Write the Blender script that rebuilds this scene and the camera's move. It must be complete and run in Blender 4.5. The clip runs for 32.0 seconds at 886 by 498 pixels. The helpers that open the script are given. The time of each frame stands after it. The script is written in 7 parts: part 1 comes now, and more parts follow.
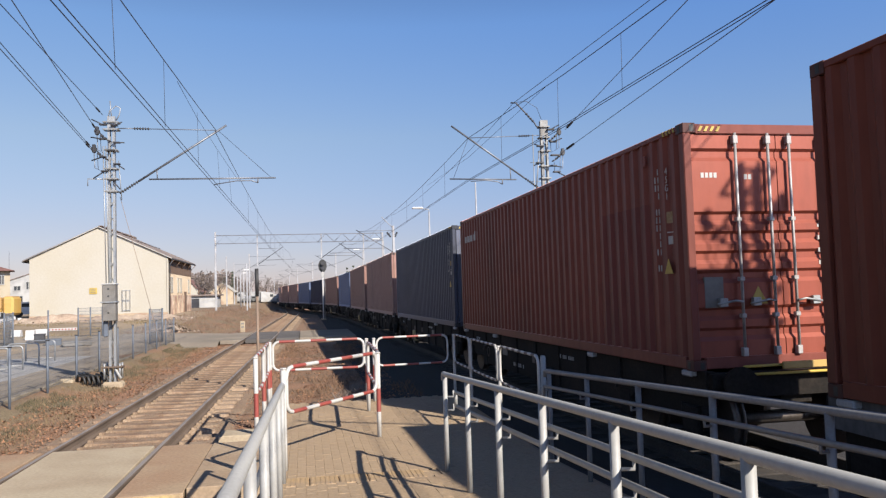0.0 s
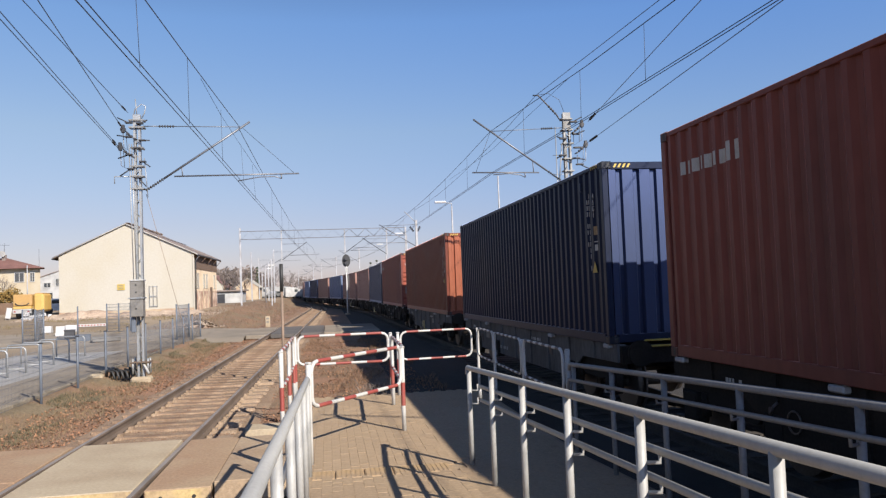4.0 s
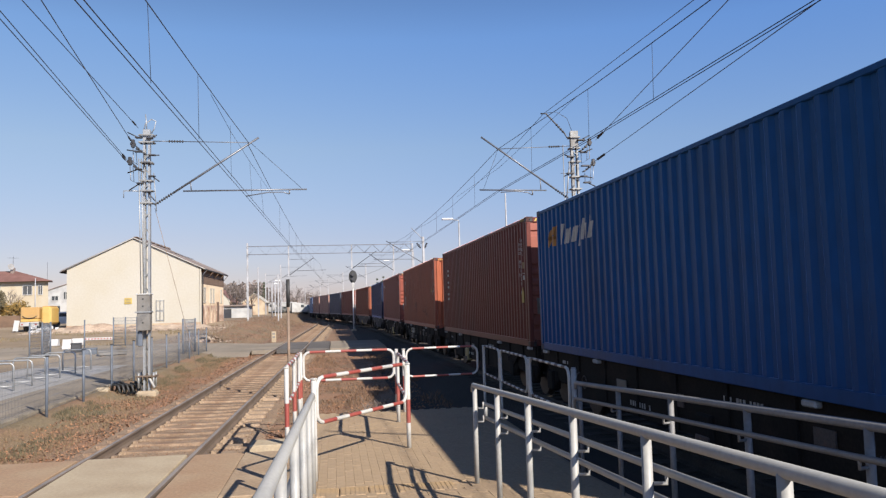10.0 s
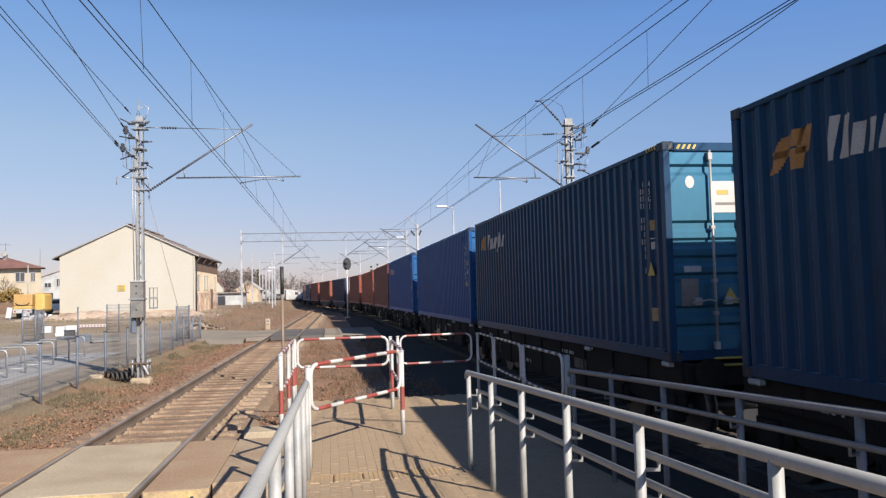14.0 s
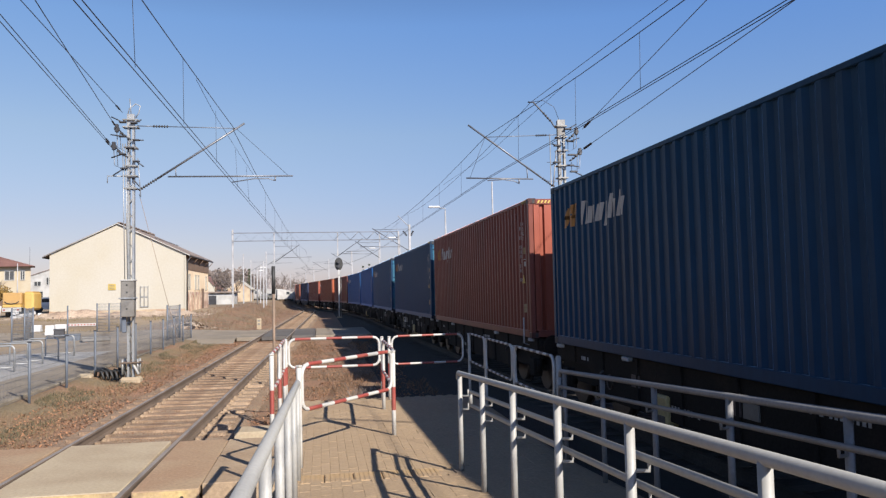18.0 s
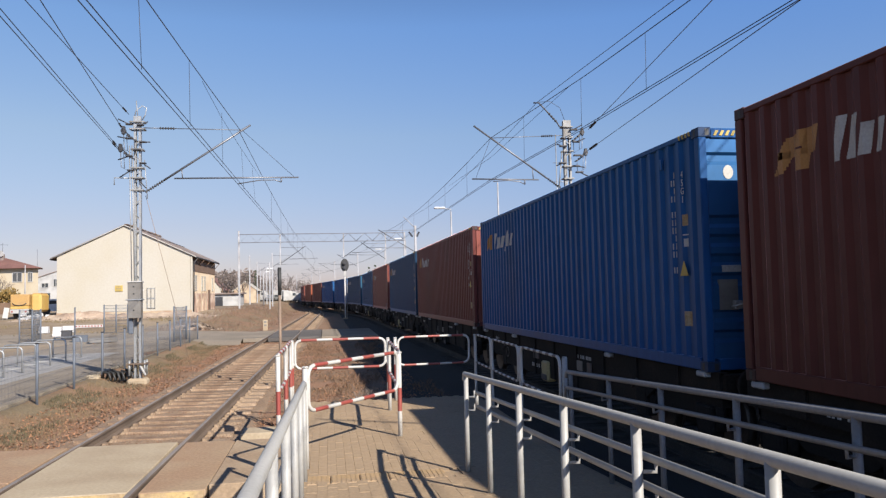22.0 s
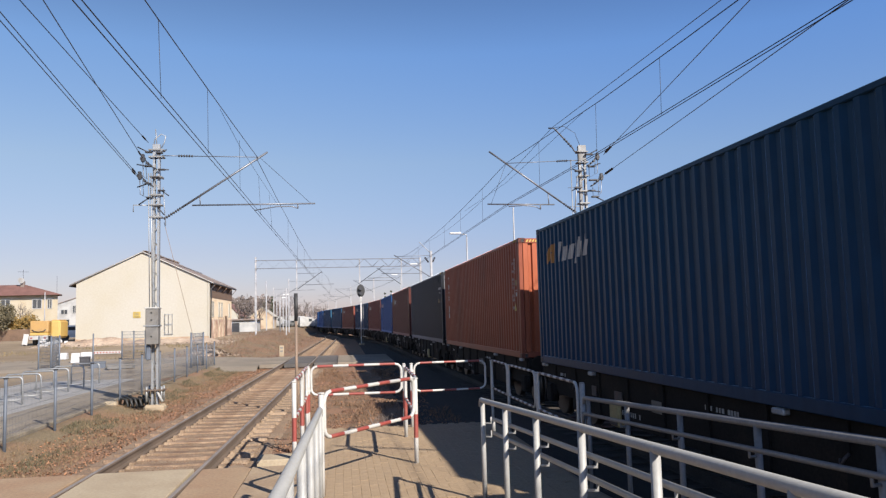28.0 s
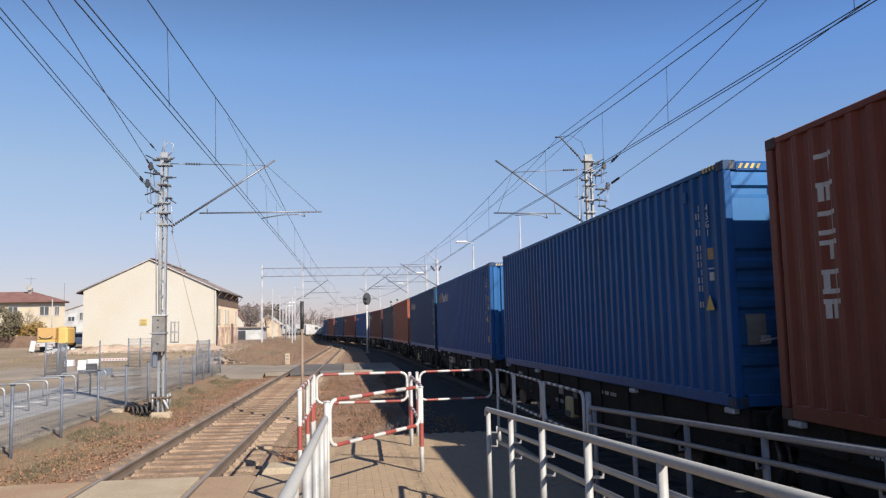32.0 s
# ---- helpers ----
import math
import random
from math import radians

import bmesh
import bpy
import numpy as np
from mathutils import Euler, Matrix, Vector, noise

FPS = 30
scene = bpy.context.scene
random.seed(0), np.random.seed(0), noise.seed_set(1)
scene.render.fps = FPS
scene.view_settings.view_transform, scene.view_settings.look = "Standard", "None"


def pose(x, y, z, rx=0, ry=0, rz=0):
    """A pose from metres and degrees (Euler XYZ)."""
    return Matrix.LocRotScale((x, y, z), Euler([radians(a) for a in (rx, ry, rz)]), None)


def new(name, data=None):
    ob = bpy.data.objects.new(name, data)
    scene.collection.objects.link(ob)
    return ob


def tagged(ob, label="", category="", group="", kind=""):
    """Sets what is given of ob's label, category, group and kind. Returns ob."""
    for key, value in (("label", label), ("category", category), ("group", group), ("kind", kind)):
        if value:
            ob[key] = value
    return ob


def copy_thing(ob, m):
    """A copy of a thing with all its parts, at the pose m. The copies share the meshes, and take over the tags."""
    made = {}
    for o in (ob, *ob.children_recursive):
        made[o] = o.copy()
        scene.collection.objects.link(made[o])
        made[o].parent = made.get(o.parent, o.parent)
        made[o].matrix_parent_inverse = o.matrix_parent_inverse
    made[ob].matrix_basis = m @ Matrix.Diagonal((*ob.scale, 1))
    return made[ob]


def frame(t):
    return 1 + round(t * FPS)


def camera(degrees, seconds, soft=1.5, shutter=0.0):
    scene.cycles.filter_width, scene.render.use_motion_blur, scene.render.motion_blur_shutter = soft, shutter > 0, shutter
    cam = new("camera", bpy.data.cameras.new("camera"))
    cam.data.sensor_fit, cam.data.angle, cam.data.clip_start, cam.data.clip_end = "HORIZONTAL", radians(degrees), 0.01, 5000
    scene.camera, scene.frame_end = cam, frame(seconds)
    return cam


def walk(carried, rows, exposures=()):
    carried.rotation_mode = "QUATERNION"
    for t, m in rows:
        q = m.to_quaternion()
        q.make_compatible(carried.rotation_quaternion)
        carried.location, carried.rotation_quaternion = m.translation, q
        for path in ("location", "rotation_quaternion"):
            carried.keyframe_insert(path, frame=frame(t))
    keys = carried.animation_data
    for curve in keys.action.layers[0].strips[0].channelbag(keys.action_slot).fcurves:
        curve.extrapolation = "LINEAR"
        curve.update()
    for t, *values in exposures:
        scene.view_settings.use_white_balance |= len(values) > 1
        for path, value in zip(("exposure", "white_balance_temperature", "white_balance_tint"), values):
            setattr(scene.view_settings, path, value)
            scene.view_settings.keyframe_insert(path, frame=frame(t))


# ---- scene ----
# ---- camera ----
CAM_Z = 2.086
cam = camera(59.76, 32.0, soft=1.3)
PATH = [
    (0.0, pose(0, 0, CAM_Z, 93.19, 1.77, -10.16)),
    (0.5, pose(0, 0, CAM_Z, 93.07, 1.89, -10.21)),
    (1.0, pose(0, 0, CAM_Z, 92.73, 2.01, -10.24)),
    (1.5, pose(0, 0, CAM_Z, 92.76, 2.08, -10.06)),
    (2.0, pose(0, 0, CAM_Z, 92.84, 2.15, -9.24)),
    (2.5, pose(0, 0, CAM_Z, 92.91, 2.24, -8.76)),
    (3.0, pose(0, 0, CAM_Z, 93.13, 2.22, -8.53)),
    (3.5, pose(0, 0, CAM_Z, 92.95, 2.18, -8.42)),
    (5.5, pose(0, 0, CAM_Z, 92.70, 2.00, -8.58)),
    (6.0, pose(0, 0, CAM_Z, 92.99, 1.87, -8.63)),
    (6.5, pose(0, 0, CAM_Z, 93.31, 1.86, -8.64)),
    (7.0, pose(0, 0, CAM_Z, 93.57, 1.78, -8.57)),
    (7.5, pose(0, 0, CAM_Z, 93.65, 1.74, -8.45)),
    (8.0, pose(0, 0, CAM_Z, 93.63, 1.76, -8.32)),
    (8.5, pose(0, 0, CAM_Z, 93.74, 1.70, -8.18)),
    (9.0, pose(0, 0, CAM_Z, 93.82, 1.57, -8.08)),
    (9.5, pose(0, 0, CAM_Z, 93.94, 1.51, -7.97)),
    (10.0, pose(0, 0, CAM_Z, 94.07, 1.60, -7.95)),
    (10.5, pose(0, 0, CAM_Z, 93.70, 1.52, -7.96)),
    (11.0, pose(0, 0, CAM_Z, 93.80, 1.37, -8.02)),
    (11.5, pose(0, 0, CAM_Z, 93.93, 1.39, -8.05)),
    (12.0, pose(0, 0, CAM_Z, 93.76, 1.43, -7.97)),
    (12.5, pose(0, 0, CAM_Z, 93.66, 1.46, -7.94)),
    (13.0, pose(0, 0, CAM_Z, 93.16, 1.38, -8.02)),
    (13.5, pose(0, 0, CAM_Z, 92.88, 1.48, -8.17)),
    (14.0, pose(0, 0, CAM_Z, 93.13, 1.53, -8.39)),
    (14.5, pose(0, 0, CAM_Z, 93.36, 1.44, -8.63)),
    (16.5, pose(0, 0, CAM_Z, 92.97, 1.23, -8.88)),
    (17.0, pose(0, 0, CAM_Z, 92.91, 1.22, -8.93)),
    (17.5, pose(0, 0, CAM_Z, 92.98, 1.19, -8.96)),
    (18.0, pose(0, 0, CAM_Z, 93.15, 1.26, -9.00)),
    (18.5, pose(0, 0, CAM_Z, 93.09, 1.25, -9.00)),
    (19.0, pose(0, 0, CAM_Z, 93.10, 1.24, -9.00)),
    (19.5, pose(0, 0, CAM_Z, 93.05, 1.19, -8.97)),
    (20.0, pose(0, 0, CAM_Z, 92.93, 1.33, -8.90)),
    (20.5, pose(0, 0, CAM_Z, 92.85, 1.40, -8.82)),
    (21.0, pose(0, 0, CAM_Z, 92.90, 1.33, -8.78)),
    (21.5, pose(0, 0, CAM_Z, 93.03, 1.30, -8.69)),
    (22.0, pose(0, 0, CAM_Z, 93.23, 1.36, -8.56)),
    (22.5, pose(0, 0, CAM_Z, 93.45, 1.53, -8.31)),
    (23.0, pose(0, 0, CAM_Z, 93.72, 1.53, -8.14)),
    (23.5, pose(0, 0, CAM_Z, 93.82, 1.62, -7.97)),
    (24.0, pose(0, 0, CAM_Z, 93.75, 1.65, -7.77)),
    (24.5, pose(0, 0, CAM_Z, 93.91, 1.57, -7.64)),
    (25.0, pose(0, 0, CAM_Z, 94.13, 1.50, -7.53)),
    (25.5, pose(0, 0, CAM_Z, 94.30, 1.48, -7.47)),
    (27.5, pose(0, 0, CAM_Z, 95.02, 1.47, -7.46)),
    (28.0, pose(0, 0, CAM_Z, 95.14, 1.51, -7.37)),
    (28.5, pose(0, 0, CAM_Z, 95.28, 1.45, -7.30)),
    (29.0, pose(0, 0, CAM_Z, 95.30, 1.34, -7.28)),
    (29.5, pose(0, 0, CAM_Z, 95.35, 1.31, -7.29)),
    (30.0, pose(0, 0, CAM_Z, 95.47, 1.23, -7.32)),
    (30.5, pose(0, 0, CAM_Z, 95.47, 1.15, -7.35)),
    (31.0, pose(0, 0, CAM_Z, 95.49, 1.25, -7.27)),
    (31.5, pose(0, 0, CAM_Z, 95.66, 1.19, -7.11)),
    (32.0, pose(0, 0, CAM_Z, 95.79, 1.25, -6.93)),
]
walk(cam, PATH)

# ---- light ----
SUN_AZ, SUN_EL = 31.5, 32.5          # the light travels towards -x and +y
sky_world = bpy.data.worlds.new("sky")
scene.world = sky_world
sky_world.use_nodes = True
wn = sky_world.node_tree.nodes
sky = wn.new("ShaderNodeTexSky")
sky.sky_type, sky.sun_disc = "NISHITA", False
sky.sun_elevation, sky.sun_rotation = radians(SUN_EL), radians(180 - SUN_AZ)
sky.altitude, sky.air_density, sky.dust_density, sky.ozone_density = 200, 1.1, 0.35, 6.0
wn["Background"].inputs["Strength"].default_value = 0.070
# spring haze: paler and warmer towards the horizon, deeper overhead
tco, sep, haze, mul = wn.new("ShaderNodeTexCoord"), wn.new("ShaderNodeSeparateXYZ"), wn.new("ShaderNodeValToRGB"), wn.new("ShaderNodeMix")
mul.data_type, mul.blend_type = "RGBA", "MULTIPLY"
mul.inputs["Factor"].default_value = 1.0
stops = [(0.0, (0.66, 0.545, 0.65)), (0.09, (0.84, 0.637, 0.658)), (0.2, (1.05, 0.835, 0.75)), (0.33, (0.96, 0.945, 0.975)), (0.5, (0.52, 0.54, 0.61)), (1.0, (0.17, 0.19, 0.24))]
while len(haze.color_ramp.elements) < len(stops):
    haze.color_ramp.elements.new(0.5)
for el, (p, c) in zip(haze.color_ramp.elements, stops):
    el.position, el.color = p, (*c, 1)
wl = sky_world.node_tree.links
wl.new(tco.outputs["Generated"], sep.inputs[0])
wl.new(sep.outputs["Z"], haze.inputs["Fac"])
wl.new(sky.outputs[0], mul.inputs[6])
wl.new(haze.outputs["Color"], mul.inputs[7])
# clearer and bluer air towards the east, hazier to the west
side, tint, mul2 = wn.new("ShaderNodeMapRange"), wn.new("ShaderNodeMix"), wn.new("ShaderNodeMix")
side.interpolation_type = "SMOOTHSTEP"
side.inputs["From Min"].default_value, side.inputs["From Max"].default_value = -0.4, 0.9
tint.data_type = mul2.data_type = "RGBA"
mul2.blend_type, mul2.inputs["Factor"].default_value = "MULTIPLY", 1.0
tint.inputs[6].default_value, tint.inputs[7].default_value = (1.03, 0.99, 0.955, 1), (0.93, 1.06, 1.24, 1)
wl.new(sep.outputs["X"], side.inputs["Value"])
wl.new(side.outputs[0], tint.inputs["Factor"])
wl.new(mul.outputs[2], mul2.inputs[6])
wl.new(tint.outputs[2], mul2.inputs[7])
# the broad bright veil of haze on the sun's side of the sky
veil, mul3 = wn.new("ShaderNodeMapRange"), wn.new("ShaderNodeMix")
veil.interpolation_type = "SMOOTHSTEP"
veil.inputs["From Min"].default_value, veil.inputs["From Max"].default_value = 0.15, -0.85
veil.inputs["To Min"].default_value, veil.inputs["To Max"].default_value = 1.0, 2.5
mul3.data_type, mul3.blend_type, mul3.inputs["Factor"].default_value = "RGBA", "MULTIPLY", 1.0
wl.new(sep.outputs["Y"], veil.inputs["Value"])
wl.new(mul2.outputs[2], mul3.inputs[6])
wl.new(veil.outputs[0], mul3.inputs[7])
# and the deep clear sky at a right angle to the sun
deep, mul4 = wn.new("ShaderNodeMapRange"), wn.new("ShaderNodeMix")
deep.interpolation_type = "SMOOTHSTEP"
deep.inputs["From Min"].default_value, deep.inputs["From Max"].default_value = -0.45, -0.9
deep.inputs["To Min"].default_value, deep.inputs["To Max"].default_value = 1.0, 0.5
mul4.data_type, mul4.blend_type, mul4.inputs["Factor"].default_value = "RGBA", "MULTIPLY", 1.0
wl.new(sep.outputs["X"], deep.inputs["Value"])
wl.new(mul3.outputs[2], mul4.inputs[6])
wl.new(deep.outputs[0], mul4.inputs[7])
wl.new(mul4.outputs[2], wn["Background"].inputs["Color"])
sun = new("sun", bpy.data.lights.new("sun", "SUN"))
sun.data.energy, sun.data.angle, sun.data.color = 4.65, radians(0.55), (1.0, 0.91, 0.79)
_d = Vector((-math.sin(radians(SUN_AZ)) * math.cos(radians(SUN_EL)), math.cos(radians(SUN_AZ)) * math.cos(radians(SUN_EL)), -math.sin(radians(SUN_EL))))
sun.matrix_world = Matrix.Translation((20, -30, 40)) @ _d.to_track_quat("-Z", "Y").to_matrix().to_4x4()
scene.view_settings.exposure = 1.06


# ---- materials ----
def surf(name, base, rough=0.7, metal=0.0, var=0.18, scale=3.0, bump=0.0, bscale=60.0, second=None, spots=0.5, sscale=1.2, coat=0.0, rnd=0.0, stretch=(1, 1, 1), spec=0.5):
    """Paint, stone or soil: grain and blotches at two scales, a second colour in patches, fine relief."""
    m = bpy.data.materials.new(name)
    m.use_nodes = True
    nt = m.node_tree
    nd, ln = nt.nodes, nt.links
    b = nd["Principled BSDF"]
    b.inputs["Roughness"].default_value, b.inputs["Metallic"].default_value = rough, metal
    b.inputs["Specular IOR Level"].default_value = spec
    if coat:
        b.inputs["Coat Weight"].default_value = coat
    tc, mp = nd.new("ShaderNodeTexCoord"), nd.new("ShaderNodeMapping")
    mp.inputs["Scale"].default_value = stretch
    ln.new(tc.outputs["Object"], mp.inputs["Vector"])
    n1 = nd.new("ShaderNodeTexNoise")
    n1.inputs["Scale"].default_value, n1.inputs["Detail"].default_value = scale * 6, 6
    ln.new(mp.outputs[0], n1.inputs["Vector"])
    n2 = nd.new("ShaderNodeTexNoise")
    n2.inputs["Scale"].default_value, n2.inputs["Detail"].default_value = sscale, 5
    ln.new(mp.outputs[0], n2.inputs["Vector"])
    r2 = nd.new("ShaderNodeValToRGB")
    r2.color_ramp.elements[0].position, r2.color_ramp.elements[1].position = 1 - spots - 0.12, 1 - spots + 0.14
    ln.new(n2.outputs["Fac"], r2.inputs["Fac"])
    mix = nd.new("ShaderNodeMix")
    mix.data_type = "RGBA"
    sec = second or tuple(c * 0.72 for c in base)
    mix.inputs[6].default_value, mix.inputs[7].default_value = (*base, 1), (*sec, 1)
    ln.new(r2.outputs["Color"], mix.inputs["Factor"])
    hs = nd.new("ShaderNodeHueSaturation")
    mr = nd.new("ShaderNodeMapRange")
    mr.inputs["From Min"].default_value, mr.inputs["From Max"].default_value = 0.3, 0.7
    mr.inputs["To Min"].default_value, mr.inputs["To Max"].default_value = 1 - var, 1 + var
    ln.new(n1.outputs["Fac"], mr.inputs["Value"])
    val = mr.outputs[0]
    if rnd:
        oi, ad = nd.new("ShaderNodeObjectInfo"), nd.new("ShaderNodeMath")
        mr2 = nd.new("ShaderNodeMapRange")
        mr2.inputs["To Min"].default_value, mr2.inputs["To Max"].default_value = 1 - rnd, 1 + rnd
        ln.new(oi.outputs["Random"], mr2.inputs["Value"])
        ad.operation = "MULTIPLY"
        ln.new(val, ad.inputs[0])
        ln.new(mr2.outputs[0], ad.inputs[1])
        val = ad.outputs[0]
    ln.new(val, hs.inputs["Value"])
    ln.new(mix.outputs[2], hs.inputs["Color"])
    ln.new(hs.outputs["Color"], b.inputs["Base Color"])
    if bump:
        bp, n3 = nd.new("ShaderNodeBump"), nd.new("ShaderNodeTexNoise")
        n3.inputs["Scale"].default_value, n3.inputs["Detail"].default_value = bscale, 4
        ln.new(mp.outputs[0], n3.inputs["Vector"])
        ln.new(n3.outputs["Fac"], bp.inputs["Height"])
        bp.inputs["Strength"].default_value, bp.inputs["Distance"].default_value = bump, 0.02
        ln.new(bp.outputs["Normal"], b.inputs["Normal"])
    return m


M = {}
M["grass"] = surf("dry_grass_soil", (0.145, 0.110, 0.064), 0.95, var=0.4, scale=4, bump=0.9, bscale=25, second=(0.195, 0.108, 0.062), spots=0.48, sscale=0.55)
M["soil"] = surf("rusty_soil", (0.215, 0.118, 0.070), 0.95, var=0.35, scale=5, bump=1.0, bscale=30, second=(0.150, 0.100, 0.060), spots=0.5, sscale=0.8)
M["dirt"] = surf("light_dirt", (0.242, 0.187, 0.127), 0.95, var=0.2, scale=1.5, bump=0.5, bscale=8, second=(0.151, 0.109, 0.066), spots=0.5, sscale=0.12)
M["pale_dirt"] = surf("pale_rubbly_dirt", (0.34, 0.265, 0.20), 0.95, var=0.3, scale=1.5, bump=1.0, bscale=5, second=(0.22, 0.15, 0.105), spots=0.45, sscale=0.7)
# near black, with the train's shade put into the ground colour
M["gravel"] = surf("shade_dark_ballast", (0.023, 0.019, 0.016), 0.95, var=0.5, scale=7, bump=1.0, bscale=40, sscale=1.5)
M["asphalt"] = surf("worn_asphalt", (0.092, 0.084, 0.080), 0.9, var=0.2, scale=8, bump=0.3, bscale=90, sscale=0.5)
M["path"] = surf("pale_path", (0.229, 0.192, 0.149), 0.9, var=0.15, scale=3, bump=0.3, bscale=40, sscale=0.3)
M["sleeper"] = surf("dirty_concrete_sleeper", (0.25, 0.186, 0.13), 0.95, var=0.35, scale=6, bump=0.5, bscale=50, second=(0.150, 0.092, 0.058), spots=0.5, sscale=2.2, rnd=0.2)
M["rail_side"] = surf("rusty_rail", (0.115, 0.083, 0.062), 0.9, 0.0, var=0.25, scale=10, bump=0.2)
M["rail_top"] = surf("worn_rail_head", (0.26, 0.225, 0.20), 0.6, 0.3, var=0.1, scale=10)
M["rust_steel"] = surf("rusty_steel", (0.20, 0.145, 0.108), 0.9, 0.0, var=0.25, scale=10, bump=0.2)
M["slab"] = surf("pale_concrete_slab", (0.330, 0.272, 0.192), 0.9, var=0.12, scale=4, bump=0.3, bscale=70, second=(0.251, 0.192, 0.129), spots=0.45, sscale=0.9)
M["slab_brown"] = surf("rusty_concrete_slab", (0.25, 0.162, 0.100), 0.9, var=0.16, scale=4, bump=0.3, bscale=70, second=(0.285, 0.21, 0.135), spots=0.45, sscale=1.1)
M["slab_tan"] = surf("tan_concrete_slab", (0.285, 0.215, 0.145), 0.9, var=0.16, scale=4, bump=0.3, bscale=70, second=(0.24, 0.17, 0.11), spots=0.45, sscale=1.3)
M["kerb"] = surf("kerb_concrete", (0.25, 0.212, 0.16), 0.9, var=0.12, scale=5, bump=0.2, bscale=80)
M["paver"] = surf("beige_paver", (0.285, 0.208, 0.132), 0.88, var=0.16, scale=5, bump=0.25, bscale=120, second=(0.245, 0.175, 0.113), spots=0.42, sscale=0.7, rnd=0.03)
M["paver_yellow"] = surf("yellow_tactile_paver", (0.325, 0.222, 0.115), 0.85, var=0.16, scale=6, bump=0.2, bscale=100, second=(0.28, 0.20, 0.125), spots=0.5, sscale=2.0, rnd=0.06)
M["joint"] = surf("paving_joint_sand", (0.275, 0.20, 0.128), 0.95, var=0.2, scale=8)
M["white_steel"] = surf("pale_grey_painted_steel", (0.272, 0.272, 0.265), 0.5, 0.0, var=0.07, scale=6, second=(0.252, 0.252, 0.244), spots=0.35, sscale=2.5)
# darker copy of the pale rail paint, holding the train's shade
M["shaded_steel"] = surf("shade_grey_painted_steel", (0.165, 0.165, 0.17), 0.6, 0.0, var=0.12, scale=6, second=(0.13, 0.13, 0.135), spots=0.4, sscale=2.5)
M["barrier_white"] = surf("white_barrier_paint", (0.391, 0.386, 0.371), 0.45, var=0.06, scale=6, second=(0.332, 0.323, 0.303), spots=0.3, sscale=3)
M["barrier_red"] = surf("faded_red_barrier_paint", (0.225, 0.048, 0.040), 0.5, var=0.12, scale=6, second=(0.22, 0.072, 0.055), spots=0.4, sscale=3)
M["barrier_dark"] = surf("dark_grey_barrier_paint", (0.085, 0.072, 0.070), 0.6, var=0.2, scale=6, second=(0.12, 0.06, 0.053), spots=0.4, sscale=3)
M["old_galv"] = surf("weathered_steel", (0.22, 0.222, 0.22), 0.6, 0.35, var=0.2, scale=6, second=(0.10, 0.095, 0.088), spots=0.45, sscale=2.5)
M["galv"] = surf("galvanised_steel", (0.288, 0.294, 0.294), 0.5, 0.6, var=0.12, scale=6, second=(0.233, 0.233, 0.233), spots=0.4, sscale=3)
M["dark_steel"] = surf("dark_steel", (0.050, 0.050, 0.055), 0.55, 0.5, var=0.15, scale=6)
M["tube"] = surf("dull_grey_steel_tube", (0.165, 0.172, 0.19), 0.45, 0.5, var=0.12, scale=6)
M["wire"] = surf("dark_copper_wire", (0.05, 0.045, 0.045), 0.5, 0.7, var=0.05)
M["insul"] = surf("dark_brown_insulator", (0.022, 0.020, 0.021), 0.65, var=0.1)
M["block_white"] = surf("dirty_white_plastic", (0.38, 0.375, 0.37), 0.7, var=0.12, scale=3, second=(0.29, 0.28, 0.27), spots=0.35, sscale=2)
M["plaster"] = surf("cream_plaster", (0.34, 0.318, 0.272), 0.92, var=0.05, scale=1.2, bump=0.15, bscale=25, second=(0.325, 0.296, 0.235), spots=0.45, sscale=0.22)
M["plaster_worn"] = surf("worn_plaster", (0.365, 0.297, 0.208), 0.92, var=0.1, scale=2, second=(0.234, 0.140, 0.094), spots=0.42, sscale=0.6)
M["roof_grey"] = surf("grey_brown_roof_tiles", (0.21, 0.168, 0.145), 0.9, var=0.25, scale=4, second=(0.109, 0.084, 0.076), sscale=0.5)
M["roof_red"] = surf("red_roof_tiles", (0.15, 0.074, 0.062), 0.85, var=0.2, scale=3)
M["plaster_yellow"] = surf("yellow_plaster", (0.36, 0.315, 0.235), 0.92, var=0.06, scale=1.5, second=(0.32, 0.25, 0.16), spots=0.4, sscale=0.4)
M["slab_edge"] = surf("worn_yellow_slab_edge", (0.40, 0.30, 0.14), 0.9, var=0.2, scale=5, second=(0.30, 0.22, 0.13), spots=0.5, sscale=4)
M["rod_steel"] = surf("worn_locking_rod_steel", (0.36, 0.34, 0.33), 0.5, 0.3, var=0.15, scale=6)
M["glass"] = surf("dark_window_glass", (0.05, 0.055, 0.06), 0.08, var=0.05)
M["wood"] = surf("dark_wood", (0.134, 0.084, 0.055), 0.85, var=0.25, scale=3)
M["yellow_paint"] = surf("yellow_machine_paint", (0.40, 0.265, 0.08), 0.5, var=0.1, scale=3, second=(0.42, 0.22, 0.05), spots=0.4, sscale=0.8)
M["white_paint"] = surf("white_paint", (0.358, 0.353, 0.340), 0.7, var=0.06, scale=3)
M["blue_fence"] = surf("blue_grey_painted_steel", (0.097, 0.113, 0.139), 0.6, 0.1, var=0.1, scale=5)
M["box_grey"] = surf("grey_cabinet_paint", (0.143, 0.134, 0.122), 0.6, var=0.1, scale=4, second=(0.101, 0.092, 0.080), spots=0.4, sscale=2)
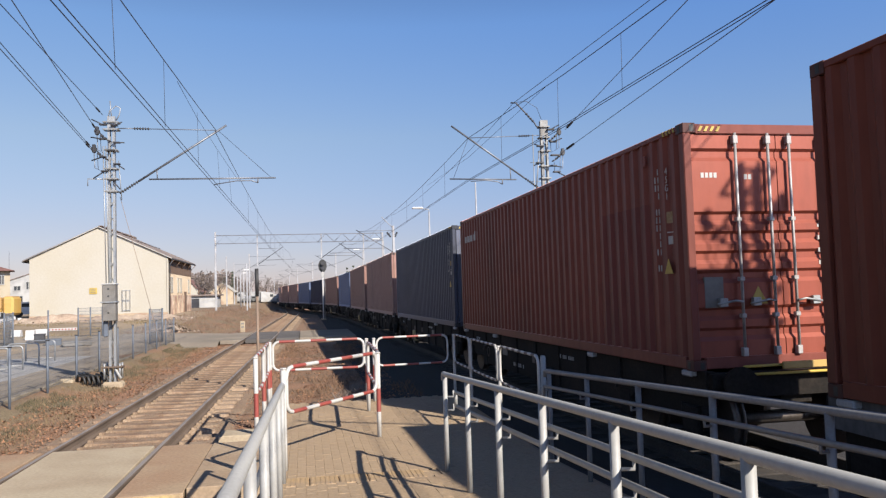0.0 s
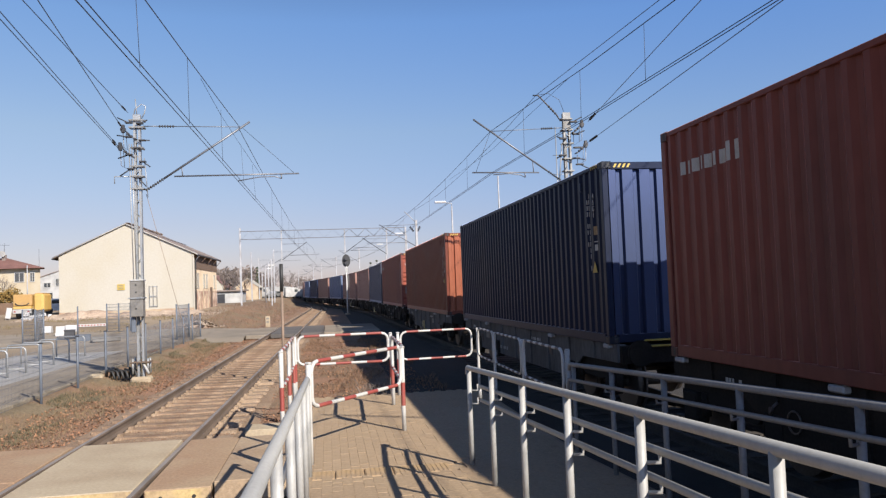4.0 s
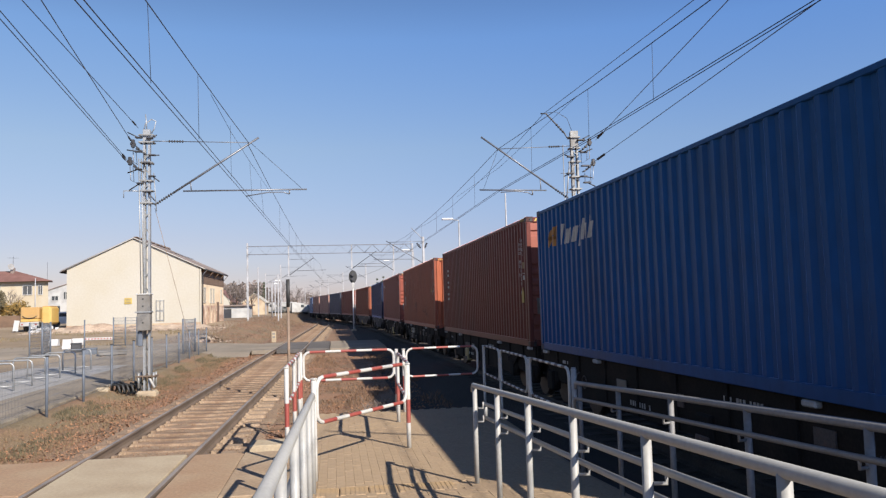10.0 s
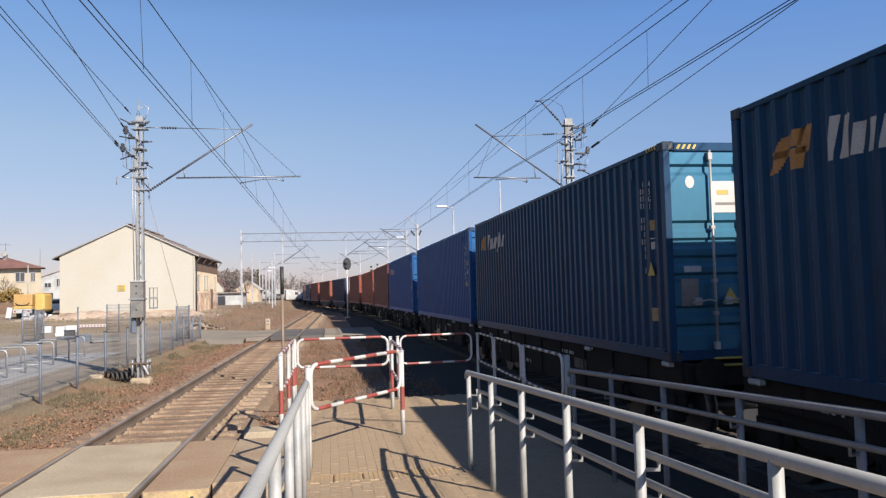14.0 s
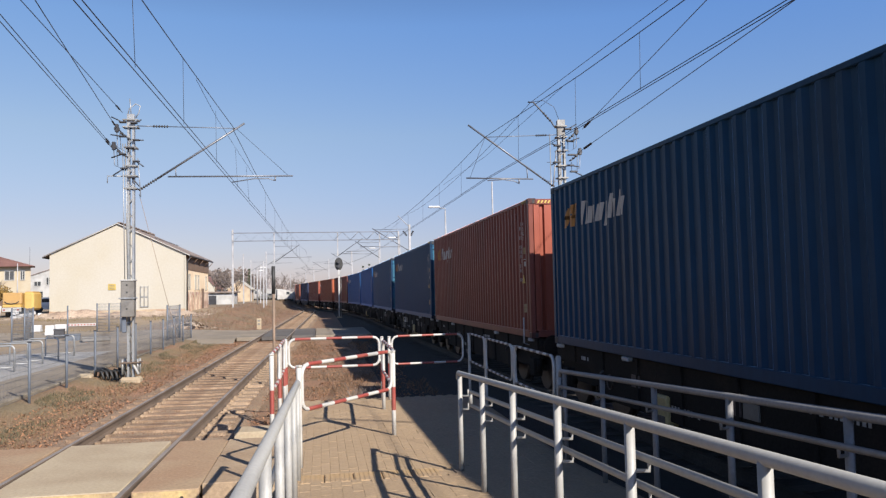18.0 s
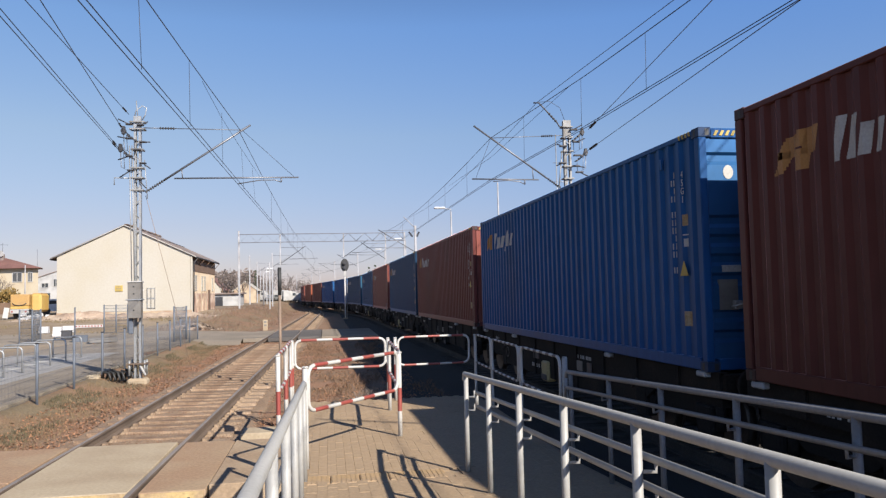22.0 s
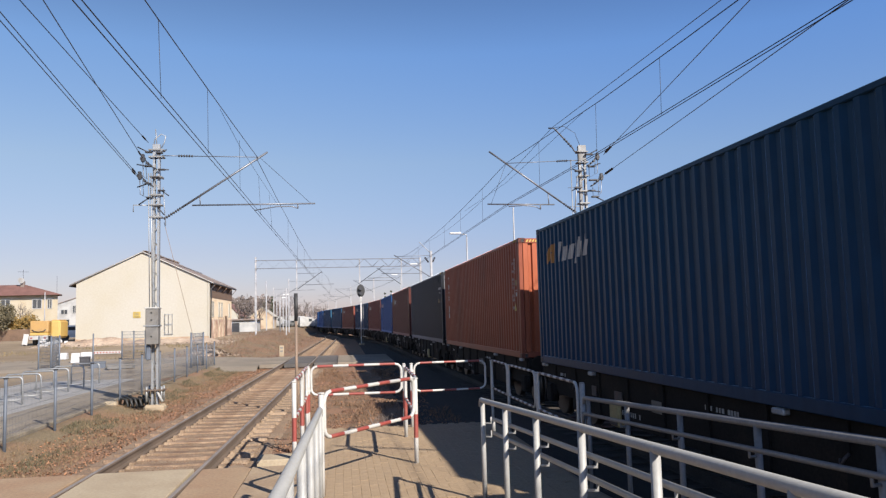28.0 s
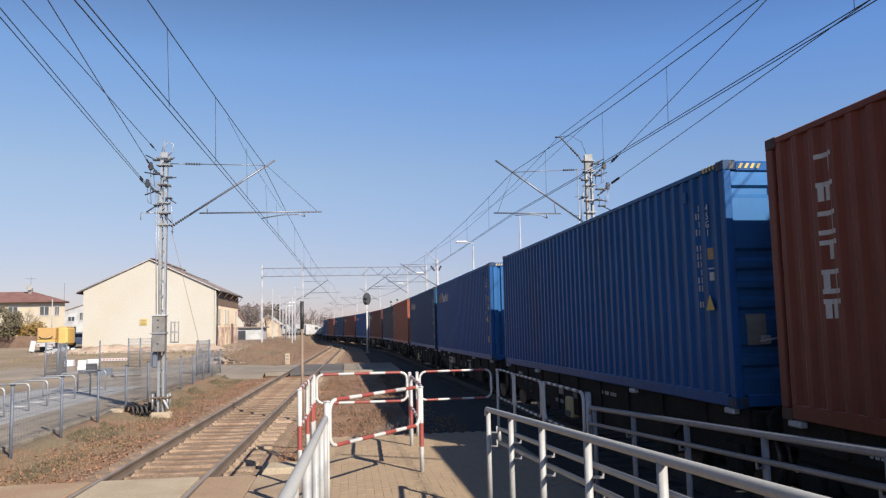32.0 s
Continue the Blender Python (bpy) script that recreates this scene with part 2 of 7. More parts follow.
M["wagon"] = surf("grimy_wagon_steel", (0.013, 0.0115, 0.0105), 0.85, 0.0, spec=0.15, var=0.3, scale=5, second=(0.028, 0.021, 0.016), spots=0.4, sscale=1.5)
M["wagon_grey"] = surf("dusty_grey_wagon_paint", (0.085, 0.085, 0.088), 0.75, 0.0, spec=0.2, var=0.25, scale=3, second=(0.045, 0.04, 0.037), spots=0.4, sscale=1.2, stretch=(1, 1, 0.4))
# ballast tone lowered to hold the shade below the wagons
M["ballast"] = surf("shaded_rusty_ballast", (0.062, 0.05, 0.043), 0.95, var=0.5, scale=6, bump=1.0, bscale=35, second=(0.04, 0.032, 0.028), spots=0.45, sscale=2)
M["stand_paving"] = surf("pale_grey_paving", (0.245, 0.24, 0.235), 0.9, var=0.1, scale=4, bump=0.2, bscale=60, second=(0.20, 0.19, 0.18), spots=0.4, sscale=0.6)
# sleepers and rails under the train, its shade painted into them
M["track_shade"] = surf("shade_blackened_track", (0.05, 0.042, 0.036), 0.9, var=0.3, scale=6, second=(0.03, 0.025, 0.022), spots=0.5, sscale=2)
M["bed"] = surf("sandy_stone_fill", (0.20, 0.133, 0.086), 0.95, var=0.45, scale=6, bump=1.0, bscale=40, second=(0.22, 0.155, 0.102), spots=0.5, sscale=1.6)
M["wheel"] = surf("worn_wheel_steel", (0.10, 0.085, 0.075), 0.5, 0.7, var=0.2, scale=5)
M["dull_letter"] = surf("dull_lettering", (0.31, 0.305, 0.295), 0.65, var=0.15, scale=8, second=(0.2, 0.19, 0.185), spots=0.4, sscale=4)
M["letter"] = surf("white_lettering", (0.366, 0.360, 0.344), 0.6, var=0.12, scale=8, second=(0.277, 0.266, 0.249), spots=0.35, sscale=4)
M["logo_orange"] = surf("orange_lettering", (0.33, 0.155, 0.038), 0.6, var=0.12, scale=8)
M["hazard_yellow"] = surf("yellow_hazard_tape", (0.433, 0.305, 0.055), 0.6, var=0.1, scale=8)
M["casting"] = surf("grimy_corner_casting", (0.07, 0.058, 0.055), 0.7, 0.1, var=0.25, scale=6, second=(0.11, 0.07, 0.055), spots=0.4, sscale=5)
M["old_notice"] = surf("faded_ochre_notice", (0.26, 0.175, 0.085), 0.7, var=0.2, scale=8, second=(0.30, 0.25, 0.18), spots=0.4, sscale=9)
M["pale_yellow"] = surf("dirty_pale_yellow_paint", (0.33, 0.26, 0.12), 0.6, var=0.15, scale=6, second=(0.22, 0.17, 0.09), spots=0.4, sscale=4)
M["ochre_plaster"] = surf("warm_ochre_plaster", (0.60, 0.475, 0.325), 0.92, var=0.08, scale=1.5, bump=0.15, bscale=25, second=(0.52, 0.385, 0.25), spots=0.4, sscale=0.5)
M["bare_brick"] = surf("bare_worn_brick", (0.52, 0.40, 0.30), 0.92, var=0.25, scale=1.2, bump=0.3, bscale=12, second=(0.23, 0.13, 0.09), spots=0.5, sscale=1.1)
# on far masts and the portal this paleness carries distance haze
M["pale_steel"] = surf("pale_grey_steel", (0.33, 0.33, 0.34), 0.6, 0.15, var=0.1, scale=6)
M["car_white"] = surf("glossy_white_car_paint", (0.72, 0.72, 0.72), 0.25, var=0.03, scale=3, coat=0.5)
M["ochre_paint"] = surf("dusty_ochre_paint", (0.34, 0.205, 0.07), 0.6, var=0.15, scale=3, second=(0.27, 0.17, 0.08), spots=0.4, sscale=1.5)
M["black"] = surf("black_paint", (0.02, 0.02, 0.02), 0.6, var=0.1)


# ---- mesh helpers ----
def finish(bm, name, mat, smooth=False):
    me = bpy.data.meshes.new(name)
    bmesh.ops.recalc_face_normals(bm, faces=bm.faces)
    if smooth:
        for f in bm.faces:
            f.smooth = True
    bm.to_mesh(me)
    bm.free()
    for m in (mat if isinstance(mat, (list, tuple)) else [mat]):
        me.materials.append(m)
    return me


def part(name, bm, material, parent, label="", at=None, smooth=False):
    me = bm if isinstance(bm, bpy.types.Mesh) else finish(bm, name, material, smooth)
    ob = new(name, me)
    ob.parent = parent
    if at is not None:
        ob.matrix_local = at
    if label:
        tagged(ob, label)
    return ob


def thing(name, label, category, m=None, group="", kind=""):
    ob = new(name)
    ob.empty_display_size = 0.2
    if m is not None:
        ob.matrix_world = m
    return tagged(ob, label, category, group, kind)


def solid(name, bm, material, label, category="", m=None, group="", kind="", smooth=False):
    ob = new(name, finish(bm, name, material, smooth))
    if m is not None:
        ob.matrix_world = m
    return tagged(ob, label, category, group, kind)


def box(bm, x0, x1, y0, y1, z0, z1, bev=0.0, mi=0):
    g = bmesh.ops.create_cube(bm, size=1.0)
    for v in g["verts"]:
        v.co = Vector(((x0 + x1) / 2 + v.co.x * (x1 - x0), (y0 + y1) / 2 + v.co.y * (y1 - y0), (z0 + z1) / 2 + v.co.z * (z1 - z0)))
    fs = {f for v in g["verts"] for f in v.link_faces}
    for f in fs:
        f.material_index = mi
    if bev:
        bmesh.ops.bevel(bm, geom=list({e for f in fs for e in f.edges}), offset=bev, segments=1, affect="EDGES")
    return bm


def boxm(x0, x1, y0, y1, z0, z1, bev=0.0):
    return box(bmesh.new(), x0, x1, y0, y1, z0, z1, bev)


def tube(bm, pts, r, n=8, mi=0, closed=False):
    """A round bar along points."""
    pts = [Vector(p) for p in pts]
    rings, up = [], None
    for i, p in enumerate(pts):
        a = pts[i - 1] if (i > 0 or closed) else p
        b = pts[(i + 1) % len(pts)] if (i < len(pts) - 1 or closed) else p
        d = (b - a).normalized()
        if up is None:
            up = Vector((0, 0, 1)) if abs(d.z) < 0.9 else Vector((1, 0, 0))
        s = d.cross(up).normalized()
        u = s.cross(d).normalized()
        up = u
        rr = r[i] if isinstance(r, (list, tuple)) else r
        rings.append([bm.verts.new(p + (s * math.cos(2 * math.pi * k / n) + u * math.sin(2 * math.pi * k / n)) * rr) for k in range(n)])
    m = len(rings)
    for i in range(m if closed else m - 1):
        A, B = rings[i], rings[(i + 1) % m]
        for k in range(n):
            f = bm.faces.new((A[k], A[(k + 1) % n], B[(k + 1) % n], B[k]))
            f.material_index, f.smooth = mi, True
    if not closed:
        for ring in (rings[0][::-1], rings[-1]):
            bm.faces.new(ring).material_index = mi
    return bm


def tubem(pts, r, n=8, closed=False):
    return tube(bmesh.new(), pts, r, n, 0, closed)


def prism(bm, poly, y0, y1, axis="y", mi=0):
    """A flat outline (a, b) pushed along an axis."""
    def at(a, b, c):
        return {"y": (a, c, b), "x": (c, a, b), "z": (a, b, c)}[axis]
    A = [bm.verts.new(at(a, b, y0)) for a, b in poly]
    B = [bm.verts.new(at(a, b, y1)) for a, b in poly]
    n = len(poly)
    fs = [bm.faces.new(A), bm.faces.new(B[::-1])] + [bm.faces.new((A[i], B[i], B[(i + 1) % n], A[(i + 1) % n])) for i in range(n)]
    for f in fs:
        f.material_index = mi
    return bm


# ---- plan ----
TH = radians(0.898)                       # heading of the train's track, to the left of +y
UX, UY, NX, NY = -math.sin(TH), math.cos(TH), math.cos(TH), math.sin(TH)
SPEEDS = [(0, 8.25), (3, 8.3), (3.6, 8.1), (4.5, 7.85), (6, 7.95), (7.5, 8.25), (28.5, 8.2), (30, 7.95), (31, 7.7), (32, 7.0)]


def run(t):
    """Metres that the train has gone after t seconds."""
    d = 0.0
    for (a, u), (c, w) in zip(SPEEDS, SPEEDS[1:]):
        if t <= a:
            break
        e = min(t, c)
        d += (u + u + (w - u) * (e - a) / (c - a)) / 2 * (e - a)
    return d


def ease(u):
    u = min(max(u, 0.0), 1.0)
    return u * u * (3 - 2 * u)


def train_line(s):
    """Place and heading of the train's track centre at s metres along it."""
    n = 5.733 - 7.2 * ease((s - 66) / 100)
    e = 0.5
    dn = -7.2 * (ease((s + e - 66) / 100) - ease((s - e - 66) / 100)) / (2 * e)
    return UX * s + NX * n, UY * s + NY * n, math.degrees(TH + math.atan(-dn))


def left_line(y):
    """x of the left track's centre at y."""
    return -3.03 + 0.01604 * y - 7.6 * ease((y - 94) / 100)


RAIL_Z = 0.0
TRAIN_RAIL_Z = -0.07


def ground_z(x, y):
    z = -0.24
    if x < -5.6:
        z += 0.2 * ease((-5.6 - x) / 0.8)
    rise = ease((y - 38) / 45)
    if x < -4.5:
        z += 1.0 * rise * ease((-4.5 - x) / 6)
    if x > 9:
        z += 0.3 * ease((x - 9) / 4)
    if y > 110:
        z += 0.5 * ease((y - 110) / 200)
    return z


def pave_z(y):
    return 0.18 + (0.052 * (8.4 - y) if y < 8.4 else 0.0)


# ---- ground and tracks ----
def build_ground():
    xs = [-1500, -600, -250, -120, -80, -60, -45, -35, -28, -22, -18, -15, -12.5, -10.5, -9, -8, -7.2, -6.6, -6.2, -5.8, -5.4, -5, -4.4, -3.8, -2.5, -1.6, -1, 0, 1.5, 3, 4.5, 6, 8, 9, 10, 11.5, 13, 16, 22, 40, 90, 250, 600, 1500]
    ys = [-600, -150, -50, -20, -8, 0, 4, 8, 12, 16, 20, 24, 28, 32, 36, 40, 45, 50, 55, 60, 65, 70, 75, 80, 85, 92, 100, 110, 120, 135, 150, 170, 190, 220, 260, 320, 420, 600, 1000, 2500]
    bm = bmesh.new()
    g = [[bm.verts.new((x, y, ground_z(x, y) + (0.03 * noise.noise((x * 0.7, y * 0.7, 0)) if abs(x) < 60 and abs(y) < 200 else 0))) for x in xs] for y in ys]
    for j in range(len(ys) - 1):
        for i in range(len(xs) - 1):
            f = bm.faces.new((g[j][i], g[j][i + 1], g[j + 1][i + 1], g[j + 1][i]))
            f.smooth = True
            cx = (xs[i] + xs[i + 1]) / 2
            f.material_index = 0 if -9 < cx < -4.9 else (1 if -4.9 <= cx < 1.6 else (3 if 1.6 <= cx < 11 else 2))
    solid("ground", bm, [M["grass"], M["soil"], M["dirt"], M["gravel"]], "dry brown trackside ground with grass, rusty soil and dirt", "ground", kind="structure")


def rail_mesh(line, name, worn=True):
    """One rail swept along a list of (x, y, z)."""
    prof = [(-0.07, -0.16), (0.07, -0.16), (0.07, -0.145), (0.015, -0.125), (0.012, -0.045), (0.036, -0.035), (0.036, -0.006), (0.028, 0.0), (-0.028, 0.0), (-0.036, -0.006), (-0.036, -0.035), (-0.012, -0.045), (-0.015, -0.125), (-0.07, -0.145)]
    bm = bmesh.new()
    rows = [[bm.verts.new((x + a, y, z + b)) for a, b in prof] for x, y, z in line]
    n = len(prof)
    for A, B in zip(rows, rows[1:]):
        for k in range(n):
            bm.faces.new((A[k], A[(k + 1) % n], B[(k + 1) % n], B[k])).material_index = 1 if k in (7,) else 0
    bm.faces.new(rows[0])
    bm.faces.new(rows[-1][::-1])
    # rails below the train get the shade-black tone on head and side
    return finish(bm, name, [M["rail_side"], M["rail_top"]] if worn else [M["track_shade"], M["track_shade"]])


def sleeper_mesh():
    bm = bmesh.new()
    prism(bm, [(-0.13, -0.34), (0.13, -0.34), (0.105, -0.165), (-0.105, -0.165)], -1.25, 1.25, "x")
    bmesh.ops.subdivide_edges(bm, edges=[e for e in bm.edges if e.calc_length() > 1], cuts=4)
    for v in bm.verts:
        if v.co.z > -0.2:
            v.co.z -= 0.035 * (1 - min(1, abs(v.co.x) / 0.6)) if abs(v.co.x) < 0.6 else 0
    for s in (-0.75, 0.75):
        for d in (-0.13, 0.13):
            box(bm, s + d - 0.04, s + d + 0.04, -0.06, 0.06, -0.17, -0.125)
    return finish(bm, "sleeper", M["sleeper"])


def bed_z(x, y):
    """Top of the uneven stone fill between the sleepers."""
    return -0.217 + 0.032 * noise.noise((x * 2.1, y * 1.1, 9)) + 0.02 * noise.noise((x * 6.0, y * 5.0, 3))


def build_bed(lt):
    bm = bmesh.new()
    ys = [11.9 + 0.16 * i for i in range(165)] + [45.6 + 0.5 * i for i in range(90)]
    offs = [-1.75, -1.5, -1.32] + [-1.2 + 0.15 * i for i in range(17)] + [1.32, 1.5, 1.75]
    rows = []
    for y in ys:
        c = left_line(y)
        rows.append([bm.verts.new((c + o, y, bed_z(c + o, y) if abs(o) < 1.3 else (-0.2 if abs(o) < 1.4 else (-0.235 if abs(o) < 1.6 else -0.3)))) for o in offs])
    for k, (A, B) in enumerate(zip(rows, rows[1:])):
        if k != 164:
            for i in range(len(offs) - 1):
                bm.faces.new((A[i], A[i + 1], B[i + 1], B[i])).smooth = True
    part("ballast_bed", bm, M["bed"], lt, "sandy rust-brown stone fill between the sleepers")


def build_tracks():
    lt = thing("railway_track", "single railway track with rusty rails on dirty concrete sleepers", "track", kind="structure")
    ys = [-60, -20, 0, 5, 10, 20, 30, 40, 50, 60, 70, 75] + list(range(80, 185, 5)) + [200, 230, 280, 350]
    for sgn in (-0.75, 0.75):
        part("rail", rail_mesh([(left_line(y) + sgn, y, RAIL_Z) for y in ys], "rail"), None, lt)
    build_bed(lt)
    sm = sleeper_mesh()
    rng = random.Random(4)
    y = -14.0
    while y < 130:
        if not (38.2 < y < 45.5 or 7.4 < y < 11.9):
            a = math.degrees(math.atan((left_line(y + 1) - left_line(y - 1)) / 2))
            part("sleeper", sm, None, lt, at=pose(left_line(y) + rng.uniform(-0.02, 0.02), y, rng.uniform(-0.015, 0.01), 0, 0, -a + rng.uniform(-0.6, 0.6)))
        y += 0.61
    rt = thing("railway_track", "railway track under the goods train, in its shadow", "track", kind="structure")
    ss = [-60, -20, 0, 30, 60] + list(range(66, 172, 5)) + [200, 260, 350]
    for sgn in (-0.75, 0.75):
        ln = []
        for s in ss:
            x, y, h = train_line(s)
            ln.append((x + sgn * math.cos(radians(h)), y + sgn * math.sin(radians(h)), TRAIN_RAIL_Z))
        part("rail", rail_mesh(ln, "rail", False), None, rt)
    bm = bmesh.new()
    s = -5
    while s < 150:
        x, y, h = train_line(s)
        bb = bmesh.new()
        box(bb, -1.25, 1.25, -0.12, 0.12, -0.3, -0.15)
        bb.transform(pose(x, y, TRAIN_RAIL_Z, 0, 0, h))
        me = bpy.data.meshes.new("tmp")
        bb.to_mesh(me)
        bm.from_mesh(me)
        bb.free()
        bpy.data.meshes.remove(me)
        s += 0.62
    part("sleepers", bm, M["track_shade"], rt, "sleepers blackened for the train's shade")
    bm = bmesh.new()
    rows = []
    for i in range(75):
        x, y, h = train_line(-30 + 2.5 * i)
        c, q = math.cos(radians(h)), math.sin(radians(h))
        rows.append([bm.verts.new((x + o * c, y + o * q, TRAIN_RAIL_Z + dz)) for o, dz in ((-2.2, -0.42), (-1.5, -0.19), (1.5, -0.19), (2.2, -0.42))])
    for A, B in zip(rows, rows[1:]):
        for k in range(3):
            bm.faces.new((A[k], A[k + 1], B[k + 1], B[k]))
    part("ballast_bed", bm, M["ballast"], rt, "rusty grey ballast darkened for the train's shade")


# ---- the goods train ----
CL, CW, CH = 12.192, 2.438, 2.896


def corr(y, pitch=0.278, depth=0.036, a=0.26, b=0.235):
    """Depth of a corrugated wall at y: 0 on the crest, -depth in the trough."""
    u = (y / pitch) % 1.0
    if u < a:
        return 0.0
    if u < a + b:
        return -depth * (u - a) / b
    if u < 1 - b:
        return -depth
    return -depth * (1 - u) / b


def corr_breaks(y0, y1, pitch=0.278, a=0.26, b=0.235):
    ys = [y0]
    k = math.floor(y0 / pitch) - 1
    while k * pitch < y1:
        for u in (0.0, a, a + b, 1 - b):
            yy = (k + u) * pitch
            if y0 + 1e-4 < yy < y1 - 1e-4:
                ys.append(yy)
        k += 1
    return ys + [y1]


def corr_sheet(bm, a0, a1, z0, z1, off, axis, sign, mi=0, back=0.05, pitch=0.278, depth=0.036, ca=0.26, cb=0.235):
    """A corrugated sheet. axis 'y': a side wall facing sign*x at off; axis 'x': an end wall facing sign*y at off."""
    fr, bk = [], []
    for a in corr_breaks(a0, a1, pitch, ca, cb):
        d = off + sign * corr(a, pitch, depth, ca, cb)
        e = off - sign * back
        for z, (r1, r2) in ((z0, (fr, bk)), (z1, (fr, bk))):
            p, q = ((d, a, z), (e, a, z)) if axis == "y" else ((a, d, z), (a, e, z))
            r1.append(bm.verts.new(p))
            r2.append(bm.verts.new(q))
    n = len(fr) // 2
    for i in range(n - 1):
        for f in ((fr[2 * i], fr[2 * i + 1], fr[2 * i + 3], fr[2 * i + 2]), (bk[2 * i], bk[2 * i + 2], bk[2 * i + 3], bk[2 * i + 1]),
                  (fr[2 * i + 1], bk[2 * i + 1], bk[2 * i + 3], fr[2 * i + 3]), (fr[2 * i], fr[2 * i + 2], bk[2 * i + 2], bk[2 * i])):
            bm.faces.new(f).material_index = mi
    bm.faces.new((fr[0], bk[0], bk[1], fr[1]))
    bm.faces.new((fr[-2], fr[-1], bk[-1], bk[-2]))
    return bm


def corr_patch(bm, y0, y1, z0, z1, slant=0.0, mi=0):
    """Paint on the left side wall that follows its waves, 3 mm proud. slant leans its upper edge along y."""
    ys = corr_breaks(y0, y1)
    lo = [bm.verts.new((-CW / 2 + 0.012 - 0.003 - corr(y), y, z0)) for y in ys]
    hi = [bm.verts.new((-CW / 2 + 0.012 - 0.003 - corr(y), y, z1)) for y in ys]
    for i in range(len(ys) - 1):
        bm.faces.new((lo[i], lo[i + 1], hi[i + 1], hi[i])).material_index = mi
    return bm


_mesh_cache = {}


def shared(key, make):
    if key not in _mesh_cache:
        _mesh_cache[key] = make()
    return _mesh_cache[key]


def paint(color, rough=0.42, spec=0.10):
    """Container paint; ends and doors take a brighter sunlit copy, glossier than the side sheets."""
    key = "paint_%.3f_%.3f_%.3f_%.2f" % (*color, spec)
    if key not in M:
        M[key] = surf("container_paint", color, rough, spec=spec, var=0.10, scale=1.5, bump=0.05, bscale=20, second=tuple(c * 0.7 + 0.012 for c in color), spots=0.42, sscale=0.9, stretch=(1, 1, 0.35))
        paint_bsdf = M[key].node_tree.nodes["Principled BSDF"]  # sheen pales sides seen at a slant, standing in for distance haze
        paint_bsdf.inputs["Sheen Weight"].default_value, paint_bsdf.inputs["Sheen Roughness"].default_value = (0.95, 0.15) if spec < 0.2 else (0.3, 0.12)
        paint_bsdf.inputs["Sheen Tint"].default_value = (*(0.22 + 0.78 * c / max(color) for c in color), 1)
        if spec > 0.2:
            paint_bsdf.inputs["Specular Tint"].default_value = (*(0.2 + 0.8 * c / max(color) for c in color), 1)
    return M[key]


def side_mesh(mat, sign):
    bm = bmesh.new()
    corr_sheet(bm, -CL / 2 + 0.11, CL / 2 - 0.11, 0.155, CH - 0.075, sign * (CW / 2 - 0.012), "y", sign)
    return finish(bm, "side_wall", mat)


def end_mesh(mat, s):
    bm = bmesh.new()
    corr_sheet(bm, -CW / 2 + 0.12, CW / 2 - 0.12, 0.15, CH - 0.11, s * (CL / 2 - 0.02), "x", s, back=0.08, pitch=0.29, depth=0.05, ca=0.60, cb=0.09)
    return finish(bm, "end_wall", mat)


def door_mesh(mat, s, x0, x1):
    """One door leaf, pressed into horizontal bands."""
    bm = bmesh.new()
    y = s * (CL / 2 - 0.03)
    z0, z1 = 0.15, CH - 0.13
    prof = [(y - s * 0.06, z0), (y, z0), (y, z0 + 0.16)]
    for c in (0.42, 0.66, 1.09, 1.32, 1.55, 1.78, 2.53):
        prof += [(y, c - 0.085), (y - s * 0.036, c - 0.035), (y - s * 0.036, c + 0.035), (y, c + 0.07)]
    prof += [(y, z1), (y - s * 0.06, z1)]
    prism(bm, prof, x0, x1, "x")
    return finish(bm, "door", mat)


def rod_mesh(s):
    bm = bmesh.new()
    y = s * (CL / 2 + 0.02)
    tube(bm, [(0, y, 0.16), (0, y, CH - 0.12)], 0.018, 8)
    for z, h in ((0.2, 0.05), (0.62, 0.025), (1.05, 0.025), (1.75, 0.025), (CH - 0.2, 0.05)):
        box(bm, -0.032, 0.032, min(y - s * 0.045, y + s * 0.02), max(y - s * 0.045, y + s * 0.02), z - h, z + h, 0.006)
    return finish(bm, "locking_rod", M["rod_steel"])


def handle_mesh(s, k):
    bm = bmesh.new()
    y = s * (CL / 2 + 0.045)
    tube(bm, [(0, y, 0.78), (0.1 * k, y, 0.80), (0.34 * k, y, 0.76)], 0.014, 6)
    box(bm, 0.25 * k - 0.05, 0.25 * k + 0.05, min(y - s * 0.06, y), max(y - s * 0.06, y), 0.73, 0.83, 0.006)
    return finish(bm, "door_handle", M["galv"])


def casting_mesh(mat, sx, sy, top):
    bm = bmesh.new()
    x, y = sx * CW / 2, sy * CL / 2
    z0, z1 = (CH - 0.118, CH) if top else (0.0, 0.118)
    box(bm, min(x, x - sx * 0.162), max(x, x - sx * 0.162), min(y, y - sy * 0.178), max(y, y - sy * 0.178), z0, z1, 0.006)
    zc = (z0 + z1) / 2
    box(bm, x - sx * 0.11 - 0.025, x - sx * 0.11 + 0.025, y - 0.002, y + 0.002, zc - 0.04, zc + 0.04, 0, 1)
    box(bm, x - 0.002, x + 0.002, y - sy * 0.1 - 0.025, y - sy * 0.1 + 0.025, zc - 0.04, zc + 0.04, 0, 1)
    return finish(bm, "corner_casting", [mat, M["black"]])


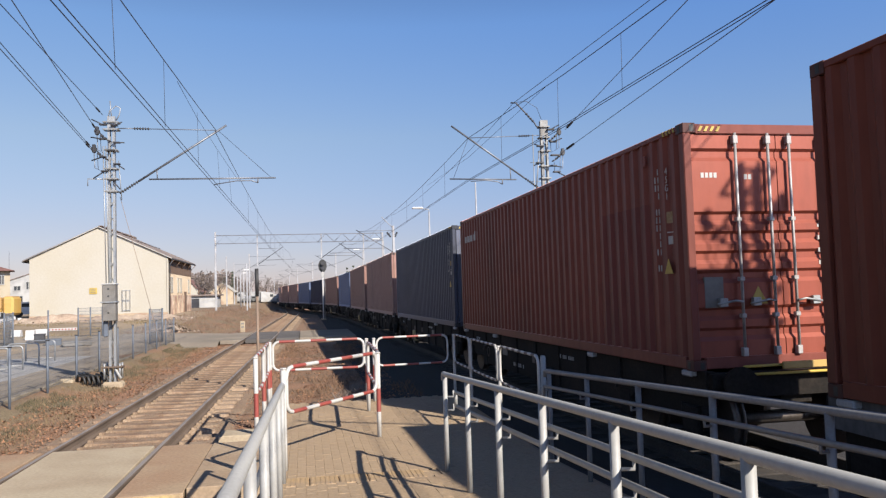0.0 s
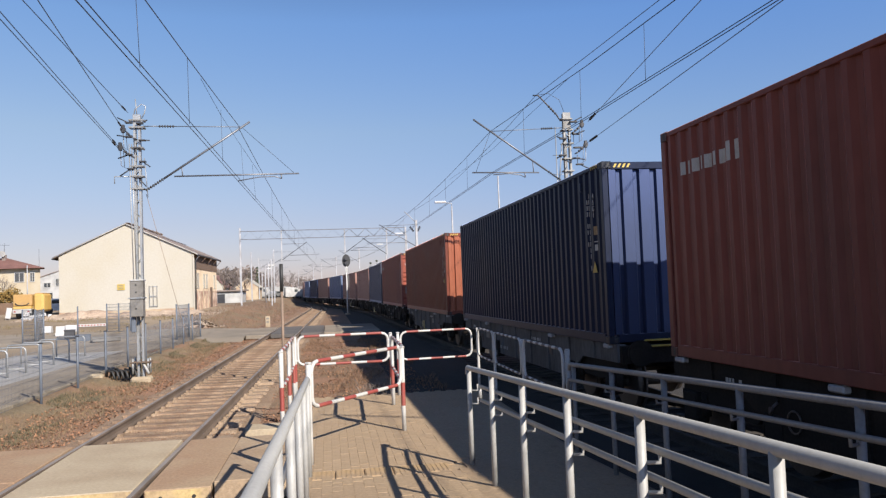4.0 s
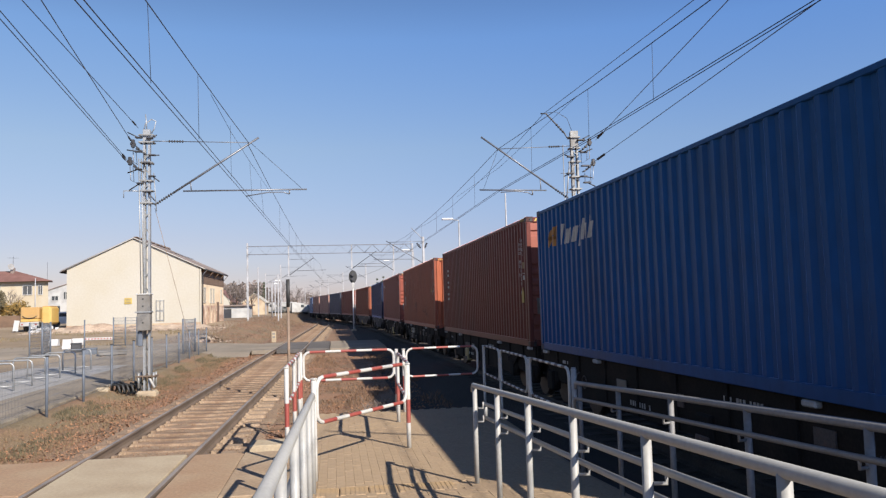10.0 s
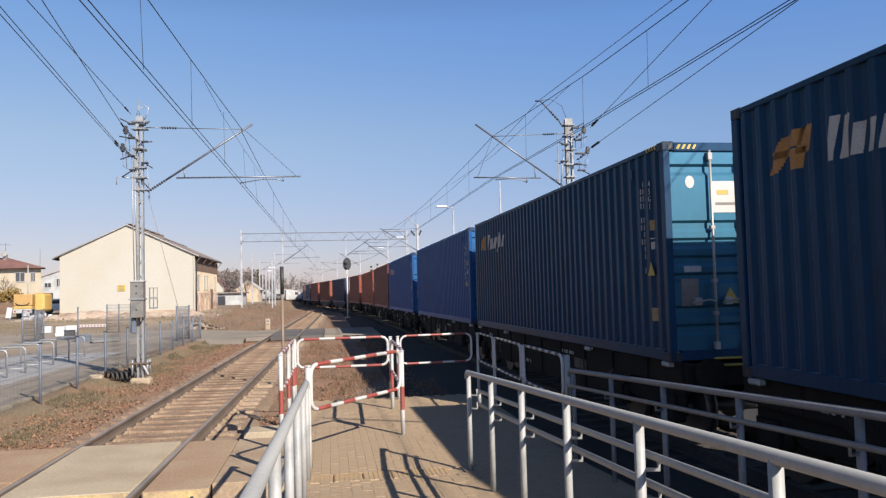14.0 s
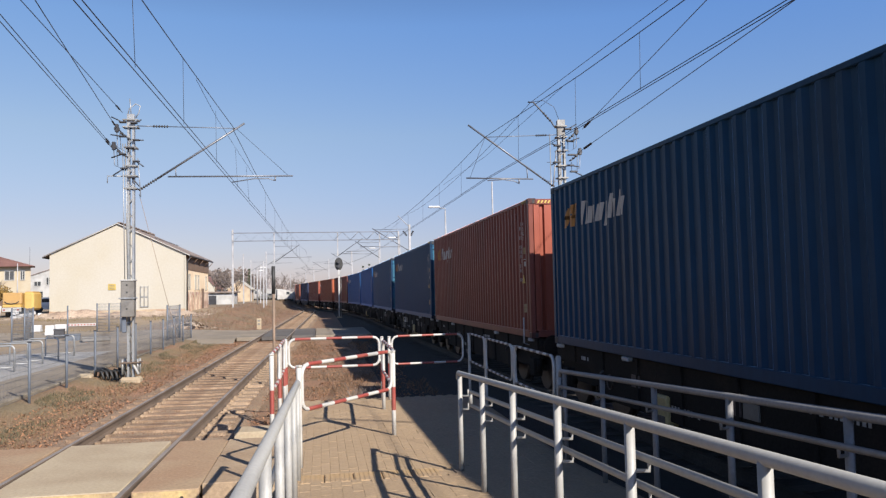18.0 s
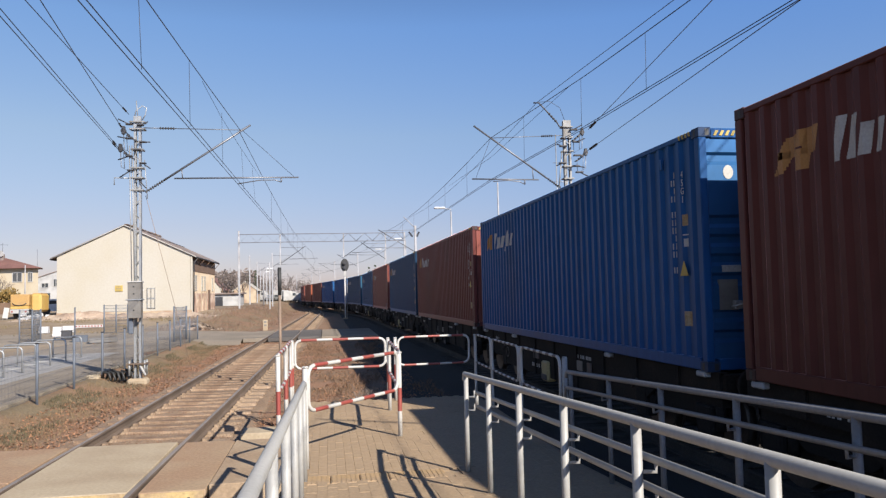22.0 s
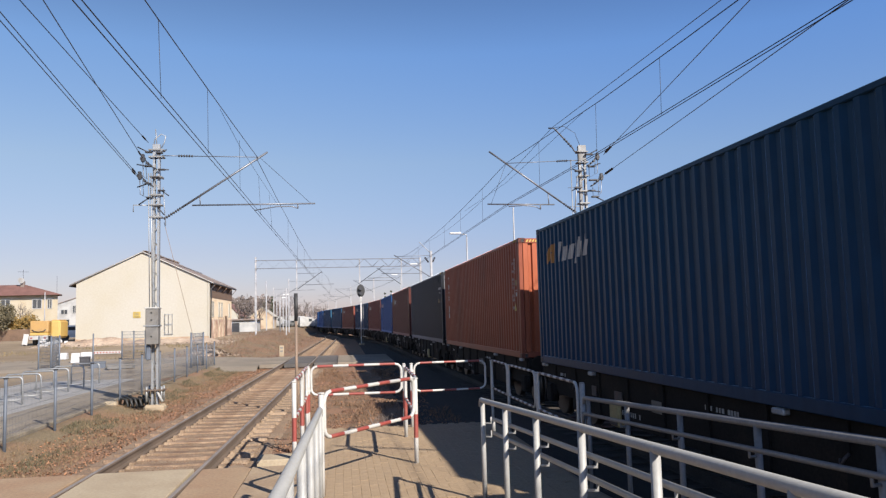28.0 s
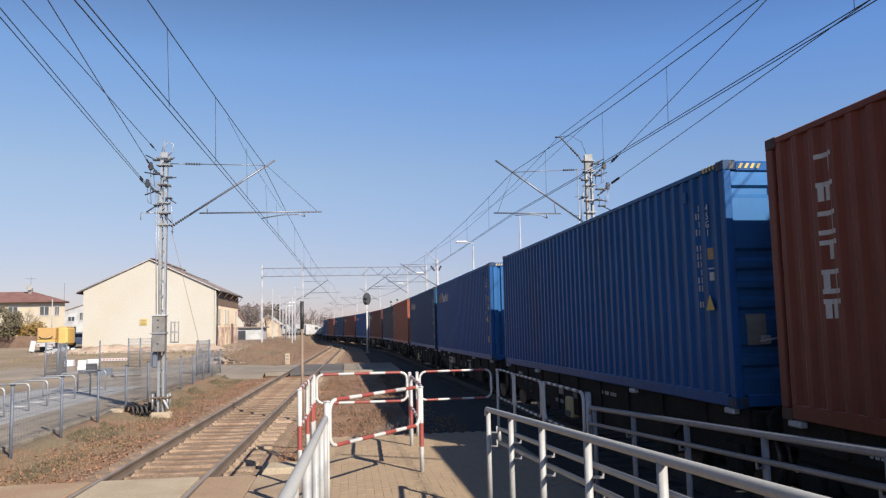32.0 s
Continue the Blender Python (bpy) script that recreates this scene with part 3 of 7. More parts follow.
def container(spec):
    """A forty-foot high container; +y is ahead, its -y end looks back along the train."""
    mat = paint(spec["color"])
    key = mat.name
    ob = thing("shipping_container", spec["label"], "container", group="containers on the train")
    for sgn in (-1, 1):
        part("side_wall", shared((key, "side", sgn), lambda: side_mesh(mat, sgn)), None, ob)
    cold = spec["color"] in (TEAL, BLUE, CHAR, NAVY, SLATE, HAZE_BLUE)
    # mostly lighter end colours, with the sun on these faces put into them
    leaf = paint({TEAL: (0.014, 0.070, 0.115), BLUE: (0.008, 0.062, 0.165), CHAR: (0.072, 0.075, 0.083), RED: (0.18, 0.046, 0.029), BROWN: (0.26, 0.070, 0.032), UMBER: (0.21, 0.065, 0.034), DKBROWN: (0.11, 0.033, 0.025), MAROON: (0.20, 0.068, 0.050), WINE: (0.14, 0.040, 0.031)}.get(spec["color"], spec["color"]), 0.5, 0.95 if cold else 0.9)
    for s in (-1, 1):
        doors = (s == -1) == (spec["rear"] == "doors")
        if doors:
            for x0, x1, nm in ((-CW / 2 + 0.09, -0.006, "l"), (0.006, CW / 2 - 0.09, "r")):
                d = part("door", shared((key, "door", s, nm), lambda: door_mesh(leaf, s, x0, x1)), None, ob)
                for f in ((0.5, 0.88) if nm == "l" else (0.12, 0.5)):
                    part("locking_rod", shared(("rod", s), lambda: rod_mesh(s)), None, d, "grey steel locking rod", at=pose(x0 + (x1 - x0) * f, 0, 0))
                    part("door_handle", shared(("hnd", s, nm), lambda: handle_mesh(s, -1 if nm == "l" else 1)), None, d, "grey steel handle", at=pose(x0 + (x1 - x0) * f, 0, 0))
        else:
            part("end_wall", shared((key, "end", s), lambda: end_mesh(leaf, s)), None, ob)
        for sx in (-1, 1):
            part("corner_post", shared((key, "post", s, sx), lambda: finish(boxm(min(sx * CW / 2, sx * (CW / 2 - 0.1)), max(sx * CW / 2, sx * (CW / 2 - 0.1)), min(s * CL / 2, s * (CL / 2 - 0.12)) , max(s * CL / 2, s * (CL / 2 - 0.12)), 0.118, CH - 0.118, 0.01), "corner_post", mat)), None, ob)
            for top in (0, 1):
                part("corner_casting", shared((key, "cast", s, sx, top), lambda: casting_mesh(paint(tuple(0.4 * c + 0.016 for c in spec["color"])), sx, s, top)), None, ob)
        a, b = sorted((s * (CL / 2 - 0.004), s * (CL / 2 - 0.1)))
        part("header", shared((key, "head", s), lambda: finish(boxm(-CW / 2 + 0.16, CW / 2 - 0.16, a, b, CH - 0.13, CH - 0.012, 0.01), "header", mat)), None, ob)
        part("end_sill", shared((key, "sill", s), lambda: finish(boxm(-CW / 2 + 0.16, CW / 2 - 0.16, a, b, 0.015, 0.15, 0.01), "end_sill", mat)), None, ob)
    for sx in (-1, 1):
        a, b = sorted((sx * (CW / 2 - 0.004), sx * (CW / 2 - 0.07)))
        part("top_rail", shared((key, "trail", sx), lambda: finish(boxm(a, b, -CL / 2 + 0.178, CL / 2 - 0.178, CH - 0.075, CH - 0.01, 0.008), "top_rail", mat)), None, ob)
        part("bottom_rail", shared((key, "brail", sx), lambda: finish(boxm(a, b, -CL / 2 + 0.178, CL / 2 - 0.178, 0.012, 0.155, 0.008), "bottom_rail", mat)), None, ob)
    part("roof", shared((key, "roof"), lambda: finish(boxm(-CW / 2 + 0.07, CW / 2 - 0.07, -CL / 2 + 0.1, CL / 2 - 0.1, CH - 0.06, CH - 0.022), "roof", mat)), None, ob)
    part("floor", shared((key, "floor"), lambda: finish(boxm(-CW / 2 + 0.07, CW / 2 - 0.07, -CL / 2 + 0.1, CL / 2 - 0.1, 0.03, 0.12), "floor", mat)), None, ob)
    markings(ob, spec)
    return ob


def hazard_mesh(s):
    bm = bmesh.new()
    y = s * (CL / 2 + 0.001)
    for i in range(4):
        x = -CW / 2 + 0.19 + i * 0.075
        prism(bm, [(x, CH - 0.10), (x + 0.036, CH - 0.10), (x + 0.07, CH - 0.04), (x + 0.034, CH - 0.04)], y - 0.003, y + 0.003)
    return finish(bm, "hazard_stripes", M["hazard_yellow"])


def side_stripes():
    bm = bmesh.new()
    x = -CW / 2 + 0.001
    for i in range(4):
        y = -CL / 2 + 0.2 + i * 0.085
        prism(bm, [(y, CH - 0.072), (y + 0.04, CH - 0.072), (y + 0.07, CH - 0.014), (y + 0.03, CH - 0.014)], x - 0.003, x + 0.002, "x")
    return finish(bm, "hazard_stripes", M["hazard_yellow"])


def code_column(seed, y, n, step, top):
    """A column of small unreadable marks."""
    rng = random.Random(seed)
    bm = bmesh.new()
    for i in range(n):
        if i in (4, 11):
            continue
        z = top - i * step
        w = rng.uniform(0.050, 0.062)
        corr_patch(bm, y - w / 2, y - w / 2 + 0.017, z - 0.078, z)
        if rng.random() < 0.7:
            corr_patch(bm, y + w / 2 - 0.017, y + w / 2, z - 0.078, z)
    return finish(bm, "code_marks", M["dull_letter"])


def stacked_text(word, y, top):
    """Readable characters one under another on the left side wall."""
    cu = bpy.data.curves.new("type_code", "FONT")
    cu.body, cu.size, cu.align_x, cu.extrude, cu.space_line = "\n".join(word), 0.12, "CENTER", 0.002, 0.86
    tmp = bpy.data.objects.new("type_code", cu)
    me = bpy.data.meshes.new_from_object(tmp)
    bpy.data.objects.remove(tmp)
    me.transform(Matrix(((0, 0, -1, -CW / 2 + 0.008), (-1, 0, 0, y), (0, 1, 0, top - 0.08), (0, 0, 0, 1))))
    me.materials.clear()
    me.materials.append(M["letter"])
    return me


def tall_letters():
    """Six plain white blocks of bars one under another."""
    bm = bmesh.new()
    y1 = CL / 2 - 0.80
    for i in range(6):
        z = 2.56 - i * 0.275
        corr_patch(bm, y1 - 0.25, y1, z - 0.045, z)
        corr_patch(bm, y1 - (0.155 if i % 2 else 0.22), y1 - (0.10 if i % 2 else 0.165), z - 0.18, z - 0.045)
        if i in (1, 4, 5):
            corr_patch(bm, y1 - 0.075, y1 - 0.02, z - 0.18, z - 0.045)
        if i in (2, 4):
            corr_patch(bm, y1 - 0.25, y1, z - 0.225, z - 0.18)
    return finish(bm, "lettering", M["letter"])


def long_logo():
    """An orange mark of slanted bars and a row of plain white slanted bars after it."""
    def lean(bm, y, w, z0, z1, k=0.22):
        """A slanted stroke, w wide, built of thin level slices."""
        n = max(3, round((z1 - z0) / 0.03))
        for i in range(n):
            a, b = z0 + (z1 - z0) * i / n, z0 + (z1 - z0) * (i + 1) / n
            d = k * (a - 2.0)
            corr_patch(bm, y - d - w, y - d, a, b)
    bm = bmesh.new()
    y = CL / 2 - 0.58
    lean(bm, y + 0.02, 0.20, 2.08, 2.42, 0.75)
    lean(bm, y - 0.26, 0.16, 2.30, 2.46, 0.5)
    lean(bm, y - 0.36, 0.20, 2.08, 2.28, 0.3)
    lean(bm, y - 0.46, 0.22, 2.22, 2.46, 0.25)
    corr_patch(bm, y - 0.44, y - 0.14, 2.22, 2.29)
    lo = finish(bm, "logo", M["logo_orange"])
    bars = []
    y = CL / 2 - 1.52
    for w, z0, z1 in ((0.10, 2.07, 2.46), (0.11, 2.07, 2.44), (0.12, 2.07, 2.34), (0.10, 2.07, 2.34), (0.12, 2.07, 2.34), (0.11, 2.07, 2.34), (0.12, 1.97, 2.34), (0.09, 2.07, 2.44), (0.12, 2.07, 2.34), (0.09, 2.07, 2.46), (0.10, 2.07, 2.34)):
        bm = bmesh.new()
        lean(bm, y, w, z0, z1)
        bars.append(finish(bm, "lettering_bar", M["letter"]))
        y -= w + 0.058
    return lo, bars


def small_name(seed):
    rng = random.Random(seed)
    bm = bmesh.new()
    y = CL / 2 - 0.5
    for _ in range(9):
        w = rng.uniform(0.07, 0.13)
        corr_patch(bm, y - w, y, CH - 0.62, CH - 0.62 + rng.choice((0.16, 0.22)))
        y -= w + 0.05
    return finish(bm, "lettering", M["letter"])


def tri_sign(y, z, r=0.16):
    bm = bmesh.new()
    x = -CW / 2 + 0.008
    prism(bm, [(y - r, z), (y + r, z), (y, z + r * 1.75)], x - 0.004, x + 0.001, "x")
    return finish(bm, "warning_sign", M["hazard_yellow"])


def markings(ob, spec):
    seed = spec["seed"]
    part("hazard_strip", shared(("hz", -1), lambda: hazard_mesh(-1)), None, ob, "yellow and black hazard stripes")
    part("hazard_strip", shared(("hzs",), side_stripes), None, ob)
    y = -CL / 2
    if spec["color"] == CHAR:
        bm = bmesh.new()
        for k in range(10):
            if k != 6:
                corr_patch(bm, y + 0.33 + 0.088 * k, y + 0.385 + 0.088 * k, 2.20, 2.29)
        for k in range(4):
            corr_patch(bm, y + 0.66 + 0.088 * k, y + 0.71 + 0.088 * k, 2.03, 2.11)
        part("code_strip", bm, M["letter"], ob, "rows of small white marks")["kind"] = "stuff"
        part("warning_sign", tri_sign(y + 0.98, 1.66, 0.10), None, ob, "yellow warning triangle")
        for k, mt in ((0.66, "letter"), (0.40, "old_notice")):
            part("notice", corr_patch(bmesh.new(), y + k, y + k + 0.10, 1.68, 1.83), M[mt], ob, "small notice")
    else:
        part("code_strip", shared(("code", seed % 3, 0), lambda: code_column(seed % 3, y + 0.77, 13, 0.101, CH - 0.43)), None, ob, "column of small white marks")["kind"] = "stuff"
        part("type_code", shared(("type",), lambda: stacked_text("45G1", y + 0.47, CH - 0.46)), None, ob, "white size code set downwards")
        part("notice", shared(("note", 1), lambda: finish(corr_patch(bmesh.new(), y + 0.42, y + 0.52, 1.76, 1.90), "notice", M["old_notice"])), None, ob, "small yellow notice")
        part("mark_box", shared(("note", 2), lambda: finish(corr_patch(corr_patch(bmesh.new(), y + 0.42, y + 0.52, 1.64, 1.655), y + 0.43, y + 0.51, 1.50, 1.60), "mark_box", M["letter"])), None, ob, "small white boxed mark")
        part("warning_sign", tri_sign(y + 1.0, 1.5, 0.105) if seed == 17 else shared(("tri",), lambda: tri_sign(y + 0.5, 1.14, 0.105)), None, ob, "yellow warning triangle")
    if seed == 18:
        bm = bmesh.new()
        box(bm, -CW / 2 + 0.003, -CW / 2 + 0.009, y + 0.42, y + 0.60, 0.98, 1.2)
        part("notice", shared(("note",), lambda: finish(bm, "notice", M["hazard_yellow"])), None, ob, "yellow notice plate")
    part("vent", shared(("vent", spec["color"]), lambda: finish(boxm(-CW / 2 - 0.012, -CW / 2 + 0.012, y + 0.98, y + 1.04, CH - 0.36, CH - 0.22, 0.008), "vent", paint(spec["color"]))), None, ob)
    lg = spec.get("logo")
    if lg == "tall":
        part("lettering", shared(("tall",), tall_letters), None, ob, "tall white lettering set downwards")
    elif lg == "stack":
        bm = bmesh.new()
        for i in range(3):
            corr_patch(bm, CL / 2 - 1.25, CL / 2 - 0.95, 2.15 - 0.42 * i, 2.22 - 0.42 * i)
            corr_patch(bm, CL / 2 - 1.25, CL / 2 - 0.95, 1.98 - 0.42 * i, 2.06 - 0.42 * i)
        part("lettering", bm, M["letter"], ob, "stacked white bars")
    elif lg == "long":
        a, b = shared(("long",), long_logo)
        part("logo", a, None, ob, "orange mark")
        part("notice", shared(("note", 3), lambda: finish(corr_patch(bmesh.new(), y + 0.41, y + 0.54, 0.52, 0.70), "notice", M["old_notice"])), None, ob, "faded ochre notice")
        for me in b:
            part("lettering_bar", me, None, ob)
    elif lg == "small":
        part("lettering", shared(("small", seed % 3), lambda: small_name(seed)), None, ob, "small white lettering")
    if seed == 13:
        part("patch", corr_patch(bmesh.new(), -CL / 2 + 1.0, -CL / 2 + 2.5, 0.16, 2.05), paint((0.135, 0.042, 0.037)), ob, "darker repainted patch")
    if seed == 17:
        rng = random.Random(5)
        for y0, n in ((0.55, 26), (-2.9, 22)):
            bm = bmesh.new()
            for i in range(n):
                a, z = y0 + rng.uniform(-0.75, 0.75), rng.uniform(0.45, 1.05)
                w, h = rng.choice(((0.05, 0.25), (0.22, 0.04), (0.09, 0.12)))
                corr_patch(bm, a, a + w, z, z + h)
            tagged(part("scrawl", bm, paint((0.13, 0.05, 0.038)), ob, "dark blurred paint scrawl"), kind="stuff")
    if seed in (14, 17):
        bm = bmesh.new()
        tx, tz = (0.3, 1.28) if seed == 14 else (-0.66, 2.27)
        prism(bm, [(tx - 0.13, tz), (tx + 0.13, tz), (tx, tz + 0.22)], y + 0.012, y + 0.08)
        part("warning_sign", shared(("etri", seed), lambda: finish(bm, "warning_sign", M["hazard_yellow"])), None, ob, "yellow warning triangle")
    if spec["rear"] == "doors":
        yy = -CL / 2
        lo, hi = yy + 0.026, yy + 0.06
        if spec.get("panel"):
            wp = part("white_panel", boxm(-0.54, -0.16, lo, hi, 1.95, 2.37), M["barrier_white"], ob, "white panel on the door")
            part("mark", boxm(-0.46, -0.30, lo - 0.003, lo, 2.19, 2.25), M["hazard_yellow"], wp, "yellow mark")
            part("mark", boxm(-0.49, -0.20, lo - 0.003, lo, 2.05, 2.085), M["box_grey"], wp)
        for i in range(0 if spec["color"] != RED or spec.get("panel") else 4):
            part("door_mark", shared(("dm",), lambda: finish(boxm(0, 0.04, lo, hi, 0, 0.06), "door_mark", M["letter"])), None, ob, at=pose(-1.0 + i * 0.055, 0, 2.25))
        for i in range(0 if spec["color"] != RED or spec.get("panel") else 2):
            part("door_mark", shared(("dm",), None), None, ob, at=pose(-0.44 + i * 0.055, 0, 2.23))
        for i in range(8):
            part("door_mark", shared(("dl",), lambda: finish(boxm(0, 0.07, lo, hi, 0, 0.05), "door_mark", M["letter"])), None, ob, at=pose(0.5 + 0.09 * (i % 2), 0, 1.2 + (i // 2) * 0.15))
        if spec.get("panel") and spec["color"] == RED:
            bg = part("badge", boxm(-0.92, -0.76, lo, hi, 2.12, 2.36), M["letter"], ob, "small white badge")
            part("mark", boxm(-0.87, -0.81, lo - 0.003, lo, 2.2, 2.29), M["casting"], bg)
            part("down_mark", prism(bmesh.new(), [(-0.92, 1.58), (-0.82, 1.42), (-0.72, 1.58)], lo, hi), M["letter"], ob, "white triangle pointing down")
        elif spec.get("panel"):
            bm = bmesh.new()
            prism(bm, [(-0.84 + 0.065 * math.cos(k * 0.52), 2.36 + 0.085 * math.sin(k * 0.52)) for k in range(12)], lo, hi)
            part("oval_badge", shared(("ov",), lambda: finish(bm, "oval_badge", M["letter"])), None, ob, "white oval badge")
            part("label_strip", shared(("lstrip",), lambda: finish(boxm(-0.98, -0.72, lo, hi, 1.16, 1.25, 0.012), "label_strip", M["dull_letter"])), None, ob, "rounded pale label")
        bm = bmesh.new()
        prism(bm, [(-0.45, 0.75), (-0.21, 0.75), (-0.33, 0.96)], lo, hi)
        part("warning_sign", shared(("dtri",), lambda: finish(bm, "warning_sign", M["hazard_yellow"])), None, ob, "yellow warning triangle")
        part("data_plate", shared(("dpl",), lambda: finish(boxm(-1.02, -0.78, lo, hi, 0.72, 1.08), "data_plate", M["box_grey"])), None, ob, "grey data plate")


def wagon_frame_mesh(mat):
    bm = bmesh.new()
    L = 6.2
    for sx in (-1, 1):
        prism(bm, [(-L, 0.0), (L, 0.0), (L, -0.28), (L - 1.6, -0.30), (L - 2.4, -0.74), (-L + 2.4, -0.74), (-L + 1.6, -0.30), (-L, -0.28)], sx * 1.12 - 0.02, sx * 1.12 + 0.02, "x")
        for zz in (-0.02, -0.73):
            box(bm, sx * 1.12 - (0.0 if sx < 0 else 0.12), sx * 1.12 + (0.12 if sx < 0 else 0.0), -L + (2.6 if zz < -0.3 else 0), L - (2.6 if zz < -0.3 else 0), zz - 0.02, zz + 0.015)
        for i in range(9):
            y = -L + 1.0 + i * (2 * L - 2.0) / 8
            box(bm, sx * 1.14 - 0.03, sx * 1.14 + 0.03, y - 0.03, y + 0.03, -0.28 if abs(y) > 3.7 else -0.73, -0.01)
    for y in (-L, -3.0, 0, 3.0, L):
        box(bm, -1.1, 1.1, y - 0.08, y + 0.08, -0.3, -0.02, 0, 1)
    # solid centre beam, tanks and crossbars added to block sunlit ground beyond
    box(bm, -0.3, 0.3, -L + 2.7, L - 2.7, -0.86, -0.05, 0, 1)
    box(bm, -0.2, 0.2, -L, L, -0.4, -0.05, 0, 1)
    for y in (-1.6, 0.9):
        tube(bm, [(-0.75, y, -0.62), (-0.75, y + 1.1, -0.62)], 0.19, 12)
    for y in (-2.6, -0.3, 2.3):
        box(bm, -0.95, 0.95, y - 0.05, y + 0.05, -0.72, -0.5)
    return finish(bm, "underframe", [mat, M["wagon"]])


def wheelset_mesh():
    bm = bmesh.new()
    tube(bm, [(-1.0, 0, 0), (1.0, 0, 0)], 0.08, 10)
    for sx in (-1, 1):
        tube(bm, [(sx * 0.70, 0, 0), (sx * 0.728, 0, 0)], 0.49, 24)
        tube(bm, [(sx * 0.728, 0, 0), (sx * 0.84, 0, 0)], [0.46, 0.455], 24)
        tube(bm, [(sx * 0.95, 0, 0), (sx * 1.12, 0, 0)], 0.13, 10)
    return finish(bm, "wheelset", M["wheel"])


def bogie_mesh():
    bm = bmesh.new()
    for sx in (-1, 1):
        prism(bm, [(-1.2, -0.42), (-0.75, -0.42), (-0.45, -0.62), (0.45, -0.62), (0.75, -0.42), (1.2, -0.42), (1.2, -0.28), (0.5, -0.22), (-0.5, -0.22), (-1.2, -0.28)], sx * 1.0 - 0.06, sx * 1.0 + 0.06, "x")
        for y in (-0.9, 0.9):
            box(bm, sx * 1.06 - 0.09, sx * 1.06 + 0.09, y - 0.17, y + 0.17, -0.80, -0.42, 0.02)
            for d in (-0.24, 0.24):
                tube(bm, [(sx * 1.05, y + d, -0.7), (sx * 1.05, y + d, -0.42)], 0.06, 8)
    box(bm, -1.0, 1.0, -0.2, 0.2, -0.5, -0.25)
    return finish(bm, "bogie", M["wagon"])


rolling = []


def wagon(k):
    w = thing("container_wagon", "grimy dark steel container flat wagon of a goods train", "wagon", group="wagons of the train")
    grey = k in (1, 2)
    part("underframe", shared(("uf", grey), lambda: wagon_frame_mesh(M["wagon_grey" if grey else "wagon"])), None, w)
    for sx in (-1, 1):
        for y in (-5.9, -2.9, 2.9, 5.9):
            # pale colour gives the pins the look of catching sun
            part("container_pin", shared(("pin", sx), lambda: finish(boxm(sx * 1.16 - 0.06, sx * 1.16 + 0.06, -0.11, 0.11, -0.07, 0.0, 0.015), "container_pin", M["pale_steel"])), None, w, at=pose(0, y, 0))
    if k in (4, 9, 14, 18):
        for y0, y1, z0, z1, mt in ((2.9, 3.05, -0.40, -0.2, "hazard_yellow"), (2.17, 2.86, -0.42, -0.18, "letter"), (1.5, 2.1, -0.40, -0.19, "box_grey"), (2.38, 3.05, -0.69, -0.46, "box_grey")):
            pl = part("sign_plate", boxm(-1.165, -1.15, y0, y1, z0, z1), M[mt], w, "dusty sign plate")
            for i in range(3 if mt == "letter" else 2):
                a = y1 - 0.12 - i * 0.18
                part("mark", boxm(-1.169, -1.165, a - 0.11, a, z1 - 0.13, z1 - 0.04), M["black"] if mt == "letter" else M["casting"], pl)
    for y in (-4.9, 4.9):
        b = part("bogie", shared(("bogie",), bogie_mesh), None, w, at=pose(0, y, 0))
        for d in (-0.9, 0.9):
            ws = part("wheelset", shared(("ws",), wheelset_mesh), None, b, "worn steel wheelset", at=pose(0, d, -0.62))
            if -2 < k < 22:
                rolling.append((ws, d))
    for sx in (-0.9, 0.9):
        bm = bmesh.new()
        tube(bm, [(sx, -6.2, -0.12), (sx, -6.55, -0.12)], 0.09, 10)
        tube(bm, [(sx, -6.5, -0.12), (sx, -6.56, -0.12)], 0.2, 14)
        part("buffer", bm, M["wagon"], w)
    bm = bmesh.new()
    rng = random.Random(k + 70)
    for z, h, n, step, y in ((-0.60, 0.075, 9, 0.085, 1.6), (-0.21, 0.06, 12, 0.07, -1.2), (-0.21, 0.06, 5, 0.07, 4.9)):
        for i in range(n):
            if i not in (3, 7):
                box(bm, -1.146, -1.141, y - i * step - rng.uniform(0.03, 0.055), y - i * step, z, z + h)
    part("stencil", bm, M["dull_letter"], w, "rows of small dull marks")["kind"] = "stuff"
    tk = part("brake_box", shared(("bbox", k % 2), lambda: finish(boxm(-1.2, -1.0, -0.95, -0.55, -0.82, -0.42, 0.03), "brake_box", M["pale_yellow" if k % 2 else "wagon"])), None, w, "grimy brake equipment box", at=pose(0, 1.3 * (k % 3), 0))
    part("lid", shared(("blid",), lambda: finish(boxm(-1.215, -1.19, -0.92, -0.58, -0.79, -0.68, 0.008), "lid", M["casting"])), None, tk)
    part("hand_wheel", shared(("hwheel",), lambda: finish(tubem([(-1.17, 0.11 * math.cos(a), -0.5 + 0.11 * math.sin(a)) for a in [math.pi * i / 8 for i in range(16)]], 0.010, 6, True), "hand_wheel", M["wheel"])), None, w, "worn steel hand wheel", at=pose(0, 3.6, 0.05))
    for y in (-3.9, 3.9):
        part("tie_hook", shared(("hook",), lambda: finish(tubem([(-1.15, 0, -0.3), (-1.2, 0, -0.34), (-1.2, 0.06, -0.42), (-1.17, 0.1, -0.36)], 0.016, 6), "tie_hook", M["casting"])), None, w, at=pose(0, y, 0))
    if k == 10:
        part("hand_hold", shared(("hold",), lambda: finish(tubem([(-1.16, -5.70, -0.16), (-1.275, -5.71, -0.12), (-1.275, -5.72, 0.42)], 0.016, 7), "hand_hold", M["pale_steel"])), None, w, "dusty pale steel hand hold at the wagon end")
    rng = random.Random(k)
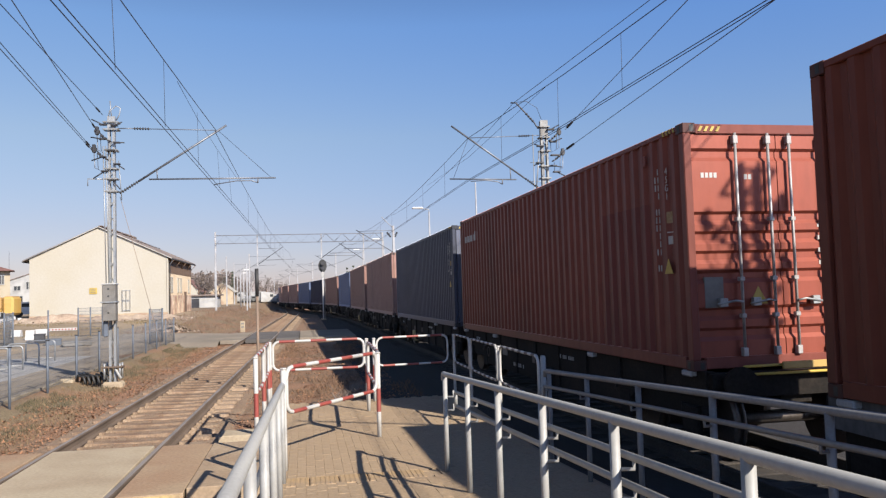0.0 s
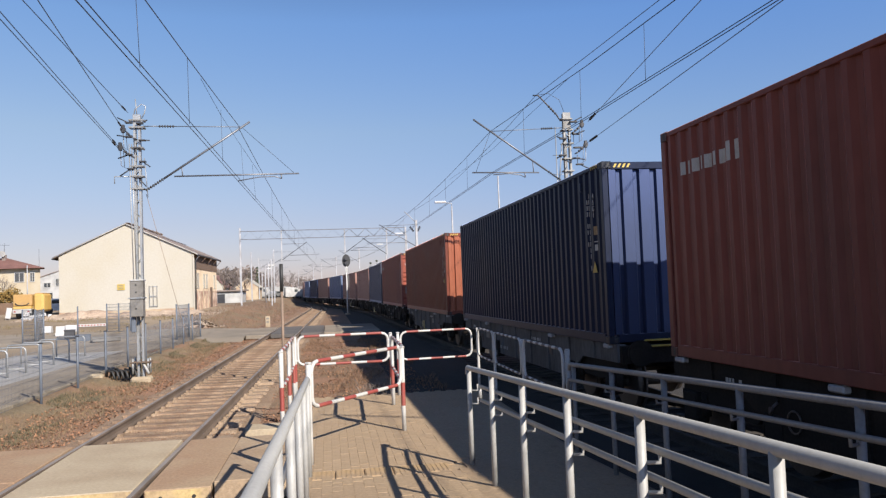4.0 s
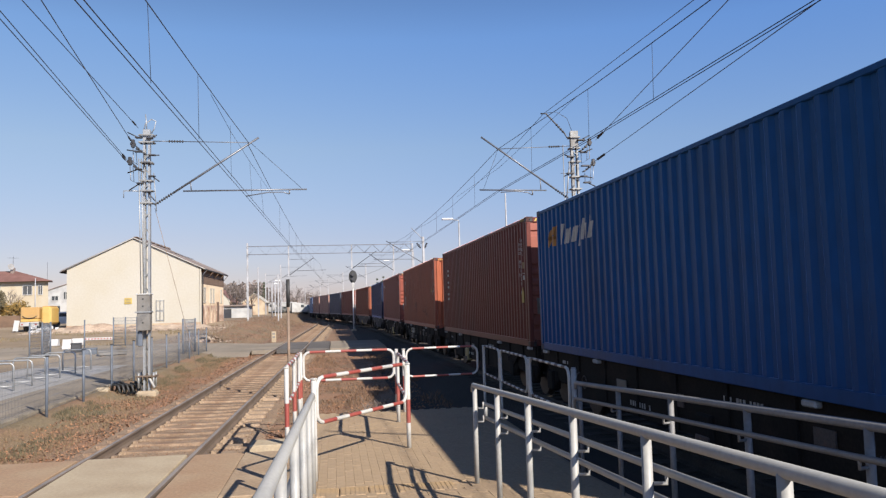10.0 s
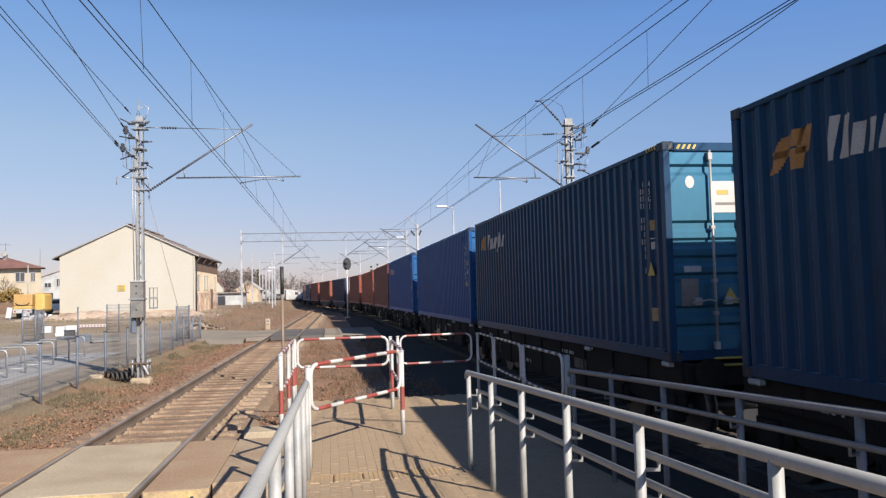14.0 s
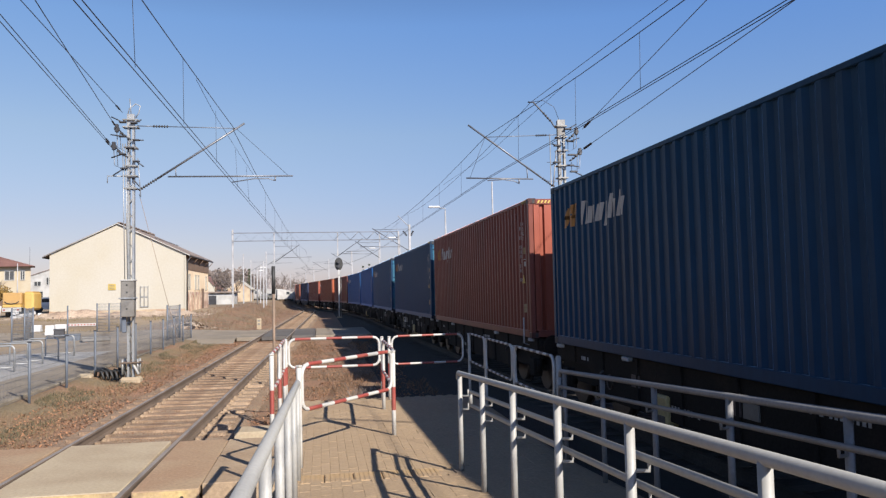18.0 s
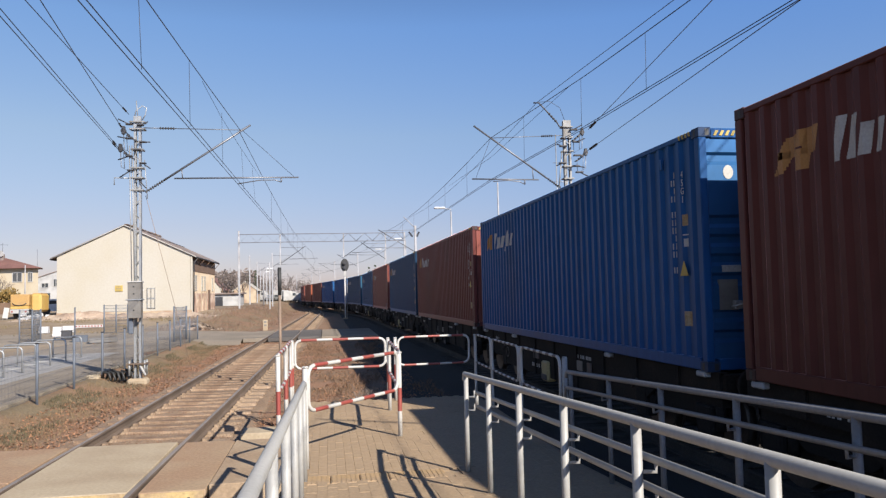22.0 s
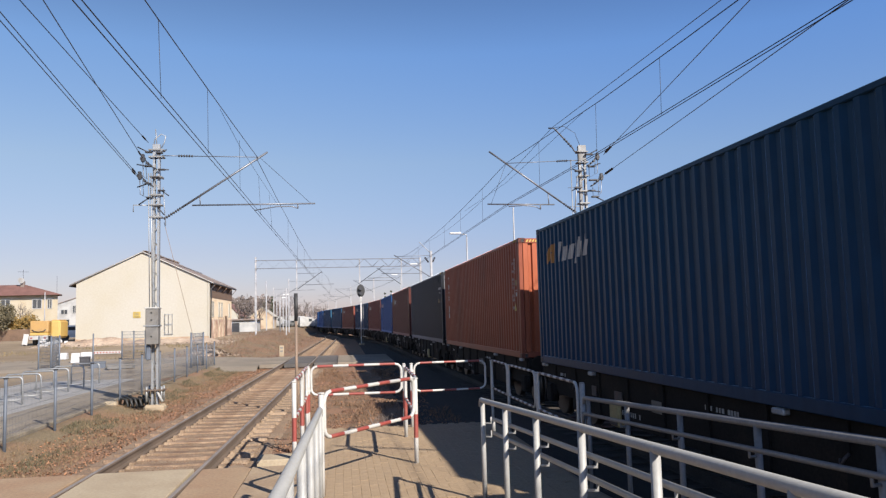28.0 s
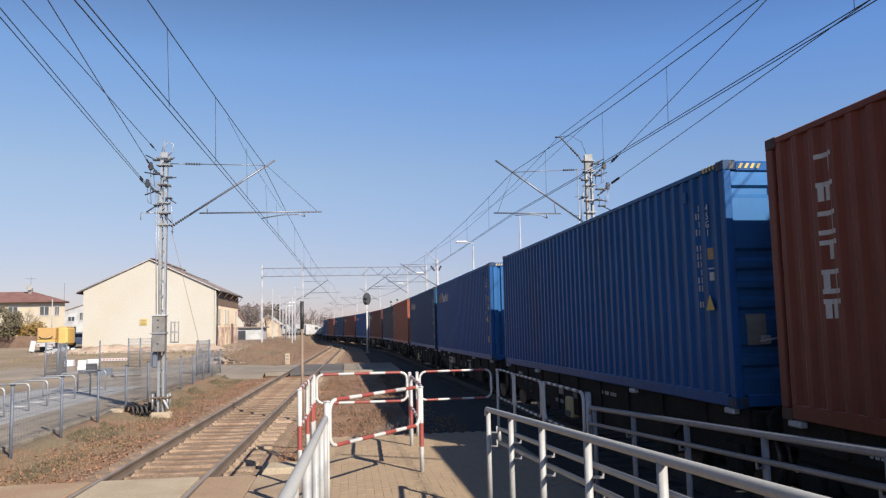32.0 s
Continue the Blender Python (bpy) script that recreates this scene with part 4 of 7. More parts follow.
    for i in range(3):
        y = rng.uniform(-3.2, 3.0)
        bm = boxm(-1.165, -1.145, y, y + rng.uniform(0.15, 0.4), -0.42, -0.25)
        part("data_plate", bm, M["box_grey"] if i == 0 else M["casting"], w, "dusty data plate")
    if k in (0, 2, 3, 8):
        bm = bmesh.new()
        tube(bm, [(-1.1, -6.15, -0.04), (-0.7, -6.38, -0.03), (0.9, -6.38, -0.03)], 0.016, 8)
        tube(bm, [(-0.95, -6.36, -0.06), (-0.75, -6.38, 0.06), (0.9, -6.38, 0.07)], 0.016, 8)
        part("hand_rail", bm, M["hazard_yellow"], w, "dull yellow hand rail")
        part("step", boxm(-0.3, 0.95, -6.43, -6.40, 0.02, 0.10, 0.005), M["yellow_paint"], w, "yellow step board")
    return w


RED, BROWN, DKBROWN = (0.166, 0.053, 0.041), (0.235, 0.068, 0.040), (0.090, 0.029, 0.024)
BLUE, TEAL, NAVY, SLATE, CHAR = (0.009, 0.064, 0.195), (0.008, 0.038, 0.086), (0.009, 0.0145, 0.036), (0.06, 0.066, 0.09), (0.013, 0.015, 0.020)
# greyed pale tones: distance haze mixed into the far containers' paint
HAZE_RED, HAZE_BROWN, HAZE_BLUE = (0.28, 0.165, 0.14), (0.25, 0.145, 0.12), (0.115, 0.15, 0.235)
WINE, MAROON, UMBER, RUST = (0.122, 0.034, 0.030), (0.130, 0.040, 0.032), (0.138, 0.041, 0.027), (0.14, 0.044, 0.030)
LB = {WINE: "wine-red", MAROON: "reddish-brown", RUST: "dull rust-brown", UMBER: "dark rust-brown", HAZE_RED: "haze-pale red", HAZE_BROWN: "haze-pale brown", HAZE_BLUE: "haze-pale blue", RED: "rust-red", BROWN: "brown", DKBROWN: "dark brown", BLUE: "bright blue", TEAL: "dark teal-blue", NAVY: "navy blue", SLATE: "slate-grey", CHAR: "charcoal-grey"}
# front position at 0 s, colour, what the rear end is, lettering
TRAIN = [
    (198.00, HAZE_RED, "wall", None), (184.50, HAZE_BROWN, "wall", None), (170.80, HAZE_BLUE, "wall", None), (157.00, HAZE_RED, "wall", None),
    (143.20, HAZE_BROWN, "doors", None), (129.60, HAZE_RED, "wall", None), (116.00, HAZE_BLUE, "doors", None), (102.40, NAVY, "wall", None), (88.80, HAZE_BROWN, "wall", None), (75.00, HAZE_BLUE, "wall", None),
    (61.20, HAZE_BROWN, "doors", None), (47.40, HAZE_RED, "wall", None), (33.65, SLATE, "wall", None),
    (20.40, RED, "doors", "small"), (5.95, UMBER, "wall", None), (-9.20, NAVY, "wall", None), (-23.52, RED, "doors", "small"), (-38.20, BROWN, "wall", "tall"), (-52.72, MAROON, "doors", "stack"),
    (-65.78, BLUE, "doors", "long"), (-79.73, BLUE, "doors", None), (-92.86, TEAL, "doors", "long"), (-106.75, TEAL, "doors", "long"), (-119.85, RED, "wall", "long"), (-133.55, TEAL, "doors", "long"),
    (-146.40, WINE, "wall", "long"), (-159.68, BLUE, "doors", "long"), (-172.67, DKBROWN, "wall", "long"), (-186.17, CHAR, "doors", None), (-199.25, BROWN, "wall", "tall"), (-213.10, TEAL, "doors", "long"),
    (-226.30, BLUE, "wall", "long"), (-240.35, BLUE, "doors", None), (-253.45, RUST, "wall", "tall"), (-267.15, RED, "doors", None), (-280.55, BLUE, "wall", None)]
DECK = 1.082
moving = []


def build_train():
    for i, (front, col, rear, logo) in enumerate(TRAIN):
        lab = "%s shipping container%s on a wagon" % (LB[col], {"tall": " with tall white marks", "long": " with orange and white marks", "small": " with small white marks", "stack": " with stacked white marks", None: ""}[logo])
        c = container(dict(color=col, rear=rear, logo=logo, seed=i, label=lab, panel=i in (16, 19, 21, 22, 24, 26)))
        w = wagon(i - 13)
        moving.append((c, front - CL / 2, DECK))
        moving.append((w, front - CL / 2, DECK))


def motions():
    for ob, s0, z in moving:
        rows = []
        for t in range(33):
            x, y, h = train_line(s0 + run(t))
            rows.append((t, pose(x, y, z, 0, 0, h)))
        walk(ob, rows)
    # the wheels roll on their treads; near wagons only
    turns = [(0.07 * i, -math.degrees(run(0.07 * i) / 0.46)) for i in range(458)]
    for ob, d in rolling:
        walk(ob, [(t, pose(0, d, -0.62, a, 0, 0)) for t, a in turns])


# ---- platform ----
def build_platform():
    pv = thing("pavement", "beige concrete paved station platform with a ramp", "pavement", kind="structure")
    bm = bmesh.new()
    prof = [(14.2, 0.165), (8.4, 0.165), (-12, 0.165 + 0.052 * 20.4)]
    x0, x1 = -0.32, 2.74
    top = [[bm.verts.new((x, y, z)) for x in (x0, x1)] for y, z in prof]
    bot = [[bm.verts.new((x, y, -0.6)) for x in (x0, x1)] for y, z in prof]
    for i in range(2):
        bm.faces.new((top[i][0], top[i][1], top[i + 1][1], top[i + 1][0]))
        bm.faces.new((top[i][0], top[i + 1][0], bot[i + 1][0], bot[i][0]))
        bm.faces.new((top[i][1], bot[i][1], bot[i + 1][1], top[i + 1][1]))
    bm.faces.new((top[0][0], bot[0][0], bot[0][1], top[0][1]))
    part("base", bm, M["joint"], pv)
    return pv


def build_pavers(pv):
    """Pavers 10 by 20 cm, laid lengthwise in half bond, with a yellow ribbed strip across."""
    rng = random.Random(11)

    def stone(name, w, l, ribs=False):
        bm = bmesh.new()
        box(bm, -w / 2, w / 2, -l / 2, l / 2, -0.05, 0.0, 0.0018)
        return finish(bm, name, M["paver_yellow" if ribs else "paver"])
    one = [stone("paver", 0.0986, 0.1986), stone("paver", 0.0986, 0.1986)]
    rest = bmesh.new()
    near = 0
    for i in range(30):
        x = -0.27 + i * 0.1
        y = 14.1 - (0.1 if i % 2 else 0.0)
        while y > -6.0:
            if 7.92 < y < 8.36 and x < 1.35:
                y -= 0.2
                continue
            z = pave_z(y) + rng.uniform(-0.003, 0.002)
            tx, ty = rng.uniform(-0.5, 0.5), rng.uniform(-0.5, 0.5)
            rx = 0 if y > 8.4 else -math.degrees(math.atan(0.052))
            if 8.4 < y < 11.2 and -0.2 < x < 1.1 and near < 290:
                part("paver", one[0], None, pv, at=pose(x, y, z, tx, ty, 0))
                near += 1
            else:
                m = pose(x, y, z, rx + tx, ty, 0)
                a, b = 0.0493, 0.0993
                up = [rest.verts.new(m @ Vector(q)) for q in ((-a, -b, 0), (a, -b, 0), (a, b, 0), (-a, b, 0))]
                dn = [rest.verts.new(m @ Vector(q)) for q in ((-a - 0.0005, -b - 0.0005, -0.02), (a + 0.0005, -b - 0.0005, -0.02), (a + 0.0005, b + 0.0005, -0.02), (-a - 0.0005, b + 0.0005, -0.02))]
                rest.faces.new(up)
                for k in range(4):
                    rest.faces.new((up[k], dn[k], dn[(k + 1) % 4], up[(k + 1) % 4]))
            y -= 0.2
    tagged(part("pavers", rest, M["paver"], pv), kind="stuff")
    bm = bmesh.new()
    box(bm, -0.145, 0.145, -0.195, 0.195, -0.05, 0.0, 0.005)
    for k in range(6):
        box(bm, -0.12 + k * 0.048 - 0.012, -0.12 + k * 0.048 + 0.012, -0.18, 0.18, -0.002, 0.004)
    tac = finish(bm, "tactile_tile", M["paver_yellow"])
    for i in range(5):
        part("tactile_tile", tac, None, pv, "yellow ribbed warning tile", at=pose(-0.14 + i * 0.3, 8.14, pave_z(8.14) + 0.002, -1.5, 0, 0))


def round_bar_loop(x0, x1, z0, z1, rad=0.11):
    pts = []
    for cx, cz, a0 in ((x1 - rad, z1 - rad, 0), (x0 + rad, z1 - rad, 90), (x0 + rad, z0 + rad, 180), (x1 - rad, z0 + rad, 270)):
        for a in (0, 30, 60, 90):
            t = radians(a0 + a)
            pts.append((cx + rad * math.cos(t), 0, cz + rad * math.sin(t)))
    return pts


def barrier(a, b, zb=0.18, h=1.12, ends=(0, 1), plain=(), r=0.024, stripe=0.56, worn=False):
    a, b = Vector(a), Vector(b)
    L = (b - a).length
    ob = thing("pedestrian_barrier", "dark grey and white striped thin tubular pedestrian barrier" if worn else "red and white striped tubular steel pedestrian barrier", "barrier", group="barriers at the platform end")
    ob.matrix_world = pose(a.x, a.y, zb, 0, 0, math.degrees(math.atan2(b.y - a.y, b.x - a.x)))
    # worn swaps the red stripes for dark grey
    paint2 = [M["barrier_dark" if worn else "barrier_red"], M["barrier_white"]]
    loop, tag = [], []
    x0, x1, z0, rad = 0.05, L - 0.05, 0.62, 0.11
    n = max(3, 2 * round((x1 - x0 - 2 * rad) / stripe) + 1)
    arcs = round_bar_loop(x0, x1, z0, h, rad)
    for c in range(4):
        loop += arcs[4 * c:4 * c + 4]
        tag += [1, 1, 1]
        if c % 2 == 0:
            A, B = Vector(arcs[4 * c + 3]), Vector(arcs[(4 * c + 4) % 16])
            loop += [tuple(A.lerp(B, (k + 1) / n)) for k in range(n - 1)]
            tag += [k % 2 for k in range(n)]
        else:
            tag.append(1)
    bm = tube(bmesh.new(), loop, r, 8, 0, True)
    for k, f in enumerate(bm.faces):
        f.material_index = tag[k // 8]
    part("panel_frame", bm, paint2, ob)
    for e in ends:
        x = e * L
        bm = tube(bmesh.new(), [(x, 0, z) for z in (h - 0.02, 0.64, 0.33, -0.02)], r + 0.007, 8)
        for k, f in enumerate(bm.faces):
            f.material_index = 0 if 8 <= k < 16 and e not in plain and not worn else 1
        p = part("post", bm, paint2, ob)
        part("cap", boxm(x - 0.03, x + 0.03, -0.03, 0.03, h - 0.02, h + 0.004, 0.008), M["barrier_white"], p)
        for z in (0.70, h - 0.14):
            d = 0.03 if x < L / 2 else -0.05
            part("clamp", boxm(x + d - 0.02, x + d + 0.03, -0.02, 0.02, z - 0.02, z + 0.02, 0.004), M["barrier_white"], p)
    return ob


def handrail(x, y0, y1, height, posts, mids, r, label, off=0.085, paint="white_steel"):
    ob = thing("handrail", label, "railing")
    tz = lambda y: pave_z(y) + height
    ys = [y0] + [y for y in (8.4,) if y1 < y < y0] + [y1]
    part("top_rail", tubem([(x, y0 + 0.03, tz(y0) - 0.07), (x, y0 + 0.025, tz(y0) - 0.02), (x, y0, tz(y0))] + [(x, y - 0.05, tz(y)) for y in ys], r, 12), M[paint], ob)
    for m in mids:
        part("middle_rail", tubem([(x + off, y - 0.2 if y == y0 else y, tz(y) - m) for y in ys], r * 0.72, 10), M[paint], ob)
    if len(mids) > 1:
        part("end_bend", tubem([(x + off, y0 - 0.2, tz(y0) - m) for m in mids], r * 0.72, 10), M[paint], ob)
    else:
        part("end_bend", tubem([(x + off, y0 - 0.2, tz(y0) - mids[0]), (x + off, y0 - 0.15, tz(y0) - mids[0] - 0.03), (x + off, y0 - 0.14, tz(y0) - mids[0] - 0.16)], r * 0.72, 10), M[paint], ob)
    for y in posts:
        p = part("post", tubem([(x, y, pave_z(y) - 0.05), (x, y, tz(y) - 0.005)], r * 0.95, 12), M[paint], ob)
        for m in mids:
            part("bracket", tubem([(x, y, tz(y) - m - 0.06), (x + off, y - 0.02, tz(y) - m - 0.06), (x + off, y - 0.02, tz(y) - m + 0.005)], 0.011, 6), M[paint], p)
    return ob


def build_rails():
    handrail(1.45, 8.2, -6.0, 1.02, [8.15 - 1.15 * i for i in range(13)], (0.18, 0.32), 0.027, "pale grey painted steel handrail beside the ramp")
    handrail(2.63, 8.33, -6.0, 0.99, [8.22 - 1.16 * i for i in range(13)], (0.145,), 0.025, "steel handrail at the platform edge, greyed for shade", -0.075, "shaded_steel")
    handrail(-0.25, 8.2, -4.0, 0.985, [8.1 - 1.15 * i for i in range(11)], (0.45,), 0.03, "pale grey steel handrail beside the level crossing", -0.085)
    barrier((-0.62, 13.9), (1.07, 13.9))
    barrier((1.2, 13.9), (2.62, 14.05), ends=(0,), r=0.020)
    barrier((2.70, 14.1), (2.68, 12.6), ends=(0,), r=0.019, stripe=0.34, worn=True)
    barrier((2.68, 12.56), (2.67, 10.68), ends=(0,), r=0.019, stripe=0.34, worn=True)
    barrier((2.68, 10.64), (2.68, 8.72), ends=(0,), r=0.019, stripe=0.34, worn=True)
    barrier((-0.25, 8.75), (0.95, 10.45), plain=(0,))
    barrier((0.96, 10.47), (1.0, 12.78), ends=(1,))
    gp = thing("end_post", "thick grey steel post between the barriers and the handrail", "post", pose(2.66, 8.52, 0.18))
    part("tube", tubem([(0, 0, -0.05), (0, 0, 1.13)], 0.032, 12), M["white_steel"], gp)
    part("cap", tubem([(0, 0, 1.13), (0, 0, 1.145)], 0.027, 12), M["white_steel"], gp)
    barrier((-0.66, 10.6), (-0.64, 12.15))
    barrier((-0.64, 12.25), (-0.64, 13.75))


# ---- level crossings ----
def slab_box(name, x0, x1, y0, y1, z0, z1, mat, parent, label=""):
    bm = boxm(x0, x1, y0, y1, z0, z1, 0.009)
    return part(name, bm, mat, parent, label)


def build_crossings():
    nc = thing("level_crossing", "pedestrian level crossing of worn concrete slabs between the rails", "crossing", kind="structure")
    c = left_line(10.4)
    slab_box("slab", c - 0.685, c + 0.685, 8.93, 11.85, -0.2, 0.0, M["slab"], nc, "pale concrete slab between the rails")
    for i, (a, b) in enumerate(((7.6, 9.7), (9.72, 11.8))):
        slab_box("slab", c - 1.95, c - 0.815, a, b, -0.2, 0.005, M["slab_brown"], nc)
        slab_box("slab", c - 3.3, c - 1.97, a, b, -0.2, 0.0, M["slab_brown"], nc)
    slab_box("slab", c + 0.815, c + 1.52, 8.86, 11.78, -0.2, 0.0, M["slab_brown"], nc, "rusty concrete slab beside the rail")
    slab_box("slab", c + 1.54, c + 2.53, 8.95, 11.6, -0.2, 0.03, M["slab_tan"], nc)
    slab_box("slab", -1.35, -0.75, 12.4, 12.95, -0.25, -0.02, M["slab"], nc, "loose concrete slab")
    for x0, x1, y in ((c - 0.685, c + 0.685, 8.93), (c + 0.815, c + 1.52, 8.86)):
        e = part("slab_edge", boxm(x0 + 0.02, x1 - 0.02, y - 0.012, y + 0.004, -0.19, -0.012), M["slab_edge"], nc, "worn yellow painted slab edge")
        for f in (0.25, 0.75):
            part("hole", tubem([(x0 + (x1 - x0) * f, y - 0.016, -0.09), (x0 + (x1 - x0) * f, y - 0.011, -0.09)], 0.022, 10), M["black"], e)
    fc = thing("level_crossing", "dark rubber and asphalt level crossing for a track road", "crossing", kind="structure")
    c = left_line(44)
    for k in range(4):
        y = 40.2 + k * 2.05
        slab_box("panel", c - 0.67, c + 0.67, y, y + 2.0, -0.2, -0.003, M["asphalt"], fc)
        slab_box("panel", c - 1.9, c - 0.83, y, y + 2.0, -0.2, -0.003, M["path"], fc)
        slab_box("panel", c + 0.83, c + 2.0, y, y + 2.0, -0.2, -0.003, M["asphalt"], fc)
    bm = bmesh.new()
    g = [(-40, 49), (-26, 46), (-15, 45.5), (-9, 45), (c - 1.9, 44.3)]
    lo, hi = [], []
    for x, y in g:
        for w, r in ((-4.4, lo), (4.0, hi)):
            r.append(bm.verts.new((x, y + w, max(ground_z(x, y + w) + 0.06, -0.03 if x > -9 else -9))))
    sk = [bm.verts.new((v.co.x, v.co.y - 1.6, ground_z(v.co.x, v.co.y - 1.6) - 0.08)) for v in lo]
    for i in range(len(g) - 1):
        bm.faces.new((lo[i], lo[i + 1], hi[i + 1], hi[i]))
        bm.faces.new((sk[i], sk[i + 1], lo[i + 1], lo[i]))
    solid("road", bm, M["path"], "pale dusty track road to the level crossing", "road", kind="structure")
    bm = bmesh.new()
    box(bm, c + 2.02, 2.6, 40.2, 48.4, -0.5, -0.02, 0.02)
    solid("path", bm, M["path"], "pale concrete path between the tracks", "path", kind="structure")


# ---- overhead line ----
def wire(bm_parent, p, q, r=0.008, sag=0.0, n=1, name="wire"):
    P, Q = Vector(p), Vector(q)
    pts = []
    for i in range(n + 1):
        u = i / n
        v = P.lerp(Q, u)
        v.z -= 4 * sag * u * (1 - u)
        pts.append(v)
    return part(name, tubem(pts, r, 5), M["wire"], bm_parent)


def insulator(parent, p, q, r=0.055, n=6):
    P, Q = Vector(p), Vector(q)
    pts, rad = [], []
    for i in range(n):
        for f, k in ((0.0, 0.35), (0.3, 1.0), (0.45, 1.0), (0.75, 0.35)):
            pts.append(P.lerp(Q, (i + f) / n))
            rad.append(r * k)
    pts.append(Q)
    rad.append(r * 0.35)
    return part("insulator", tube(bmesh.new(), pts, rad, 8), M["insul"], parent, "dark ribbed insulator")


def lattice_mast(x, y, h, label, w=0.28, z0=-0.25, detail=True, steel="galv"):
    ob = thing("catenary_mast", label, "mast", pose(x, y, 0), group="catenary masts")
    for s in (-1, 1):
        bm = bmesh.new()
        prism(bm, [(s * w / 2, -0.07), (s * w / 2, 0.07), (s * (w / 2 - 0.06), 0.07), (s * (w / 2 - 0.06), 0.058), (s * (w / 2 - 0.012), 0.058), (s * (w / 2 - 0.012), -0.058), (s * (w / 2 - 0.06), -0.058), (s * (w / 2 - 0.06), -0.07)], z0, h, "z")
        part("leg", bm, M[steel], ob)
    n = int((h - 0.4) / 0.42)
    lat = shared(("lacing", w, steel), lambda: finish(box(bmesh.new(), -w / 2 + 0.02, w / 2 - 0.02, -0.003, 0.003, -0.012, 0.012), "lacing_bar", M["old_galv"]))
    for i in range(n):
        a = math.degrees(math.atan2(0.42, w)) * (1 if i % 2 else -1)
        for d in (-0.072, 0.072):
            part("lacing_bar", lat, None, ob, at=pose(0, d, 0.6 + i * 0.42, 0, a * 0.75, 0))
    if detail:
        bm = boxm(-0.27, 0.27, -0.22, 0.22, -0.4, -0.08, 0.06)
        part("foundation", bm, M["slab"], ob, "chipped concrete foundation")
        part("base_plate", boxm(-0.26, 0.26, -0.2, 0.2, 0.30, 0.34, 0.005), M["rail_side"], ob, "rusty base plate")
        for s in (-1, 1):
            for d in (-1, 1):
                part("anchor_bolt", tubem([(s * 0.2, d * 0.14, 0.0), (s * 0.2, d * 0.14, 0.42)], 0.03, 8), M["galv"], ob)
        part("brace", tubem([(0.24, -0.2, 0.0), (0.05, -0.1, 0.32)], 0.035, 8), M["white_paint"], ob)
    return ob


def clamp(ob, z, w=0.42, d=0.3, steel="galv"):
    bm = bmesh.new()
    for s in (-1, 1):
        box(bm, -w / 2, w / 2, s * d / 2 - 0.015, s * d / 2 + 0.015, z - 0.018, z + 0.018)
        box(bm, s * w / 2 - 0.02, s * w / 2 + 0.02, -d / 2, d / 2, z - 0.015, z + 0.015)
    return part("clamp", bm, M[steel], ob, "steel clamp round the mast")


def pulley(ob, at, s):
    """A tensioning pulley with its hanging guide frame and chain beside the mast; s is the side."""
    x, y, z = at
    wh = part("pulley_wheel", tubem([(x, y - 0.03, z), (x, y + 0.03, z)], 0.075, 14), M["dark_steel"], ob, "dark pulley wheel")
    part("cheek", boxm(x - 0.045, x + 0.045, y - 0.05, y + 0.05, z - 0.1, z + 0.13, 0.012), M["dark_steel"], wh)
    part("guide", tubem([(x, y, z - 0.08), (x - 0.02 * s, y, z - 0.52), (x - 0.30 * s, y, z - 0.68), (x - 0.30 * s, y, z - 0.34)], 0.012, 6), M["tube"], ob)
    part("guide", tubem([(x - 0.07 * s, y + 0.04, z - 0.1), (x - 0.10 * s, y + 0.04, z - 0.55)], 0.009, 5), M["tube"], ob)
    part("tension_chain", tubem([(x - 0.05 * s, y, z - 0.02), (x - 0.22 * s, y, z - 0.22), (x - 0.38 * s, y, z - 0.3)], 0.02, 6), M["dark_steel"], ob)
    for k in range(3):
        part("link", tubem([(x - (0.13 + 0.09 * k) * s, y - 0.06, z - 0.13 - 0.07 * k), (x - (0.13 + 0.09 * k) * s, y + 0.06, z - 0.13 - 0.07 * k)], 0.040 - 0.006 * k, 8), M["dark_steel"], ob)


def cantilever(ob, pts, ins_at):
    """pts in the mast's space: strut low, strut tip, tie at mast, tie at tip, low tube from, to, steady arm root, contact."""
    s0, s1, t0, t1, l0, l1, st, ct = [Vector(p) for p in pts]
    a = s0.lerp(s1, 0.17)
    insulator(ob, s0, a, 0.045, 8)
    part("strut", tubem([a, s1], 0.03, 8), M["tube"], ob)
    i0, i1 = t0.lerp(t1, ins_at), t0.lerp(t1, ins_at + 0.16)
    insulator(ob, i0, i1, 0.040, 6)
    part("tie_rod", tubem([t0, i0], 0.014, 6), M["tube"], ob)
    part("tie_rod", tubem([i1, t1], 0.012, 6), M["tube"], ob)
    part("registration_tube", tubem([l0, l1], 0.022, 8), M["tube"], ob)
    lk = s0.lerp(s1, 0.34)
    part("link", tubem([lk, (lk.x + 0.02, lk.y, l0.z)], 0.016, 6), M["tube"], ob)
    part("drop_bracket", tubem([(st.x, st.y, l0.z), st], 0.022, 6), M["tube"], ob)
    part("steady_arm", tubem([st, st.lerp(ct, 0.15) + Vector((0, 0, 0.07)), st.lerp(ct, 0.5) + Vector((0, 0, 0.08)), ct], 0.016, 6), M["tube"], ob)
    part("stay", tubem([t1, l1 + Vector((-0.12 if l1.x > l0.x else 0.12, 0, 0))], 0.006, 5), M["wire"], ob)


